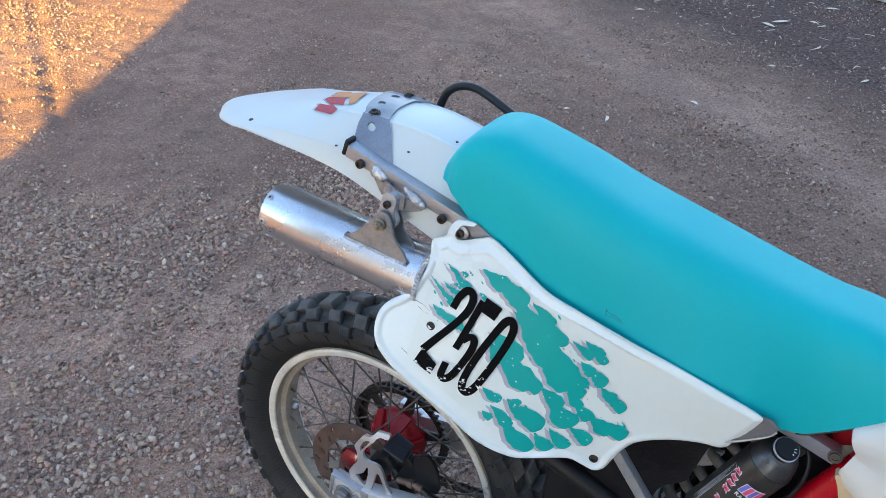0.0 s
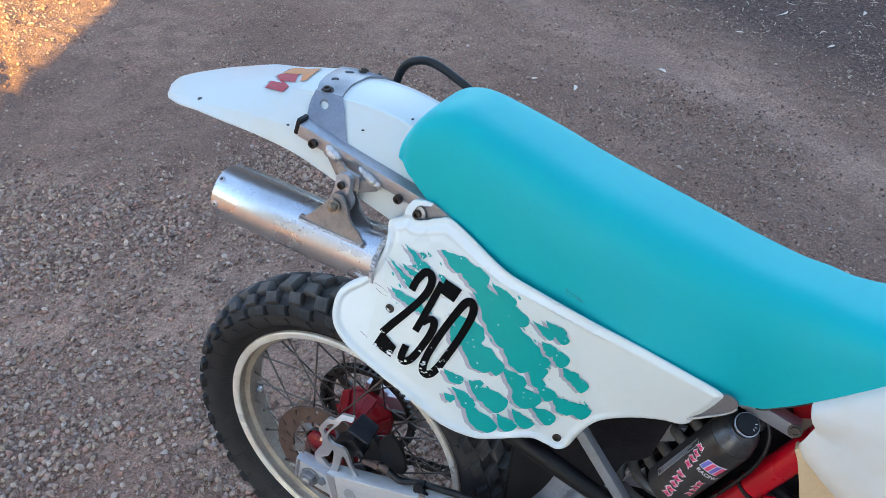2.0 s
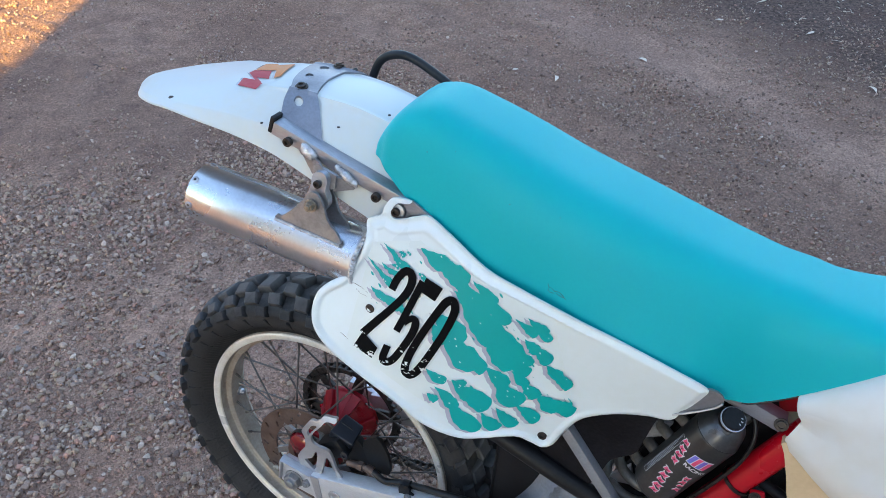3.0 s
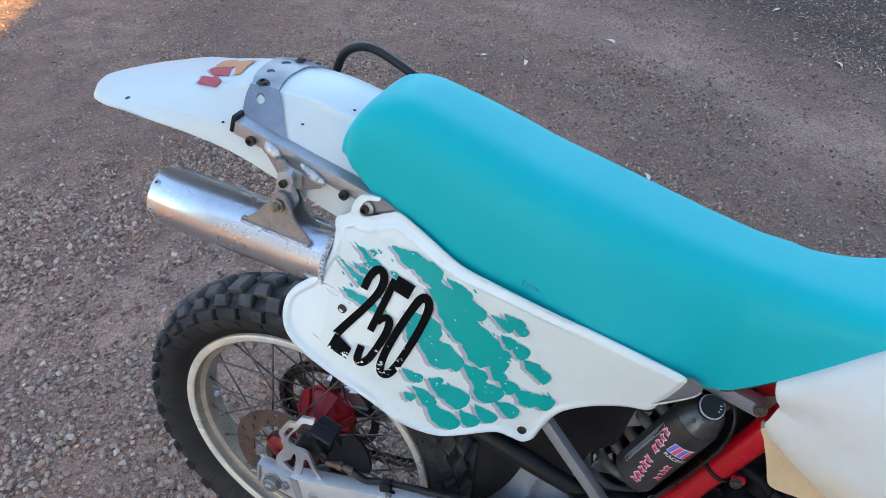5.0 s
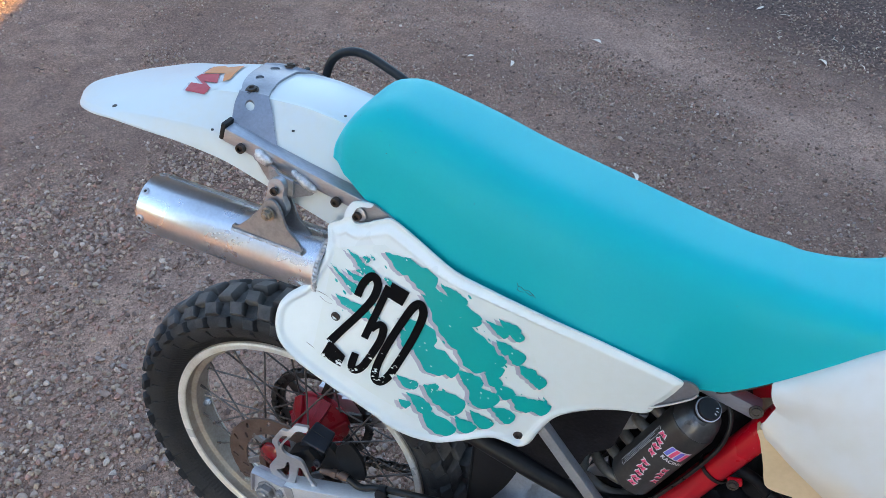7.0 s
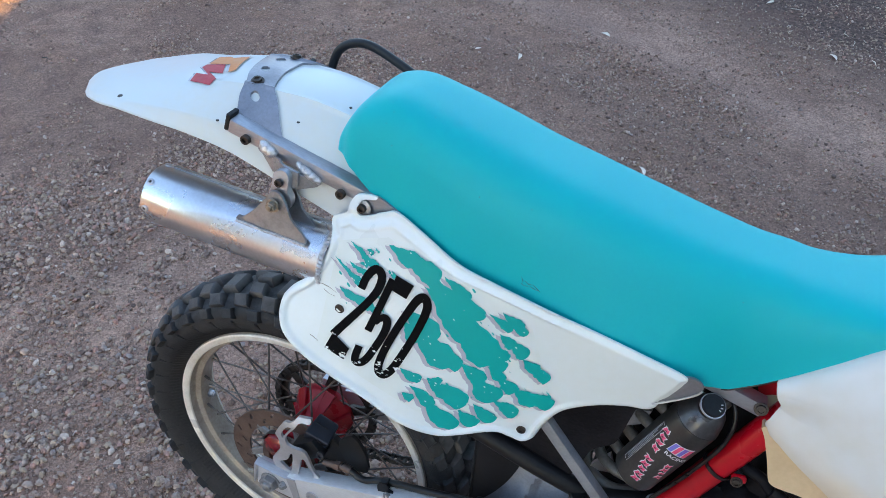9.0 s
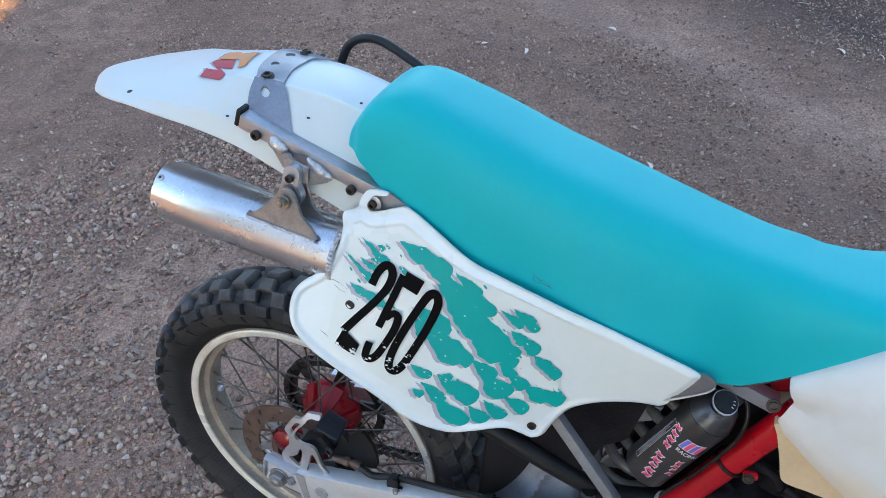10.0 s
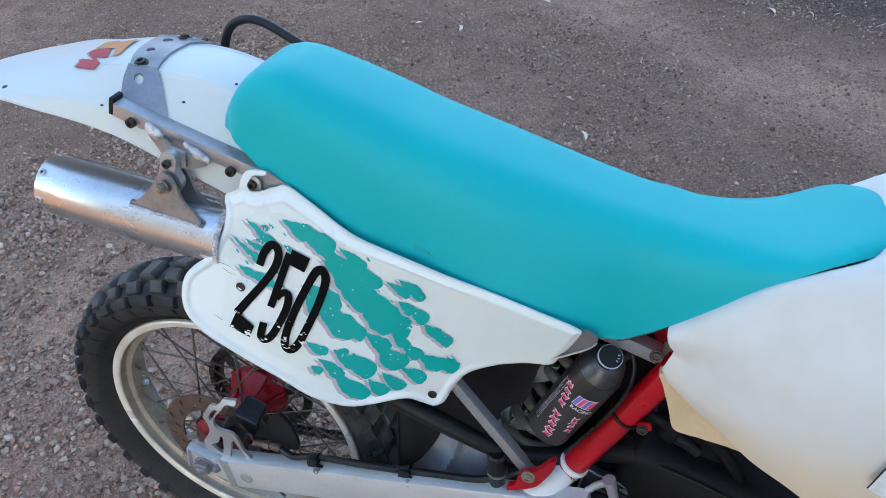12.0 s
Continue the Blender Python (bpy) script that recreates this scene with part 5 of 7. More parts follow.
def silencer():
    rear, front = Vector((-0.1435, -0.0985, 0.8405)), Vector((0.1205, -0.0950, 0.8180))
    ax = (front - rear).normalized()
    length = (front - rear).length
    bm = bmesh.new()
    R = 0.0410
    lathe(bm, [(0.030, 0.012), (0.036, 0.006), (R - 0.004, 0.0), (R - 0.001, 0.0), (R, 0.0015), (R, length * 0.5), (R, length)], rear, ax, 72)
    body = part("silencer", bm, M["satin"], bike, "satin aluminium exhaust silencer with scuffs")
    bm = bmesh.new()
    lathe(bm, [(0.0, 0.020), (0.014, 0.020), (0.016, 0.008), (0.020, 0.006), (0.031, 0.011)], rear, ax, 40)
    part("end_cap", bm, M["black"], body, "sooty black outlet")
    up = ax.cross(Vector((0, 1, 0))).normalized() * -1
    if up.z < 0:
        up = -up
    out = ax.cross(up).normalized()
    if out.y > 0:
        out = -out
    for ang in (54, 1, -52, -105, 108, 160):
        q = radians(ang)
        e = out * math.cos(q) + up * math.sin(q)
        bm = bmesh.new()
        o = rear + ax * 0.0068 + e * (R - 0.0004)
        lathe(bm, [(0.0048, 0.0), (0.0047, 0.0009), (0.0036, 0.0016), (0.0022, 0.0016), (0.0019, 0.0002), (0.0, 0.0002)], o, e, 20)
        rivet = part("rivet", bm, M["alu"], body, "pale blind rivet")
        bm = bmesh.new()
        lathe(bm, [(0.0019, 0.0006), (0.0, 0.0008)], o, e, 12)
        part("rivet_hole", bm, M["bolt"], rivet, "dark rivet hole")
    # folded seam along the top of the shell
    bm = bmesh.new()
    q = radians(112)
    e = out * math.cos(q) + up * math.sin(q)
    tube(bm, [rear + ax * 0.016 + e * (R + 0.0004), front + e * (R + 0.0004)], 1, flat=(0.0050, 0.0011, tuple(e)))
    part("seam", bm, M["steel"], body, "folded seam of the shell")
    # bracket pair welded along the shell
    for off in (-0.128, -0.101):
        o = 0.0
        outl = rounded([(0.003, 0.866), (0.010, 0.866), (0.026, 0.880), (0.041, 0.897), (0.050, 0.910), (0.058, 0.913), (0.066, 0.909), (0.072, 0.898), (0.079, 0.880), (0.095, 0.864), (0.096, 0.852), (0.050, 0.855), (0.004, 0.858)], True, 4)
        fb = filled([outl], 0.012)
        bent(fb, lambda u, v: (u, off + 0.10 * (v - 0.87), v), 0.0035, (0, -1, 0))
        part("bracket", fb, M["steel"], body, "dull steel mounting bracket")
    screw(body, (0.0565, -0.1290, 0.8965), (0, -1, 0.1), 0.0066, 0.006, M["zinc"], 0.0088, "bolt", True)
    bm = bmesh.new()
    pts = [Vector((x, -0.1310 - 0.0005 * math.sin(x * 1500), 0.8600 - 0.085 * x)) for x in np.linspace(0.001, 0.098, 60)]
    tube(bm, pts, [0.0019 + 0.0004 * math.sin(i * 2.3) for i in range(60)], 8)
    part("weld", bm, M["weld"], body, "weld bead along the bracket")
    # weld ring and the pipe ahead of it
    bm = bmesh.new()
    c = rear + ax * (length - 0.004)
    ring = []
    for i in range(150):
        q = 2 * math.pi * i / 150
        ring.append(c + (out * math.cos(q) + up * math.sin(q)) * (R - 0.0005) + ax * (0.0012 * math.sin(i * 2.0)))
    tube(bm, ring, [0.0030 + 0.0010 * math.sin(i * 2.0) for i in range(150)], 8, closed=True)
    part("weld", bm, M["weld"], body, "rippled weld ring")
    bm = bmesh.new()
    tube(bm, rounded([front - ax * 0.004, front + Vector((0.016, 0.030, -0.002)), (0.22, -0.030, 0.80), (0.42, -0.035, 0.74), (0.52, -0.03, 0.66)], False, 8), [R - 0.002] * 1 + [0.034] * 2 + [0.026] * 6 + [0.024] * 24, 24)
    part("tail_pipe", bm, M["steel"], body, "dark steel pipe")


silencer()


# side panel with its print
def panel_y(x, z):
    return -0.5942 + 1.2146 * x + 0.5514 * z - 0.1472 * x * x - 1.3166 * x * z


def on_panel(x, z, out=0.0):
    return (x, panel_y(x, z) - out, z)


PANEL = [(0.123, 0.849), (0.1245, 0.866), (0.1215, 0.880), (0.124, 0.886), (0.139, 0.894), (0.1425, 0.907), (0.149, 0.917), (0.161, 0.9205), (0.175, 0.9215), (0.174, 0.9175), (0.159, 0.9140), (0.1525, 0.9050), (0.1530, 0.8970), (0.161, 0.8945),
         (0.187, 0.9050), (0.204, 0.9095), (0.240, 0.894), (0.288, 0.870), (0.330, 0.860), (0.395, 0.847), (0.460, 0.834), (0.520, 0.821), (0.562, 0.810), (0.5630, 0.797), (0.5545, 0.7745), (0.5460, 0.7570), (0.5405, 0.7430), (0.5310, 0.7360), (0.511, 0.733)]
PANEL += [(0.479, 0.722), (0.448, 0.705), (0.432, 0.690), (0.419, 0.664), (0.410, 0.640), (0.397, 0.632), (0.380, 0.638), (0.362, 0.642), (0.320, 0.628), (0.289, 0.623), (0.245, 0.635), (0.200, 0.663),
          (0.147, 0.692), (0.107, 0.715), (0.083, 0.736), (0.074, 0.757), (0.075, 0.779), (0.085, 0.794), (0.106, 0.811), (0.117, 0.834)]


def side_panel():
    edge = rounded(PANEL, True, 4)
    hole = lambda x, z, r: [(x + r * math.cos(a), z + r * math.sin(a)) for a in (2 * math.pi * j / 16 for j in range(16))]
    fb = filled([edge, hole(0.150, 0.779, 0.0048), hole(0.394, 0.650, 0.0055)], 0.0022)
    ring = np.array([(p.x, p.y) for p in edge])
    seg = np.roll(ring, -1, 0) - ring

    def place(u, v):
        w = np.array((u, v)) - ring
        t = np.clip((w * seg).sum(1) / (seg**2).sum(1), 0, 1)
        dist = math.sqrt((((w - seg * t[:, None]) ** 2).sum(1)).min())
        t = min(1.0, max(0.0, (0.0115 - dist) / 0.0042))
        # along the upper edge a broad border falls away outwards and ends in a lip
        upper = min(1.0, max(0.0, (v - 0.858 + 0.27 * (u - 0.13)) / 0.010)) if u > 0.115 else 0.0
        w = float(np.interp(u, (0.12, 0.17, 0.20, 0.27, 0.34, 0.45, 0.56), (0.0150, 0.0185, 0.0200, 0.0175, 0.0140, 0.0125, 0.0110)))
        k = min(1.0, max(0.0, 1 - dist / w))
        ease = lambda q: (lambda c: c * c * (3 - 2 * c))(min(1.0, max(0.0, q)))
        border = 0.0016 * ease(k / 0.24) - 0.0052 * ease((k - 0.18) / 0.70) + 0.0018 * ease((k - 0.60) / 0.40)
        bead = 0.0036 * t * t * (3 - 2 * t) - 0.0045 * max(0, 1 - dist / 0.0045) ** 2
        if v > 0.893 and u < 0.178:
            fade = max(0.0, 1 - (v - 0.893) / 0.006)
            border, bead = border * fade, bead * fade
        # towards the front the panel is plain, with a softly rolled edge
        plain = ease((u - 0.40) / 0.07)
        roll = -0.0042 * ease((k - 0.25) / 0.75)
        border, bead = border * (1 - plain) + roll * plain, bead * (1 - 0.8 * plain) - 0.0020 * plain * max(0.0, 1 - dist / 0.006) ** 2
        bead = bead * (1 - upper) + border * upper
        # pressed dish round the lower bolt
        r = math.hypot(u - 0.394, v - 0.650)
        dish = -0.004 * math.exp(-((r / 0.011) ** 2))
        return on_panel(u, v, bead + dish)

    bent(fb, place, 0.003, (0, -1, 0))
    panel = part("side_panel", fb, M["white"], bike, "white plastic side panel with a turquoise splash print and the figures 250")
    lay = lambda bm, out, material, name, label="": part(name, bent(bm, lambda u, v: on_panel(u, v, out), 0, (0, -1, 0)), material, panel, label)
    back = rounded([(0.136, 0.852), (0.141, 0.862), (0.196, 0.879), (0.206, 0.877), (0.30, 0.852), (0.372, 0.838), (0.382, 0.830), (0.424, 0.716), (0.420, 0.704), (0.36, 0.668), (0.316, 0.640), (0.296, 0.642), (0.236, 0.672), (0.172, 0.705), (0.13, 0.73), (0.128, 0.745)], True, 2)
    lay(filled([back], 0.012), 0.0006, M["sticker"], "sticker", "pale sticker sheet")
    # drips: (tail, head, width)
    drips = [(0.201, 0.872, 0.241, 0.860, 0.0262), (0.220, 0.864, 0.269, 0.848, 0.0318), (0.247, 0.856, 0.302, 0.817, 0.0330), (0.275, 0.853, 0.309, 0.834, 0.0180), (0.291, 0.842, 0.329, 0.813, 0.0232), (0.260, 0.829, 0.324, 0.782, 0.0487), (0.287, 0.807, 0.347, 0.754, 0.0562), (0.320, 0.774, 0.362, 0.746, 0.0318), (0.332, 0.785, 0.364, 0.763, 0.0262), (0.253, 0.833, 0.285, 0.815, 0.0225), (0.233, 0.797, 0.273, 0.764, 0.0450), (0.246, 0.780, 0.299, 0.737, 0.0431), (0.276, 0.752, 0.309, 0.735, 0.0262)]
    drips += [(0.234, 0.782, 0.256, 0.761, 0.0262), (0.236, 0.719, 0.263, 0.705, 0.0172), (0.251, 0.696, 0.282, 0.670, 0.0206), (0.270, 0.680, 0.315, 0.643, 0.0307), (0.271, 0.711, 0.303, 0.690, 0.0262), (0.282, 0.707, 0.321, 0.679, 0.0356), (0.277, 0.712, 0.289, 0.707, 0.0142), (0.310, 0.742, 0.340, 0.721, 0.0281), (0.324, 0.729, 0.360, 0.698, 0.0375), (0.342, 0.747, 0.364, 0.730, 0.0187), (0.356, 0.737, 0.380, 0.716, 0.0232), (0.351, 0.798, 0.371, 0.785, 0.0195), (0.362, 0.791, 0.386, 0.774, 0.0247)]
    drips += [(0.383, 0.770, 0.402, 0.756, 0.0217), (0.391, 0.759, 0.416, 0.746, 0.0232), (0.377, 0.723, 0.407, 0.703, 0.0300), (0.393, 0.720, 0.426, 0.706, 0.0292), (0.417, 0.730, 0.423, 0.714, 0.0052), (0.315, 0.671, 0.339, 0.651, 0.0247), (0.332, 0.685, 0.360, 0.662, 0.0232), (0.355, 0.695, 0.386, 0.678, 0.0247), (0.243, 0.685, 0.257, 0.676, 0.0135), (0.335, 0.822, 0.364, 0.807, 0.0150), (0.350, 0.829, 0.377, 0.816, 0.0195), (0.363, 0.824, 0.381, 0.806, 0.0165), (0.152, 0.864, 0.177, 0.847, 0.0077)]
    drips += [(0.163, 0.858, 0.191, 0.842, 0.0119), (0.132, 0.844, 0.172, 0.814, 0.0063), (0.146, 0.836, 0.174, 0.820, 0.0056), (0.146, 0.808, 0.170, 0.796, 0.0119), (0.154, 0.806, 0.191, 0.790, 0.0161), (0.174, 0.861, 0.183, 0.856, 0.0070), (0.183, 0.865, 0.190, 0.860, 0.0035), (0.154, 0.841, 0.179, 0.831, 0.0077), (0.166, 0.842, 0.178, 0.840, 0.0049), (0.203, 0.842, 0.216, 0.835, 0.0070), (0.179, 0.799, 0.199, 0.786, 0.0105)]
    rng = random.Random(8)

    def drip(x0, z0, x1, z1, w):
        a, b = Vector((x0, z0)), Vector((x1, z1))
        d = (b - a).normalized()
        nrm = Vector((-d.y, d.x))
        length = (b - a).length
        prof = [0.0, 0.20, 0.36, 0.55, 0.74, 0.88, 0.97, 1.0, 0.95, 0.74]
        left, right = [], []
        bow = rng.uniform(-0.08, 0.08) * length
        for i, p in enumerate(prof):
            s = i / (len(prof) - 1)
            for lst, sg in ((left, 1), (right, -1)):
                q = a + d * (length * s * 0.97) + nrm * (bow * math.sin(s * math.pi) + sg * (w * 0.43 * p * rng.uniform(0.88, 1.10) + rng.uniform(-0.0008, 0.0008) * (p > 0)))
                lst.append(q)
        ring = rounded(left + [a + d * (length * 1.02)] + right[:0:-1], True, 4)
        # nicked edge
        return [q + Vector((rng.uniform(-1, 1), rng.uniform(-1, 1))) * 0.0004 for q in ring]

    for layer, ink, name, shift, base in ((0, "mauve", "print_shadow", (-0.0056, -0.0026), 0.0010), (1, "teal", "print_drip", (0, 0), 0.0016)):
        rng.seed(8)
        for i, dr in enumerate(drips):
            out = [(p.x + shift[0], p.y + shift[1]) for p in drip(*dr)]
            lay(filled([out], 0.014), base + 0.00002 * i, M[ink], name)
    # stray specks of print
    bm = bmesh.new()
    for _ in range(70):
        dr = rng.choice(drips)
        s = rng.random()
        cx = dr[0] + (dr[2] - dr[0]) * s + rng.uniform(-0.022, 0.022)
        cz = dr[1] + (dr[3] - dr[1]) * s + rng.uniform(-0.022, 0.022)
        if not (0.14 < cx < 0.41 and 0.66 < cz < 0.86) or cz < 0.845 - 0.62 * (cx - 0.10) - 0.02:
            continue
        r = rng.uniform(0.0006, 0.0019)
        bm.faces.new([bm.verts.new((cx + r * math.cos(a) * 1.4, cz - r * math.cos(a) + r * math.sin(a), 0)) for a in (2 * math.pi * j / 8 for j in range(8))])
    tagged(lay(bm, 0.0025, M["teal"], "print_specks"), kind="stuff")
    bm = bmesh.new()
    for _ in range(55):
        dr = rng.choice(drips)
        s = rng.uniform(0.3, 1.0)
        cx = dr[0] + (dr[2] - dr[0]) * s + rng.gauss(0, 0.3) * dr[4]
        cz = dr[1] + (dr[3] - dr[1]) * s + rng.gauss(0, 0.3) * dr[4]
        r = rng.uniform(0.0003, 0.0011)
        bm.faces.new([bm.verts.new((cx + r * math.cos(a) * 1.2, cz - 0.6 * r * math.cos(a) + r * math.sin(a), 0)) for a in (2 * math.pi * j / 7 for j in range(7))])
    tagged(lay(bm, 0.0028, M["sticker"], "print_flecks"), kind="stuff")
    # the figures
    def stroke(points, half, n=5):
        """A bold stroke with square ends along points; half: its half width, one number or one a point."""
        line = rounded(points, False, n)
        hs = [float(q) for q in np.interp(np.linspace(0, 1, len(line)), np.linspace(0, 1, len(points)), half if hasattr(half, "__len__") else [half] * len(points))]
        rows = []
        for i, p in enumerate(line):
            d = (line[min(i + 1, len(line) - 1)] - line[max(i - 1, 0)]).normalized()
            nrm = Vector((-d.y, d.x))
            rows.append([(*(p + nrm * hs[i] * 0.90 * q), 0) for q in (-1, -0.33, 0.33, 1)])
        return rows

    def block(a, b, c, d):
        """A four-cornered piece of a figure."""
        a, b, c, d = (Vector(q) for q in (a, b, c, d))
        return [[(*(a.lerp(b, i / 3).lerp(d.lerp(c, i / 3), j / 3)), 0) for j in range(4)] for i in range(4)]

    two = [stroke([(0.1745, 0.8115), (0.1790, 0.8270), (0.1870, 0.8385), (0.1950, 0.8385), (0.1985, 0.8290), (0.1955, 0.8150), (0.1880, 0.8010), (0.1760, 0.7840), (0.1590, 0.7620), (0.1480, 0.7470)], [0.0055, 0.0056, 0.0058, 0.0060, 0.0060, 0.0058, 0.0055, 0.0055, 0.0058, 0.0062]),
           block((0.1475, 0.7500), (0.1705, 0.7325), (0.1657, 0.7174), (0.1393, 0.7289))]
    five = [block((0.2158, 0.8392), (0.2394, 0.8318), (0.2322, 0.8123), (0.2108, 0.8195)), stroke([(0.2125, 0.8330), (0.2020, 0.7980), (0.1905, 0.7605)], 0.0053),
            stroke([(0.1985, 0.7720), (0.2030, 0.7790), (0.2090, 0.7820), (0.2130, 0.7770), (0.2110, 0.7620), (0.2025, 0.7410), (0.1935, 0.7230), (0.1850, 0.7165), (0.1795, 0.7215), (0.1825, 0.7390)], [0.0030, 0.0046, 0.0054, 0.0058, 0.0056, 0.0054, 0.0056, 0.0058, 0.0056, 0.0054])]
    nought = [stroke([(0.2360, 0.7945), (0.2465, 0.8150), (0.2550, 0.8195), (0.2594, 0.8060), (0.2512, 0.7745), (0.2374, 0.7383), (0.2262, 0.7140), (0.2170, 0.7060), (0.2100, 0.7130), (0.2127, 0.7335), (0.2236, 0.7654), (0.2362, 0.7950)],
                     [0.0056, 0.0060, 0.0064, 0.0060, 0.0056, 0.0056, 0.0060, 0.0066, 0.0060, 0.0056, 0.0056, 0.0056], 7)]
    for char, pieces in (("2", two), ("5", five), ("0", nought)):
        fig = bmesh.new()
        for k, rows in enumerate(pieces):
            grid_faces(fig, [[on_panel(p[0], p[1], 0.0032 + 0.0001 * k) for p in r] for r in rows])
        for f in fig.faces:
            f.normal_update()
            if f.normal.y > 0:
                f.normal_flip()
        part("figure", fig, M["figures"], panel, "scratched black figure " + char)
    # sockets in the holes
    bm = bmesh.new()
    lathe(bm, [(0.0062, 0.0006), (0.0060, 0.0020), (0.0050, 0.0022), (0.0042, 0.0012), (0.0, 0.0012)], on_panel(0.150, 0.779), (0, -1, 0.1), 20)
    part("socket", bm, M["bolt"], panel, "dark screw socket")
    screw(panel, on_panel(0.394, 0.650, -0.005), (0, -1, 0.1), 0.0062, 0.0035, M["bolt"], 0.0)
    bm = bmesh.new()
    for pts in ([(0.1120, 0.8035), (0.1230, 0.8050), (0.1340, 0.8020), (0.1430, 0.7975), (0.1420, 0.7930), (0.1340, 0.7945), (0.1260, 0.7990)], [(0.1495, 0.7990), (0.1510, 0.7950), (0.1490, 0.7915)], [(0.1180, 0.7400), (0.1290, 0.7340)]):
        tube(bm, [on_panel(x, z, 0.0004) for x, z in pts], 0.0003, 5)
    part("scratches", bm, M["rust"], panel, "fine brown scratches", kind="stuff")
    fb = filled([[(0.146, 0.912), (0.176, 0.9195), (0.204, 0.905), (0.190, 0.888), (0.150, 0.884)]], 0.02)
    bent(fb, lambda u, v: (u, -0.0865, v), 0.003, (0, -1, 0))
    part("panel_bracket", fb, M["rail"], bike, "bare aluminium bracket behind the panel")
    pb = screw(bike, (0.1570, -0.0895, 0.9010), (0, -1, 0.1), 0.0056, 0.0070, M["bolt"], 0.0, "panel_bolt")
    bm = bmesh.new()
    lathe(bm, [(0.004, 0), (0.0108, 0), (0.0108, 0.0014), (0.0100, 0.0020), (0.004, 0.0020)], (0.1570, -0.0895, 0.9010), (0, -1, 0.1), 28)
    part("washer", bm, M["steel"], pb, "broad dull washer")
    return panel


side_panel()


def far_panel():
    """The plain panel on the far side, mostly hidden."""
    bm = bmesh.new()
    rows = [[(x, 2 * CY - panel_y(x, z) - 0.01, z) for z in np.linspace(0.66 + 0.1 * abs(x - 0.3), 0.86, 10)] for x in np.linspace(0.10, 0.54, 20)]
    sheet(bm, rows, 0.003, (0, 1, 0))
    part("far_side_panel", bm, M["white"], bike, "white plastic side panel")


far_panel()


# seat: (x, bottom, top, half width)
SEAT = [(0.1035, 0.9551, 0.9637, 0.0644), (0.1065, 0.9526, 0.9733, 0.0697), (0.1165, 0.9520, 0.9928, 0.0769), (0.1356, 0.9440, 1.0158, 0.0917), (0.1506, 0.9290, 1.0250, 0.0920), (0.1787, 0.9065, 1.0310, 0.0940), (0.2300, 0.8827, 1.0205, 0.1010),
        (0.280, 0.862, 1.0077, 0.105), (0.350, 0.839, 0.9865, 0.106), (0.430, 0.819, 0.9668, 0.103), (0.500, 0.803, 0.9498, 0.098), (0.560, 0.789, 0.9365, 0.093)]
SEAT += [(0.603, 0.784, 0.929, 0.089), (0.630, 0.798, 0.927, 0.087), (0.660, 0.822, 0.922, 0.086), (0.700, 0.859, 0.922, 0.085), (0.740, 0.896, 0.925, 0.084), (0.770, 0.920, 0.934, 0.082),
         (0.795, 0.936, 0.947, 0.078), (0.815, 0.943, 0.955, 0.070), (0.834, 0.947, 0.958, 0.056), (0.844, 0.950, 0.956, 0.032)]


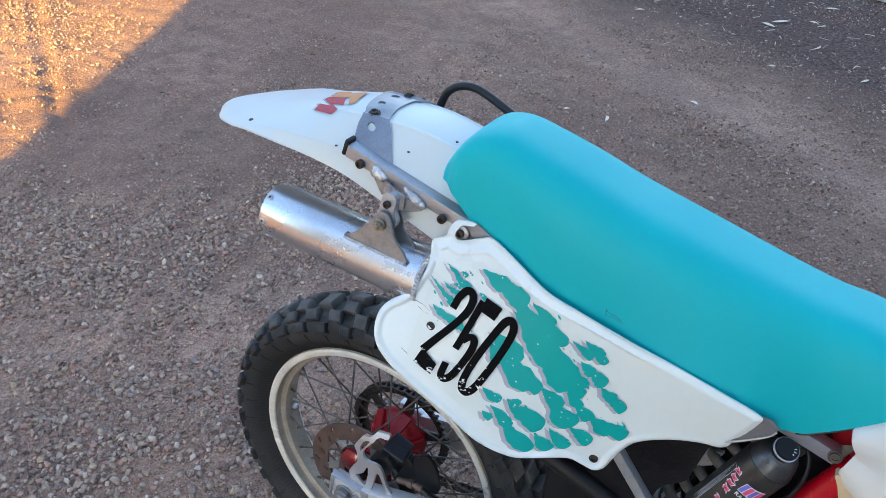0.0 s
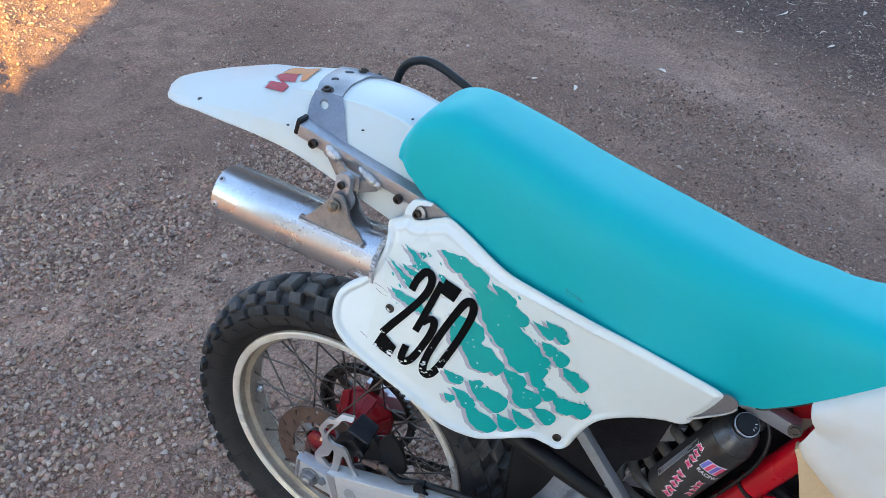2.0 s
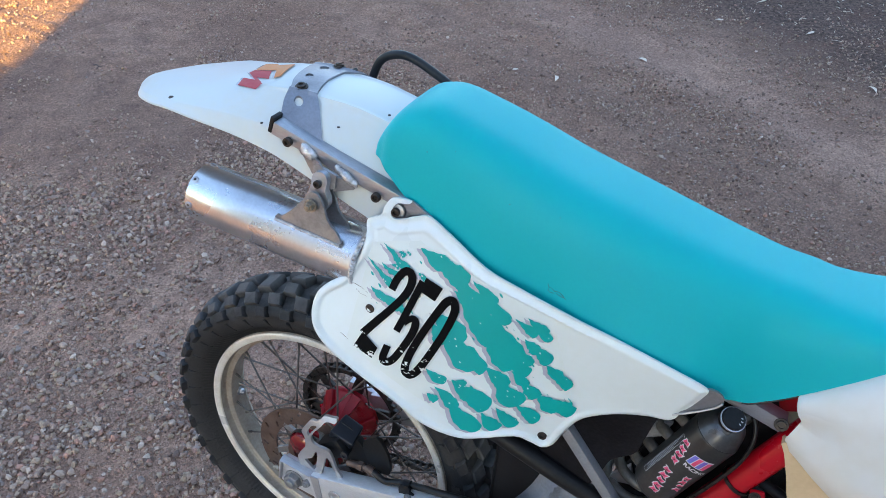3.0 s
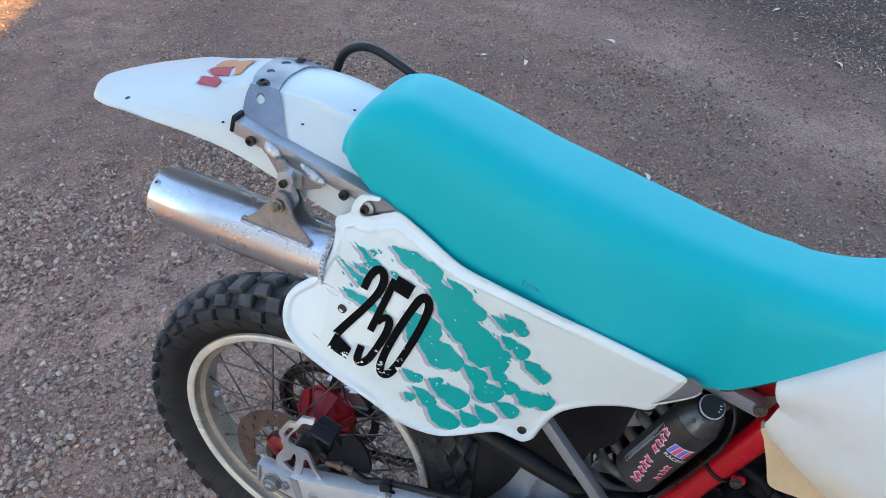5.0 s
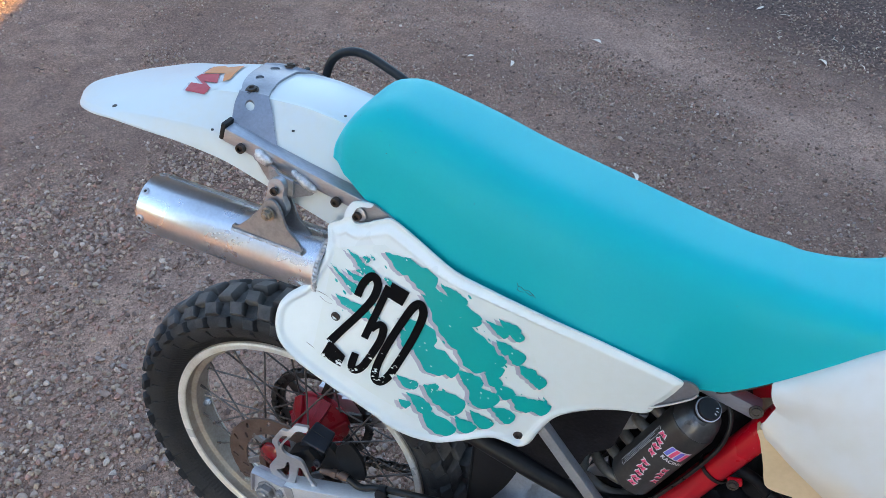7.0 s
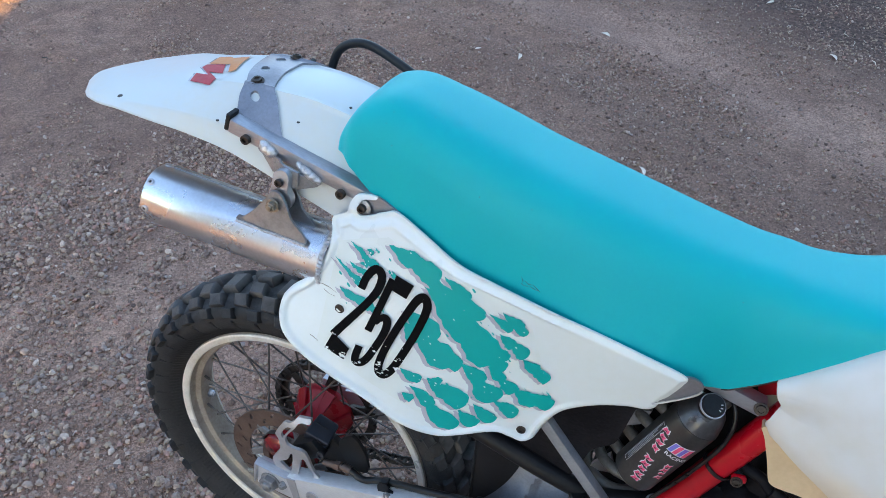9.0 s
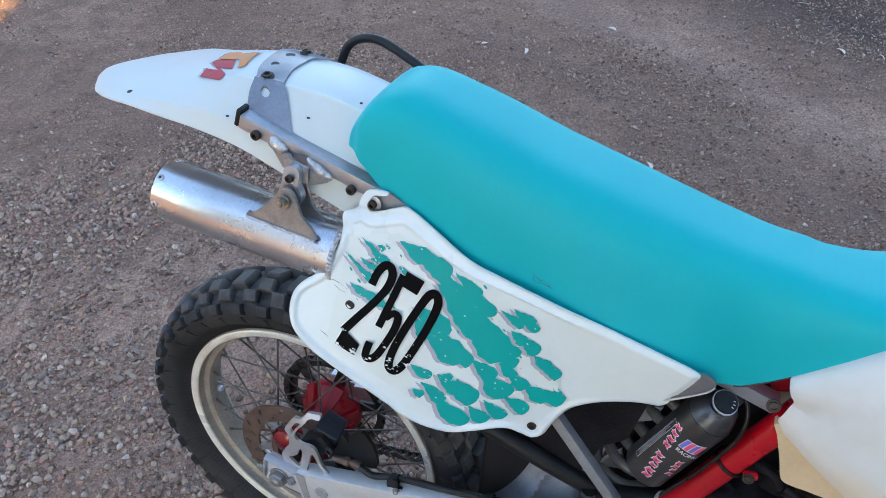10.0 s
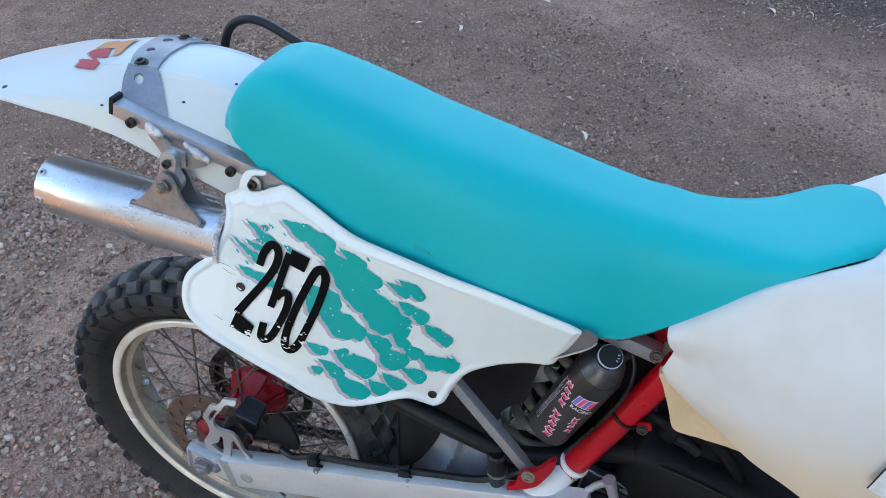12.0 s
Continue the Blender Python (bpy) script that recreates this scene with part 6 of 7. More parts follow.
def seat():
    xs = [s[0] for s in SEAT]
    stations = np.r_[np.linspace(0.1075, 0.12, 6), np.linspace(0.125, 0.812, 90), np.linspace(0.816, 0.844, 10)]
    rows = []
    for x in stations:
        zb, zt, w = (float(hermite(xs, [s[k] for s in SEAT], x)) for k in (1, 2, 3))
        ring = []
        for q in np.linspace(0, math.pi, 61):
            c, s = math.cos(q), math.sin(q)
            # square shoulders; the far side is drawn in, but for the nose
            inset = 1.0 if c > 0 else float(np.interp(x, (0.14, 0.18, 0.23, 0.28, 0.35, 0.43, 0.50, 0.56, 0.68, 0.78), (0.76, 0.725, 0.730, 0.709, 0.708, 0.728, 0.745, 0.753, 0.76, 1.0)))
            up = abs(s) ** (0.47 if c > 0 else 0.50)
            yy = math.copysign(abs(c) ** (0.42 if c > 0 else 0.46), c) * w * inset * (1 - (0.09 if c > 0 else 0.12) * up)
            # flared against the side panel
            flare = 0.017 * (1 - up) ** 1.5 * min(1.0, max(0.0, (x - 0.36) / 0.10)) * min(1.0, max(0.0, (0.60 - x) / 0.06)) if c > 0 else 0.0
            ring.append((x, CY - yy - flare, zb + (zt - zb) * up))
        # tucked-under base
        ring = [(x, CY - w * 0.90, zb - 0.001)] + ring + [(x, CY + w * 0.90, zb - 0.001)]
        rows.append(ring)
    bm = bmesh.new()
    v = grid_faces(bm, rows, False, True)
    bm.faces.new(v[0])
    bm.faces.new(v[-1])
    bmesh.ops.recalc_face_normals(bm, faces=bm.faces[:])
    s = part("seat", bm, M["vinyl"], bike, "long turquoise vinyl seat with a few scuffs")
    s.data.set_sharp_from_angle(angle=radians(60))
    # dark tube standing for the shadow line along the tank side
    bm = bmesh.new()
    pts = []
    for x in np.linspace(0.603, 0.80, 40):
        zb, w = (float(hermite(xs, [q[k] for q in SEAT], x)) for k in (1, 3))
        pts.append((x + 0.001, CY - w * 0.965, zb - 0.0018))
    tube(bm, pts, 0.0021, 8)
    part("piping", bm, M["gloss"], s, "dark line standing for the shadow under the seat edge")
    def on_side(x, z):
        zb, zt, w = (float(hermite(xs, [e[k] for e in SEAT], x)) for k in (1, 2, 3))
        up = (z - zb) / (zt - zb)
        c = math.sqrt(max(0.0, 1 - up ** (2 / 0.47)))
        return (x, CY - c**0.42 * w * (1 - 0.09 * up) - 0.017 * (1 - up) ** 1.5 * min(1.0, max(0.0, (x - 0.36) / 0.10)), z)

    bm = bmesh.new()
    for pts in ([(0.3606, 0.8700), (0.3628, 0.8650), (0.3665, 0.8655), (0.3700, 0.8628), (0.3755, 0.8640), (0.3804, 0.8612), (0.3850, 0.8575)], [(0.3630, 0.8640), (0.3620, 0.8605), (0.3658, 0.8592), (0.3700, 0.8600)], [(0.3720, 0.8610), (0.3790, 0.8588), (0.3830, 0.8590)]):
        tube(bm, [on_side(x, z) for x, z in pts], [0.00022 + 0.00022 * (k % 2) for k in range(len(pts))], 5)
    part("scuff", bm, M["bolt"], s, "dark scuff")
    # specks of dirt on the vinyl
    rng = random.Random(14)
    bm = bmesh.new()
    for _ in range(22):
        x, q = rng.uniform(0.13, 0.60), rng.uniform(0.15, 1.25)
        zb, zt, w = (float(hermite(xs, [e[k] for e in SEAT], x)) for k in (1, 2, 3))
        up = math.sin(q) ** 0.47
        p = Vector((x, CY - math.cos(q) ** 0.42 * w * (1 - 0.09 * up), zb + (zt - zb) * up))
        r = rng.uniform(0.00025, 0.0006)
        lathe(bm, [(r, -r), (r * 1.3, 0), (r, r * 0.5), (0, r * 0.6)], p, (0, -math.cos(q), math.sin(q)), 7)
    part("dirt_specks", bm, M["bolt"], s, "tiny dark specks", kind="stuff")


seat()


# tank and its scoop
def tank():
    # x, lower edge (y, z), belly (y, z), seam under the seat (y, z), crown z
    st = [(0.655, -0.078, 0.7585, -0.077, 0.785, -0.074, 0.817, 0.812), (0.663, -0.080, 0.7480, -0.079, 0.784, -0.075, 0.824, 0.819), (0.677, -0.084, 0.741, -0.084, 0.784, -0.077, 0.836, 0.83),
          (0.7, -0.092, 0.729, -0.097, 0.79, -0.079, 0.858, 0.85), (0.74, -0.104, 0.709, -0.114, 0.8, -0.08, 0.898, 0.875), (0.78, -0.118, 0.69, -0.13, 0.815, -0.08, 0.926, 0.9),
          (0.815, -0.129, 0.681, -0.143, 0.83, -0.082, 0.948, 0.925), (0.845, -0.138, 0.672, -0.153, 0.845, -0.086, 0.967, 0.962), (0.9, -0.148, 0.66, -0.166, 0.855, -0.09, 0.99, 1.005),
          (0.98, -0.155, 0.65, -0.172, 0.86, -0.09, 1, 1.03), (1.06, -0.15, 0.66, -0.168, 0.86, -0.088, 0.98, 1.01)]
    xs = [s[0] for s in st]
    rows = []
    for x in np.r_[np.linspace(0.655, 0.715, 22), np.linspace(0.72, 1.06, 50)]:
        yl, zl, ym, zm, ys, zs, zc = (float(hermite(xs, [s[k] for s in st], x)) for k in range(1, 8))
        side = rounded([(yl, zl), ((yl + ym) / 2 - 0.004, zl + 0.35 * (zm - zl)), (ym, zm), ((ym + ys) / 2 - 0.010, (zm + zs) / 2 + 0.004), (ys, zs), (ys * 0.55, (zs + 2 * zc) / 3), (0, zc)], False, 6)
        ring = [(x, CY + p.x + 0.0, p.y) for p in side] + [(x, CY - p.x, p.y) for p in side[-2::-1]]
        rows.append(ring)
    for r in rows:
        for i, p in enumerate(r):
            # hollow in the rear edge, round the rail's end
            cut = 0.0128 * math.exp(-(((p[2] - 0.7905) / (0.0165 if p[2] > 0.7905 else 0.022)) ** 2)) + 0.005 * min(1.0, max(0.0, (0.79 - p[2]) / 0.04))
            cut *= max(0.0, 1 - (p[0] - 0.655) / 0.055) ** 2
            r[i] = (p[0] + cut, p[1] - CY, p[2])
    bm = bmesh.new()
    sheet(bm, rows, 0.004, (0, 0, 1))
    t = part("fuel_tank", bm, M["cream"], bike, "aged white plastic fuel tank and scoop")
    low = [(0.6605, 0.752), (0.666, 0.735), (0.679, 0.700), (0.687, 0.675), (0.692, 0.667), (0.702, 0.6635), (0.731, 0.6635), (0.767, 0.664), (0.83, 0.652), (0.93, 0.64), (0.93, 0.74), (0.76, 0.745), (0.70, 0.752)]
    fb = filled([rounded(low, True, 3)], 0.02)
    bent(fb, lambda u, v: (u, -0.0808 - 0.10 * max(0, u - 0.72), v), 0.13, (0, -1, 0))
    part("tank_underside", fb, M["yellowed"], t, "fuel-yellowed lower tank wall")
    # corner of a decal
    edge = [(0.8695, 0.7565), (0.8755, 0.792), (0.93, 0.80), (0.94, 0.72), (0.893, 0.745)]
    for k, (name, ink, tag) in enumerate((("decal_edge", "bolt", "dark edge of a decal"), ("decal", "white_ink", "pale decal"))):
        mid = Vector((0.905, 0.760))
        fb = filled([[mid + (Vector(p) - mid) * (1 - 0.035 * k) for p in edge]], 0.02)
        bent(fb, lambda u, v: (u, -0.1725 - 0.0008 * k, v), 0, (0, -1, 0))
        part(name, fb, M[ink], t, tag)


tank()


# frame, shock and the dark middle
def middle():
    top, low = Vector((0.699, -0.058, 0.800)), Vector((0.570, -0.070, 0.505))
    bm = bmesh.new()
    tube(bm, [top, low, Vector((0.55, -0.072, 0.455)), Vector((0.56, -0.075, 0.36))], 0.0176, 24)
    fr = part("frame", bm, M["red"], bike, "red painted tubular frame")
    bm = bmesh.new()
    tube(bm, [(0.60, -0.02, 0.84), (0.70, -0.045, 0.795), (0.95, -0.02, 0.93)], 0.017, 16)
    part("top_tube", bm, M["red"], fr, "red top tube")
    # lug with the strut's foot
    fb = filled([rounded([(0.5050, 0.5100), (0.5160, 0.5200), (0.5170, 0.5360), (0.5220, 0.5470), (0.5370, 0.5560), (0.5490, 0.5700), (0.5600, 0.5800), (0.5625, 0.5660), (0.5530, 0.5440), (0.5410, 0.5260), (0.5210, 0.5110), (0.5060, 0.5030)], True, 4)], 0.012)
    bent(fb, lambda u, v: (u, -0.1165 + 0.5 * max(0.0, u - 0.545), v), 0.009, (0, -1, 0))
    part("lug", fb, M["red"], fr, "red welded lug")
    screw(fr, (0.5310, -0.1170, 0.5450), (0, -1, 0.2), 0.0062, 0.003, M["zinc"], 0.0094)
    bm = bmesh.new()
    box(bm, (0.659, -0.078, 0.655), (0.018, 0.007, 0.012), Matrix.Rotation(radians(-15), 4, "Y"), 0.004)
    part("tab", bm, M["red"], fr)
    screw(fr, (0.657, -0.083, 0.654), (0, -1, 0.2), 0.0052, 0.003, M["bolt"], 0.0072)
    bm = bmesh.new()
    ax = (top - low).normalized()
    lathe(bm, [(0.0183, -0.0022), (0.0205, -0.0022), (0.0205, 0.0022), (0.0183, 0.0022)], low + ax * 0.160, ax, 24)
    part("cable_tie", bm, M["gloss"], fr, "black cable tie")
    # guard sleeve
    bm = bmesh.new()
    tube(bm, rounded([low + ax * 0.036, low + ax * 0.018, (0.5620, -0.090, 0.5130), (0.5350, -0.103, 0.4850), (0.4980, -0.105, 0.4580), (0.4500, -0.105, 0.4320)], False, 6), [0.0186] * 7 + [0.0175] * 6 + [0.0195] * 18, 22)
    part("frame_guard", bm, M["guard"], fr, "white plastic frame guard")
    bm = bmesh.new()
    lathe(bm, [(0.0180, -0.004), (0.0208, -0.0035), (0.0214, 0.0), (0.0206, 0.0035), (0.0180, 0.004)], low + ax * 0.0365, ax, 32)
    part("sleeve_collar", bm, M["guard"], fr, "rolled white collar of the guard")
    # red gusset between rail and tank
    fb = filled([[(0.628, 0.815), (0.672, 0.838), (0.682, 0.805), (0.672, 0.770), (0.650, 0.760)]], 0.02)
    bent(fb, lambda u, v: (u, -0.0400, v), 0.006, (0, -1, 0))
    part("gusset", fb, M["red"], fr, "red frame gusset", smooth=False)
    # rail end bolt
    screw(fr, (0.6516, -0.0735, 0.7697), (0, -1, 0.35), 0.0058, 0.0030, M["bolt"], 0.0080)
    # strut
    bm = bmesh.new()
    a, b = Vector((0.381, -0.0945, 0.707)), Vector((0.5420, -0.0930, 0.511))
    d = (b - a).normalized()
    box(bm, (a + b) / 2, ((b - a).length, 0.016, 0.0150), frame_from(d, (1, 0, 0.5)), 0.002)
    part("subframe_strut", bm, M["cast"], bike, "grey aluminium subframe strut")
    # reservoir
    t, bt = Vector((0.6040, -0.0740, 0.7550)), Vector((0.5400, -0.0680, 0.5920))
    ax = (t - bt).normalized()
    ln = (t - bt).length
    R = 0.0302
    bm = bmesh.new()
    lathe(bm, [(0.0, 0.0), (0.017, 0.0), (0.0255, 0.003), (R, 0.009), (R, ln - 0.034), (R - 0.001, ln - 0.031), (0.025, ln - 0.030), (0.0, ln - 0.030)], bt, ax, 48)
    can = part("shock_reservoir", bm, M["can"], bike, "dark grey shock reservoir with pink and violet print")
    bm = bmesh.new()
    lathe(bm, [(0.0282, ln - 0.0315), (0.0292, ln - 0.0300), (0.0288, ln - 0.0285), (0.0276, ln - 0.0265), (0.0262, ln - 0.019), (0.0225, ln - 0.010), (0.0180, ln - 0.005), (0.012, ln - 0.002), (0.0, ln - 0.002)], bt, ax, 48)
    part("neck", bm, M["neck"], can, "scuffed grey metal neck")
    kx = (ax + Vector((-0.10, -0.55, 0.20))).normalized()
    kb = Vector((0.5995, -0.0810, 0.7545))
    bm = bmesh.new()
    lathe(bm, [(0.0134, -0.012), (0.0138, 0.012), (0.0127, 0.0145), (0.0, 0.0145)], kb, kx, 40)
    knob = part("adjuster_knob", bm, M["black"], can, "black adjuster knob")
    bm = bmesh.new()
    lathe(bm, [(0.0132, 0.0080), (0.0149, 0.0080), (0.0147, 0.0110), (0.0132, 0.0112)], kb, kx, 40)
    part("knob_ring", bm, M["alu"], can, "worn bright ring")
    # ticks in place of the dial's marks
    side = ax.cross(Vector((0, -1, 0))).normalized()
    face = side.cross(ax).normalized()
    if face.y > 0:
        face = -face
    if side.x < 0:
        side = -side
    for i in range(3):
        q = radians(-30 + i * 26)
        ks = (side - kx * side.dot(kx)).normalized()
        e = ks * math.cos(q) + ks.cross(kx) * math.sin(q)
        bm = bmesh.new()
        box(bm, kb + kx * 0.0147 + e * 0.0088, (0.0026, 0.0008, 0.0006), frame_from(e, kx))
        part("dial_mark", bm, M["white_ink"], can, smooth=False)

    def on_can(u, v, lift):
        """u round the shell in metres from the face, v along it from the bottom."""
        q = u * 0.88 / R
        return bt + ax * v + (face * math.cos(q) + side * math.sin(q)) * (R + lift)

    def lay(fb, lift, material, name, label=""):
        for v in fb.verts:
            v.co = on_can(v.co.x, v.co.y, lift)
        for f in fb.faces:
            f.normal_update()
        return part(name, fb, material, can, label)

    # two slanting rows of jagged bars stand for the slogan
    rng = random.Random(3)
    for u0, u1, v0, v1, k, wid in ((-0.0045, -0.0285, 0.0235, 0.1240, 10, 0.0105), (0.0160, 0.0108, 0.0450, 0.0810, 4, 0.0090)):
        for i in range(k):
            if k == 10 and i == 5:
                continue
            a, b = v0 + (v1 - v0) * i / k, v0 + (v1 - v0) * (i + 0.86) / k
            uc = u0 + (u1 - u0) * (i + 0.5) / k
            j = lambda: rng.uniform(-0.0024, 0.0024)
            outl = [(uc - wid / 2 + j(), a + j() * 0.5), (uc - wid * 0.15, a + 0.0016), (uc + wid / 2 + j(), a + j()), (uc + wid * 0.40, a + (b - a) * 0.34), (uc + wid * 0.52, a + (b - a) * 0.56), (uc + wid / 2 + j(), b + j() * 0.5), (uc + wid * 0.05, b - 0.0018),
                    (uc - wid * 0.22, b - 0.0004), (uc - wid / 2 + j(), b + j()), (uc - wid * 0.38, a + (b - a) * 0.66), (uc - wid * 0.54, a + (b - a) * 0.40)]
            m = (a + b) / 2
            lay(filled([[(uc + (p[0] - uc) * 1.10, m + (p[1] - m) * 1.10) for p in outl]], 0.004), 0.0004, M["white_ink"], "print_outline")
            lay(filled([[(uc + (p[0] - uc) * 0.86, m + (p[1] - m) * 0.86) for p in outl]], 0.004), 0.0008, M["pink"], "print_bar")
            lay(filled([[(uc - wid * 0.20, m - 0.0010), (uc - wid * 0.02, m - 0.0016), (uc + wid * 0.18, m + 0.0004), (uc + wid * 0.02, m + 0.0010)]], 0.004), 0.0011, M["can"], "print_gap")
    # badge: slanting bars over one word
    lay(filled([[(-0.0105, 0.1010), (0.0170, 0.1000), (0.0205, 0.1205), (-0.0085, 0.1185)]], 0.004), 0.0005, M["white_ink"], "badge_ground")
    for i, ink in enumerate(("violet", "pink", "violet", "pink")):
        u = -0.0096 + i * 0.0069
        lay(filled([[(u, 0.1020), (u + 0.0054, 0.1018), (u + 0.0068, 0.1110), (u + 0.0080, 0.1188), (u + 0.0020, 0.1178), (u + 0.0008, 0.1100)]], 0.004), 0.0008 + 0.0001 * i, M[ink], "badge_bar")
    word = lettering("RACING", 0.9, 0.02, 0.2)
    for v in word.verts:
        v.co = (-0.0085 + 0.0340 * v.co.x, 0.0930 - 0.0025 * v.co.x + 0.0058 * v.co.y, 0)
    lay(word, 0.0006, M["white_ink"], "word", "small white word RACING")
    # framed small print
    frame_loop = [(-0.0410, 0.032), (-0.0325, 0.032), (-0.0325, 0.119), (-0.0410, 0.119)]
    inner = [(-0.0405, 0.0325), (-0.0405, 0.1185), (-0.0330, 0.1185), (-0.0330, 0.0325)]
    lay(filled([frame_loop, inner], 0.004), 0.0005, M["white_ink"], "print_frame")
    for i in range(3):
        u = -0.0395 + i * 0.0022
        lay(filled([[(u, 0.038), (u + 0.0008, 0.038), (u + 0.0008, 0.116 - i * 0.01), (u, 0.116 - i * 0.01)]], 0.004), 0.0005, M["silver_ink"], "small_print")
    # spring behind it
    bm = bmesh.new()
    sa, sb = Vector((0.586, -0.022, 0.745)), Vector((0.513, -0.022, 0.530))
    d = (sb - sa).normalized()
    e = d.cross(Vector((0, 1, 0))).normalized()
    g = d.cross(e)
    turns, n = 6.6, 180
    tube(bm, [sa + d * ((sb - sa).length * i / n) + (e * math.cos(2 * math.pi * turns * i / n) + g * math.sin(2 * math.pi * turns * i / n)) * 0.040 for i in range(n + 1)], 0.0076, 10)
    spring = part("shock_spring", bm, M["spring"], bike, "grey coil spring of the rear shock")
    bm = bmesh.new()
    tube(bm, [sa - d * 0.03, sb + d * 0.02], 0.022, 20)
    part("damper", bm, M["sump"], spring, "black damper body")
    for name, outl, y, ink, tag in (("link_plate", [(0.5060, 0.6760), (0.5420, 0.6880), (0.5330, 0.6600), (0.5000, 0.6380)], -0.0480, "cast", "dull grey linkage plate"),
                                    ("link_arm", [(0.4890, 0.5620), (0.4830, 0.5470), (0.5200, 0.5560), (0.5080, 0.5900)], -0.0500, "alu", "pale end of the linkage arm")):
        fb = filled([outl], 0.01)
        bent(fb, lambda u, v: (u, y, v), 0.006, (0, -1, 0))
        part(name, fb, M[ink], bike, tag, smooth=False)
    # seat-side tongue of the panel bracket
    fb = filled([rounded([(0.540, 0.790), (0.560, 0.802), (0.573, 0.8045), (0.583, 0.799), (0.584, 0.791), (0.577, 0.782), (0.553, 0.762), (0.535, 0.750)], True, 3)], 0.01)
    bent(fb, lambda u, v: (u, -0.0985, v), 0.003, (0, -1, 0))
    tongue = part("bracket_tongue", fb, M["strap"], bike, "grey bracket tongue")
    # brighter thin tube along the tongue's lower edge
    bm = bmesh.new()
    tube(bm, rounded([(0.584, -0.1010, 0.7930), (0.577, -0.1010, 0.7825), (0.553, -0.1010, 0.7625), (0.537, -0.1010, 0.7515)], False, 5), 0.0013, 8)
    part("rolled_edge", bm, M["alu"], tongue, "bright line along the lower edge of the tongue")
    # airbox and flaps
    fb = filled([rounded([(0.26, 0.70), (0.40, 0.725), (0.530, 0.742), (0.522, 0.716), (0.5145, 0.674), (0.508, 0.6485), (0.484, 0.626), (0.474, 0.592), (0.462, 0.565), (0.43, 0.56), (0.38, 0.57), (0.33, 0.585), (0.27, 0.63)], True, 4)], 0.02)
    bent(fb, lambda u, v: (u, -0.078 - 0.010 * math.sin((u - 0.3) * 12), v), 0.05, (0, -1, 0))
    part("airbox", fb, M["sump"], bike, "black plastic airbox")
    bm = bmesh.new()
    rows = [[(0.315 + 0.030 * math.cos(s * 1.2) + 0.03 * s, y, 0.640 - 0.20 * s) for y in np.linspace(-0.062, 0.062, 8)] for s in np.linspace(0, 1, 10)]
    sheet(bm, rows, 0.005, (-1, 0, 0))
    part("mud_flap", bm, M["black"], bike, "black rubber mud flap")
    bm = bmesh.new()
    tube(bm, rounded([(0.29, -0.088, 0.606), (0.36, -0.094, 0.590), (0.44, -0.092, 0.562), (0.505, -0.082, 0.538), (0.57, -0.06, 0.535)], False, 8), 0.0135, 16)
    part("black_pipe", bm, M["black"], bike, "black lower frame stay")
    fb = filled([rounded([(0.326, 0.560), (0.326, 0.500), (0.325, 0.440), (0.325, 0.412), (0.334, 0.412), (0.346, 0.428), (0.366, 0.4600), (0.383, 0.4940), (0.394, 0.527), (0.398, 0.552), (0.37, 0.57)], True, 3)], 0.01)
    bent(fb, lambda u, v: (u, -0.064 - 0.010 * math.sin((u - 0.322) / 0.078 * math.pi), v), 0.04, (0, -1, 0))
    part("splash_flap", fb, M["black"], bike, "black rounded splash flap")
    bm = bmesh.new()
    tube(bm, [(0.3255, -0.0650, 0.560), (0.3255, -0.0660, 0.500), (0.3250, -0.0655, 0.412)], 0.0022, 8)
    part("flap_bead", bm, M["black"], bike, "raised bead along the splash flap")
    # reservoir of the rear brake and its hose
    bm = bmesh.new()
    tube(bm, [(0.483, -0.100, 0.552), (0.4832, -0.100, 0.549), (0.4856, -0.100, 0.516)], [0.0105, 0.0132, 0.0136], 24)
    tube(bm, [(0.4856, -0.100, 0.516), (0.489, -0.100, 0.470)], [0.0112, 0.0095], 20)
    mc = part("brake_reservoir", bm, M["gloss"], bike, "small black brake fluid reservoir")
    bm = bmesh.new()
    lathe(bm, [(0.0132, -0.002), (0.0146, -0.002), (0.0146, 0.002), (0.0132, 0.002)], (0.4856, -0.100, 0.516), (0.07, 0, -1), 24)
    part("clamp", bm, M["steel"], mc, "dull hose clamp")
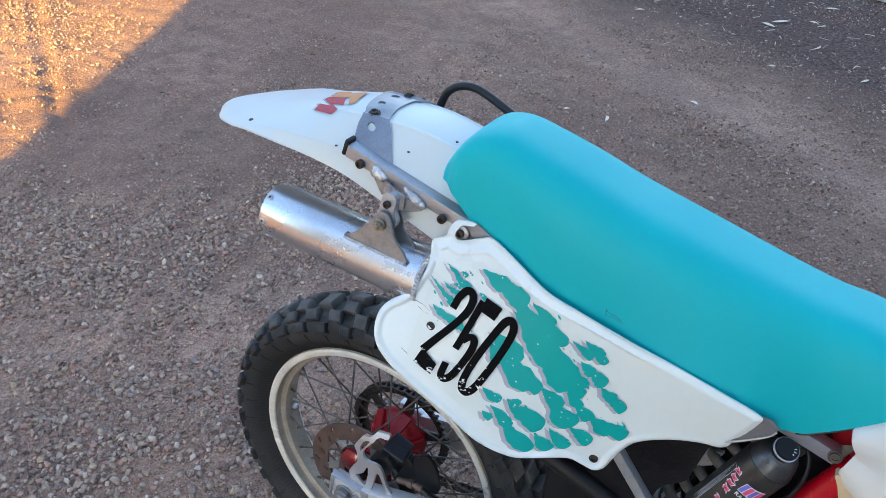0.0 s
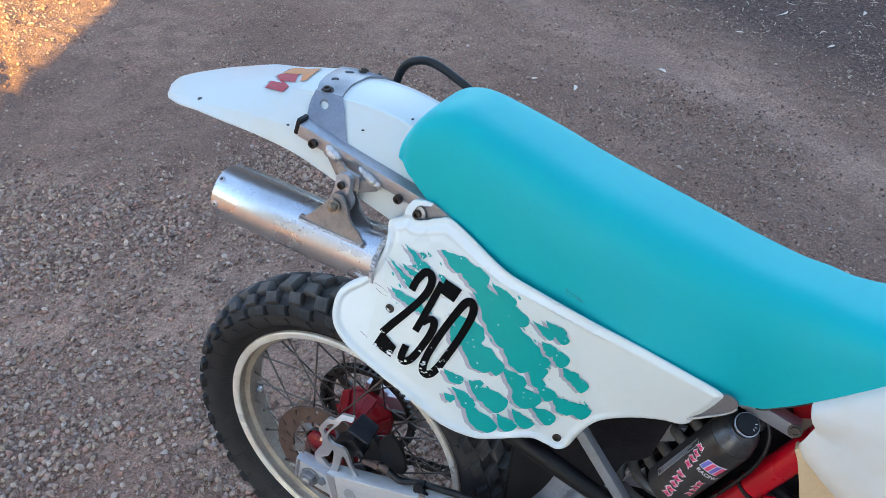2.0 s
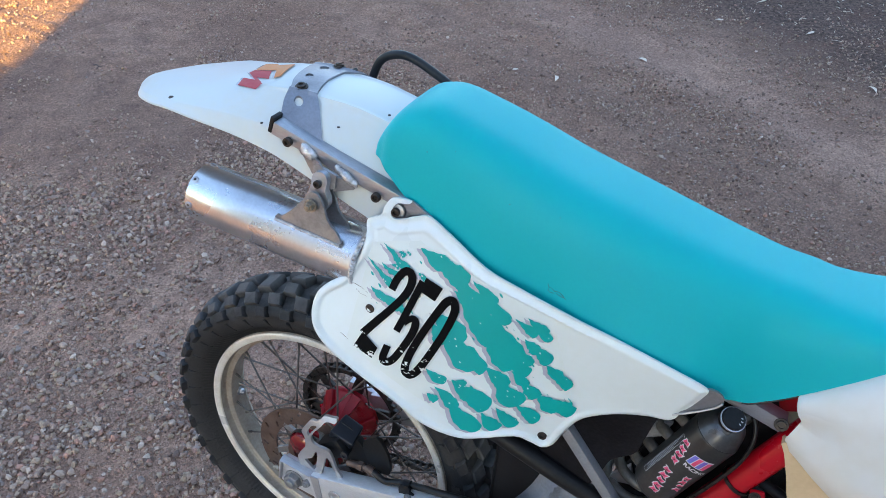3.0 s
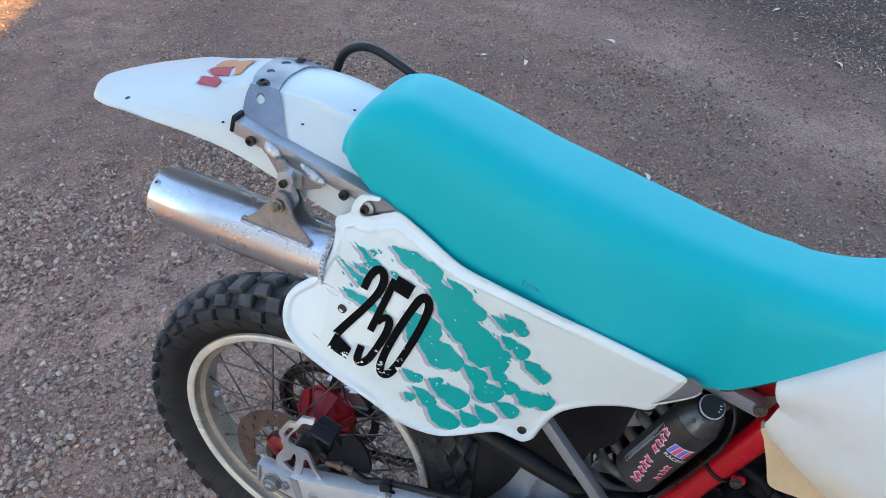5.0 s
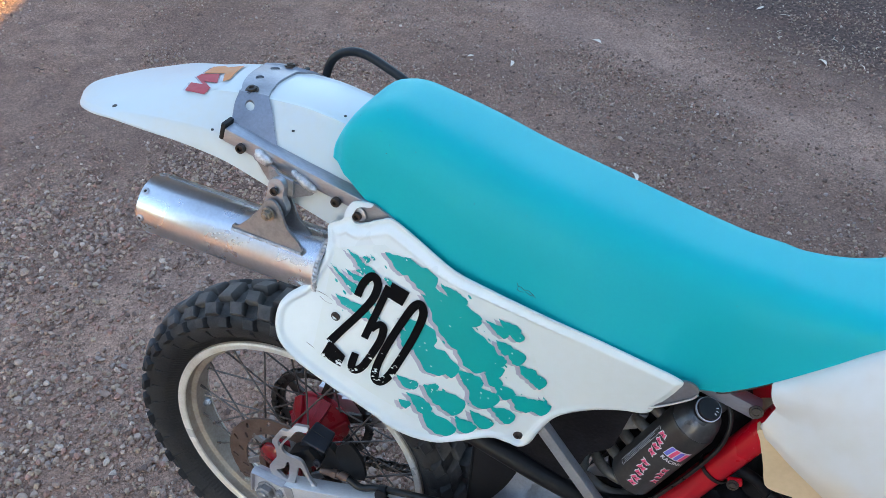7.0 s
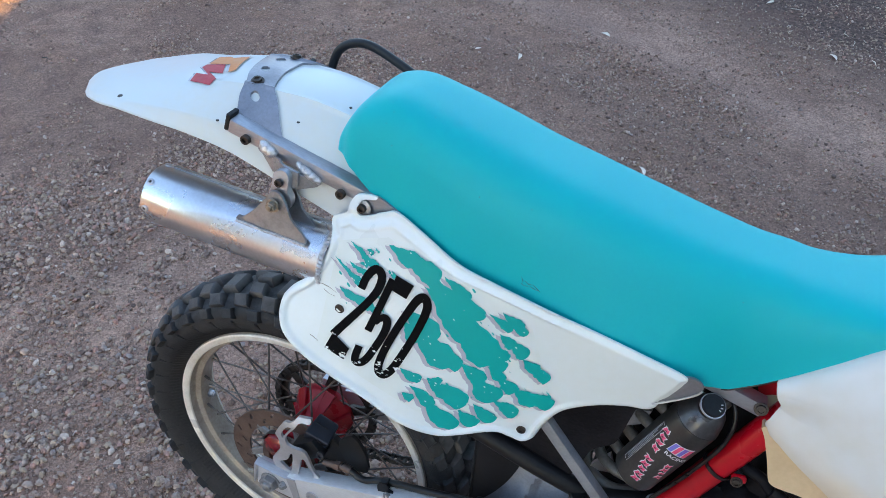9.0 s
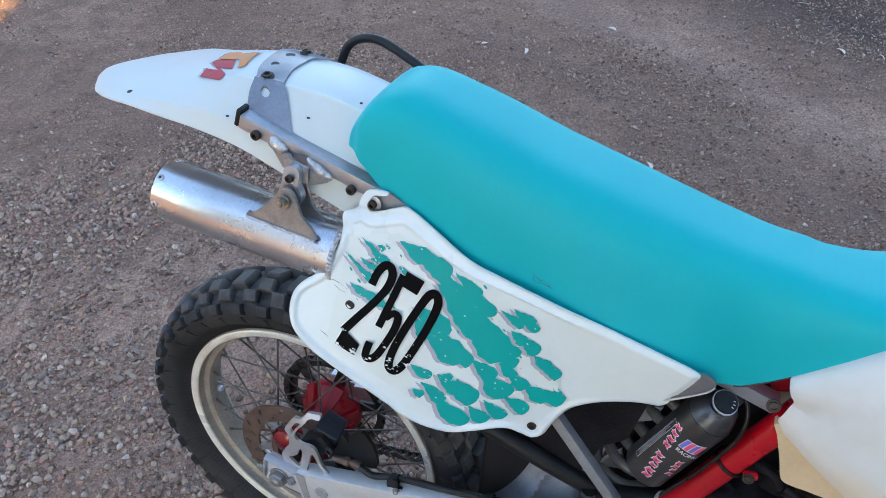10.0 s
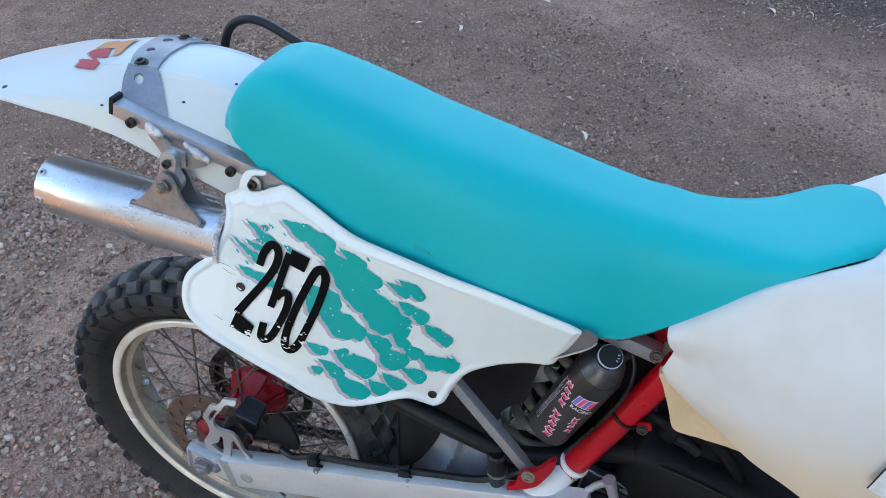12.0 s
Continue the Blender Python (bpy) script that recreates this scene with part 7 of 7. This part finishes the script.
    # hoses and the dark engine behind them
    for pts, r, tag in (([(0.6185, -0.060, 0.7631), (0.6287, -0.070, 0.7500), (0.6315, -0.078, 0.7284), (0.6258, -0.082, 0.6969), (0.6060, -0.084, 0.6476), (0.5882, -0.085, 0.6106), (0.5705, -0.086, 0.5755)], 0.0026, "thin black hose"),
                        ([(0.600, -0.040, 0.545), (0.645, -0.050, 0.570), (0.700, -0.052, 0.568), (0.765, -0.052, 0.548), (0.850, -0.052, 0.515), (0.96, -0.052, 0.47)], 0.0200, "dark brown lower tube"),
                        ([(0.690, -0.074, 0.585), (0.765, -0.075, 0.568), (0.850, -0.075, 0.535)], 0.0016, "thin black cable"),
                        ([(0.66, -0.055, 0.655), (0.685, -0.062, 0.652), (0.700, -0.066, 0.640)], 0.0075, "short black hose"),
                        ([(0.70, -0.03, 0.62), (0.735, -0.045, 0.632), (0.775, -0.05, 0.60), (0.80, -0.04, 0.55)], 0.0095, "black overflow hose"),
                        ([(0.615, -0.085, 0.53), (0.66, -0.092, 0.525), (0.70, -0.095, 0.49), (0.74, -0.09, 0.44)], 0.0045, "black drain hose"),
                        ([(0.60, -0.08, 0.50), (0.645, -0.088, 0.505), (0.675, -0.09, 0.47), (0.69, -0.09, 0.42)], 0.0055, "black drain hose")):
        bm = bmesh.new()
        tube(bm, rounded(pts, False, 8), r, 12)
        part("hose", bm, M["sump"] if r > 0.004 else M["gloss"], bike, tag)
    bm = bmesh.new()
    tube(bm, [(0.6320, -0.100, 0.5640), (0.6390, -0.100, 0.5460), (0.6470, -0.100, 0.5200)], [0.0090, 0.0070, 0.0066], 14)
    tube(bm, rounded([(0.6330, -0.098, 0.5560), (0.6200, -0.096, 0.5420), (0.6080, -0.094, 0.5200)], False, 4), 0.0052, 10)
    part("lever", bm, M["alu"], bike, "short bright lever")
    rim_line = rounded([(0.6000, 0.5300), (0.6200, 0.5310), (0.6460, 0.5270), (0.6780, 0.5080), (0.7000, 0.4800), (0.6950, 0.4400), (0.6500, 0.4200), (0.6000, 0.4400)], True, 5)
    fb = filled([rim_line], 0.02)
    bent(fb, lambda u, v: (u, -0.0720, v), 0.012, (0, -1, 0))
    cover = part("clutch_cover", fb, M["crank"], bike, "grimy blue-grey clutch cover")
    bm = bmesh.new()
    tube(bm, [(p.x, -0.0725, p.y) for p in rim_line], 0.0016, 6, closed=True)
    part("cover_rim", bm, M["cast"], cover, "worn bright edge of the cover")
    for x, z in ((0.6560, 0.5150), (0.6900, 0.4850)):
        screw(cover, (x, -0.0720, z), (0, -1, 0.2), 0.0052, 0.006, M["steel"], 0.0070, "bolt", True)
    bm = bmesh.new()
    box(bm, (0.800, 0.0, 0.43), (0.36, 0.15, 0.28), Matrix.Rotation(radians(12), 4, "Y"), 0.03, 3)
    eng = part("engine", bm, M["sump"], bike, "dark oily engine case")
    for name, at, size, turn, tag in (("carburettor", (0.72, 0.0, 0.575), (0.10, 0.08, 0.11), 20, "dark carburettor"), ("intake_boot", (0.585, 0.020, 0.63), (0.13, 0.085, 0.22), 18, "black rubber intake boot"),
                                      ("gearbox", (0.615, 0.012, 0.45), (0.26, 0.120, 0.15), 10, "dark gearbox case")):
        bm = bmesh.new()
        box(bm, at, size, Matrix.Rotation(radians(turn), 4, "Y"), 0.02, 3)
        part(name, bm, M["sump"], eng, tag)
    for at, r, h in (((0.66, -0.052, 0.50), 0.030, 0.012), ((0.70, -0.052, 0.445), 0.022, 0.010)):
        bm = bmesh.new()
        lathe(bm, [(r, 0), (r, h * 0.8), (r * 0.9, h), (r * 0.5, h), (r * 0.45, h * 0.5), (0, h * 0.5)], at, (0, -1, 0.1), 28)
        part("case_cover", bm, M["sump"], eng, "dark round case cover")
    bm = bmesh.new()
    tube(bm, [(0.700, -0.068, 0.643), (0.712, -0.070, 0.639), (0.729, -0.072, 0.628)], [0.010, 0.008, 0.0075], 14)
    part("hose_union", bm, M["black"], bike, "small black hose union")
    # footrest bracket, stand and front end, to carry the machine
    bm = bmesh.new()
    tube(bm, [(0.56, 0.10, 0.36), (0.50, 0.215, -0.024)], 0.010, 14)
    box(bm, (0.50, 0.216, -0.024), (0.07, 0.04, 0.006), Matrix.Rotation(radians(6.9), 4, "X"), 0.002)
    part("side_stand", bm, M["steel"], bike, "steel side stand")
    bm = bmesh.new()
    tube(bm, [(0.56, -0.075, 0.36), (0.62, -0.07, 0.27), (0.95, -0.05, 0.27), (1.10, -0.03, 0.50), (1.14, 0, 0.92)], 0.016, 14)
    tube(bm, [(0.56, 0.10, 0.36), (0.62, 0.08, 0.27), (0.95, 0.06, 0.27), (1.10, 0.03, 0.50), (1.14, 0, 0.92)], 0.016, 14)
    part("cradle", bm, M["red"], bike, "red lower frame cradle")


middle()


def front_end():
    """Fork and front wheel, ahead of what the walk shows."""
    c = Vector((1.46, 0, 0.345))
    bm = bmesh.new()
    for y in (-0.09, 0.09):
        tube(bm, [c + Vector((0, y, 0)), (1.14, y, 1.02)], 0.024, 18)
    fork = part("fork", bm, M["alu"], bike, "front fork")
    bm = bmesh.new()
    tube(bm, rounded([(1.07, -0.40, 1.12), (1.10, -0.22, 1.10), (1.13, -0.08, 1.05), (1.13, 0.08, 1.05), (1.10, 0.22, 1.10), (1.07, 0.40, 1.12)], False, 6), 0.011, 14)
    part("handlebar", bm, M["black"], bike, "black handlebar")
    bm = bmesh.new()
    lathe(bm, [(0.275, -0.02), (0.30, -0.04), (0.33, -0.042), (0.345, -0.02), (0.348, 0), (0.345, 0.02), (0.33, 0.042), (0.30, 0.04), (0.275, 0.02), (0.275, -0.02)], c, (0, 1, 0), 80)
    wheel = part("front_wheel", bm, M["rubber"], bike, "front tyre")
    bm = bmesh.new()
    lathe(bm, [(0.278, -0.018), (0.262, -0.012), (0.262, 0.012), (0.278, 0.018), (0.278, -0.018)], c, (0, 1, 0), 80)
    part("rim", bm, M["rim"], wheel, "pale gold rim")
    for i in range(18):
        q = 2 * math.pi * i / 18
        bm = bmesh.new()
        tube(bm, [c + Vector((0.02 * math.sin(q + 1), 0.03 * (-1) ** i, 0.02 * math.cos(q + 1))), c + Vector((0.264 * math.sin(q), 0, 0.264 * math.cos(q)))], 0.0018, 6)
        part("spoke", bm, M["spoke"], wheel)


front_end()


# ---- litter on the ground ----
def leaf(x, y, length, width, turn, curl):
    bm = bmesh.new()
    rows = []
    for s in np.linspace(0, 1, 12):
        w = width * math.sin(math.pi * min(1, 0.04 + 0.96 * s)) ** 0.8 * (1 - 0.3 * s) + 0.0004
        rows.append([((s - 0.5) * length, w * v + curl * length * (s - 0.5) ** 2, 0.004 + 0.018 * curl * s * (1 - s) + 0.35 * w * v * v + 0.002) for v in np.linspace(-1, 1, 5)])
    sheet(bm, rows, 0.0006, (0, 0, 1))
    tube(bm, [((-0.5) * length, curl * length * 0.25, 0.006), (-0.62 * length, curl * length * 0.30, 0.004)], 0.0007, 5)
    ob = part("dry_leaf", bm, M["leaf"])
    ob.matrix_world = pose(x, y, float(ground_height(np.array(x), np.array(y))) - 0.002, 0, 0, turn)
    return tagged(ob, "dry pale curled leaf lying on the gravel", "leaf", "leaves on the ground")


for args in ((0.350, 1.527, 0.050, 0.007, 118, 0.5), (0.001, 2.436, 0.042, 0.011, 160, 0.3), (-0.268, 2.106, 0.046, 0.008, 110, 0.6), (-0.443, 2.092, 0.026, 0.008, 40, 0.3), (0.375, 3.333, 0.085, 0.006, 70, 0.8),
             (0.155, 3.602, 0.10, 0.014, 40, 0.4), (0.099, 3.521, 0.075, 0.015, -25, 0.3), (0.36, 3.95, 0.07, 0.012, 20, 0.4), (0.62, 3.05, 0.05, 0.008, 60, 0.5), (-0.55, 3.4, 0.05, 0.009, 30, 0.5),
             (0.9, 2.62, 0.05, 0.008, 130, 0.5), (0.22, 3.0, 0.036, 0.007, 15, 0.4), (0.30, 3.68, 0.05, 0.010, -15, 0.3), (0.72, 3.55, 0.05, 0.009, 95, 0.5)):
    leaf(*args)


def twig(x, y, length, turn):
    bm = bmesh.new()
    tube(bm, rounded([(-length / 2, 0, 0.006), (-0.1 * length, 0.004, 0.008), (0.2 * length, -0.003, 0.007), (length / 2, 0.002, 0.006)], False, 4), [0.0022 - 0.0001 * i for i in range(13)], 7)
    ob = part("twig", bm, M["bolt"])
    ob.matrix_world = pose(x, y, float(ground_height(np.array(x), np.array(y))), 0, 0, turn)
    tagged(ob, "short dark twig lying on the dusty ground", "twig")


twig(-1.982, 1.328, 0.045, 4)


def edging():
    bm = bmesh.new()
    box(bm, (0.86, 4.13, 0.016), (1.10, 0.060, 0.030), Matrix.Rotation(radians(-24), 4, "Z"), 0.004)
    ob = part("timber_edging", bm, M["timber"])
    tagged(ob, "weathered pale timber edging board on the ground", "board")


edging()


# ---- single stones of the yard ----
def single_stones():
    rng = np.random.RandomState(77)
    meshes = []
    for _ in range(12):
        bm = bmesh.new()
        bmesh.ops.create_icosphere(bm, subdivisions=2, radius=1.0)
        flat = np.array((1.0, 0.62 + 0.34 * rng.rand(), 0.50 + 0.25 * rng.rand()))
        cuts = [(Vector(rng.randn(3)).normalized(), 0.55 + 0.3 * rng.rand()) for _ in range(8)]
        for v in bm.verts:
            # worn facets
            for nrm, reach in cuts:
                over = v.co.dot(nrm) - reach
                if over > 0:
                    v.co -= nrm * over * 0.97
            v.co = [c * f for c, f in zip(v.co, flat)]
        me = bpy.data.meshes.new("pebble")
        bm.to_mesh(me)
        bm.free()
        me.materials.append(M["pebble"])
        meshes.append(me)
    k = 0
    while k < 290:
        x, y = -1.30 + 1.25 * rng.rand(), -0.40 + 1.25 * rng.rand()
        if rng.rand() > float(gravel_cover(np.array(x), np.array(y))) or (abs(x) < 0.16 and abs(y) < 0.1):
            continue
        s = 0.0060 + 0.0070 * rng.rand() ** 2
        ob = new("pebble", meshes[k % 12])
        ob.parent = ground
        ob.matrix_world = pose(x, y, float(ground_height(np.array(x), np.array(y))) + 0.25 * s, rng.randn() * 10, rng.randn() * 10, rng.rand() * 360) @ Matrix.Scale(s, 4)
        k += 1


single_stones()
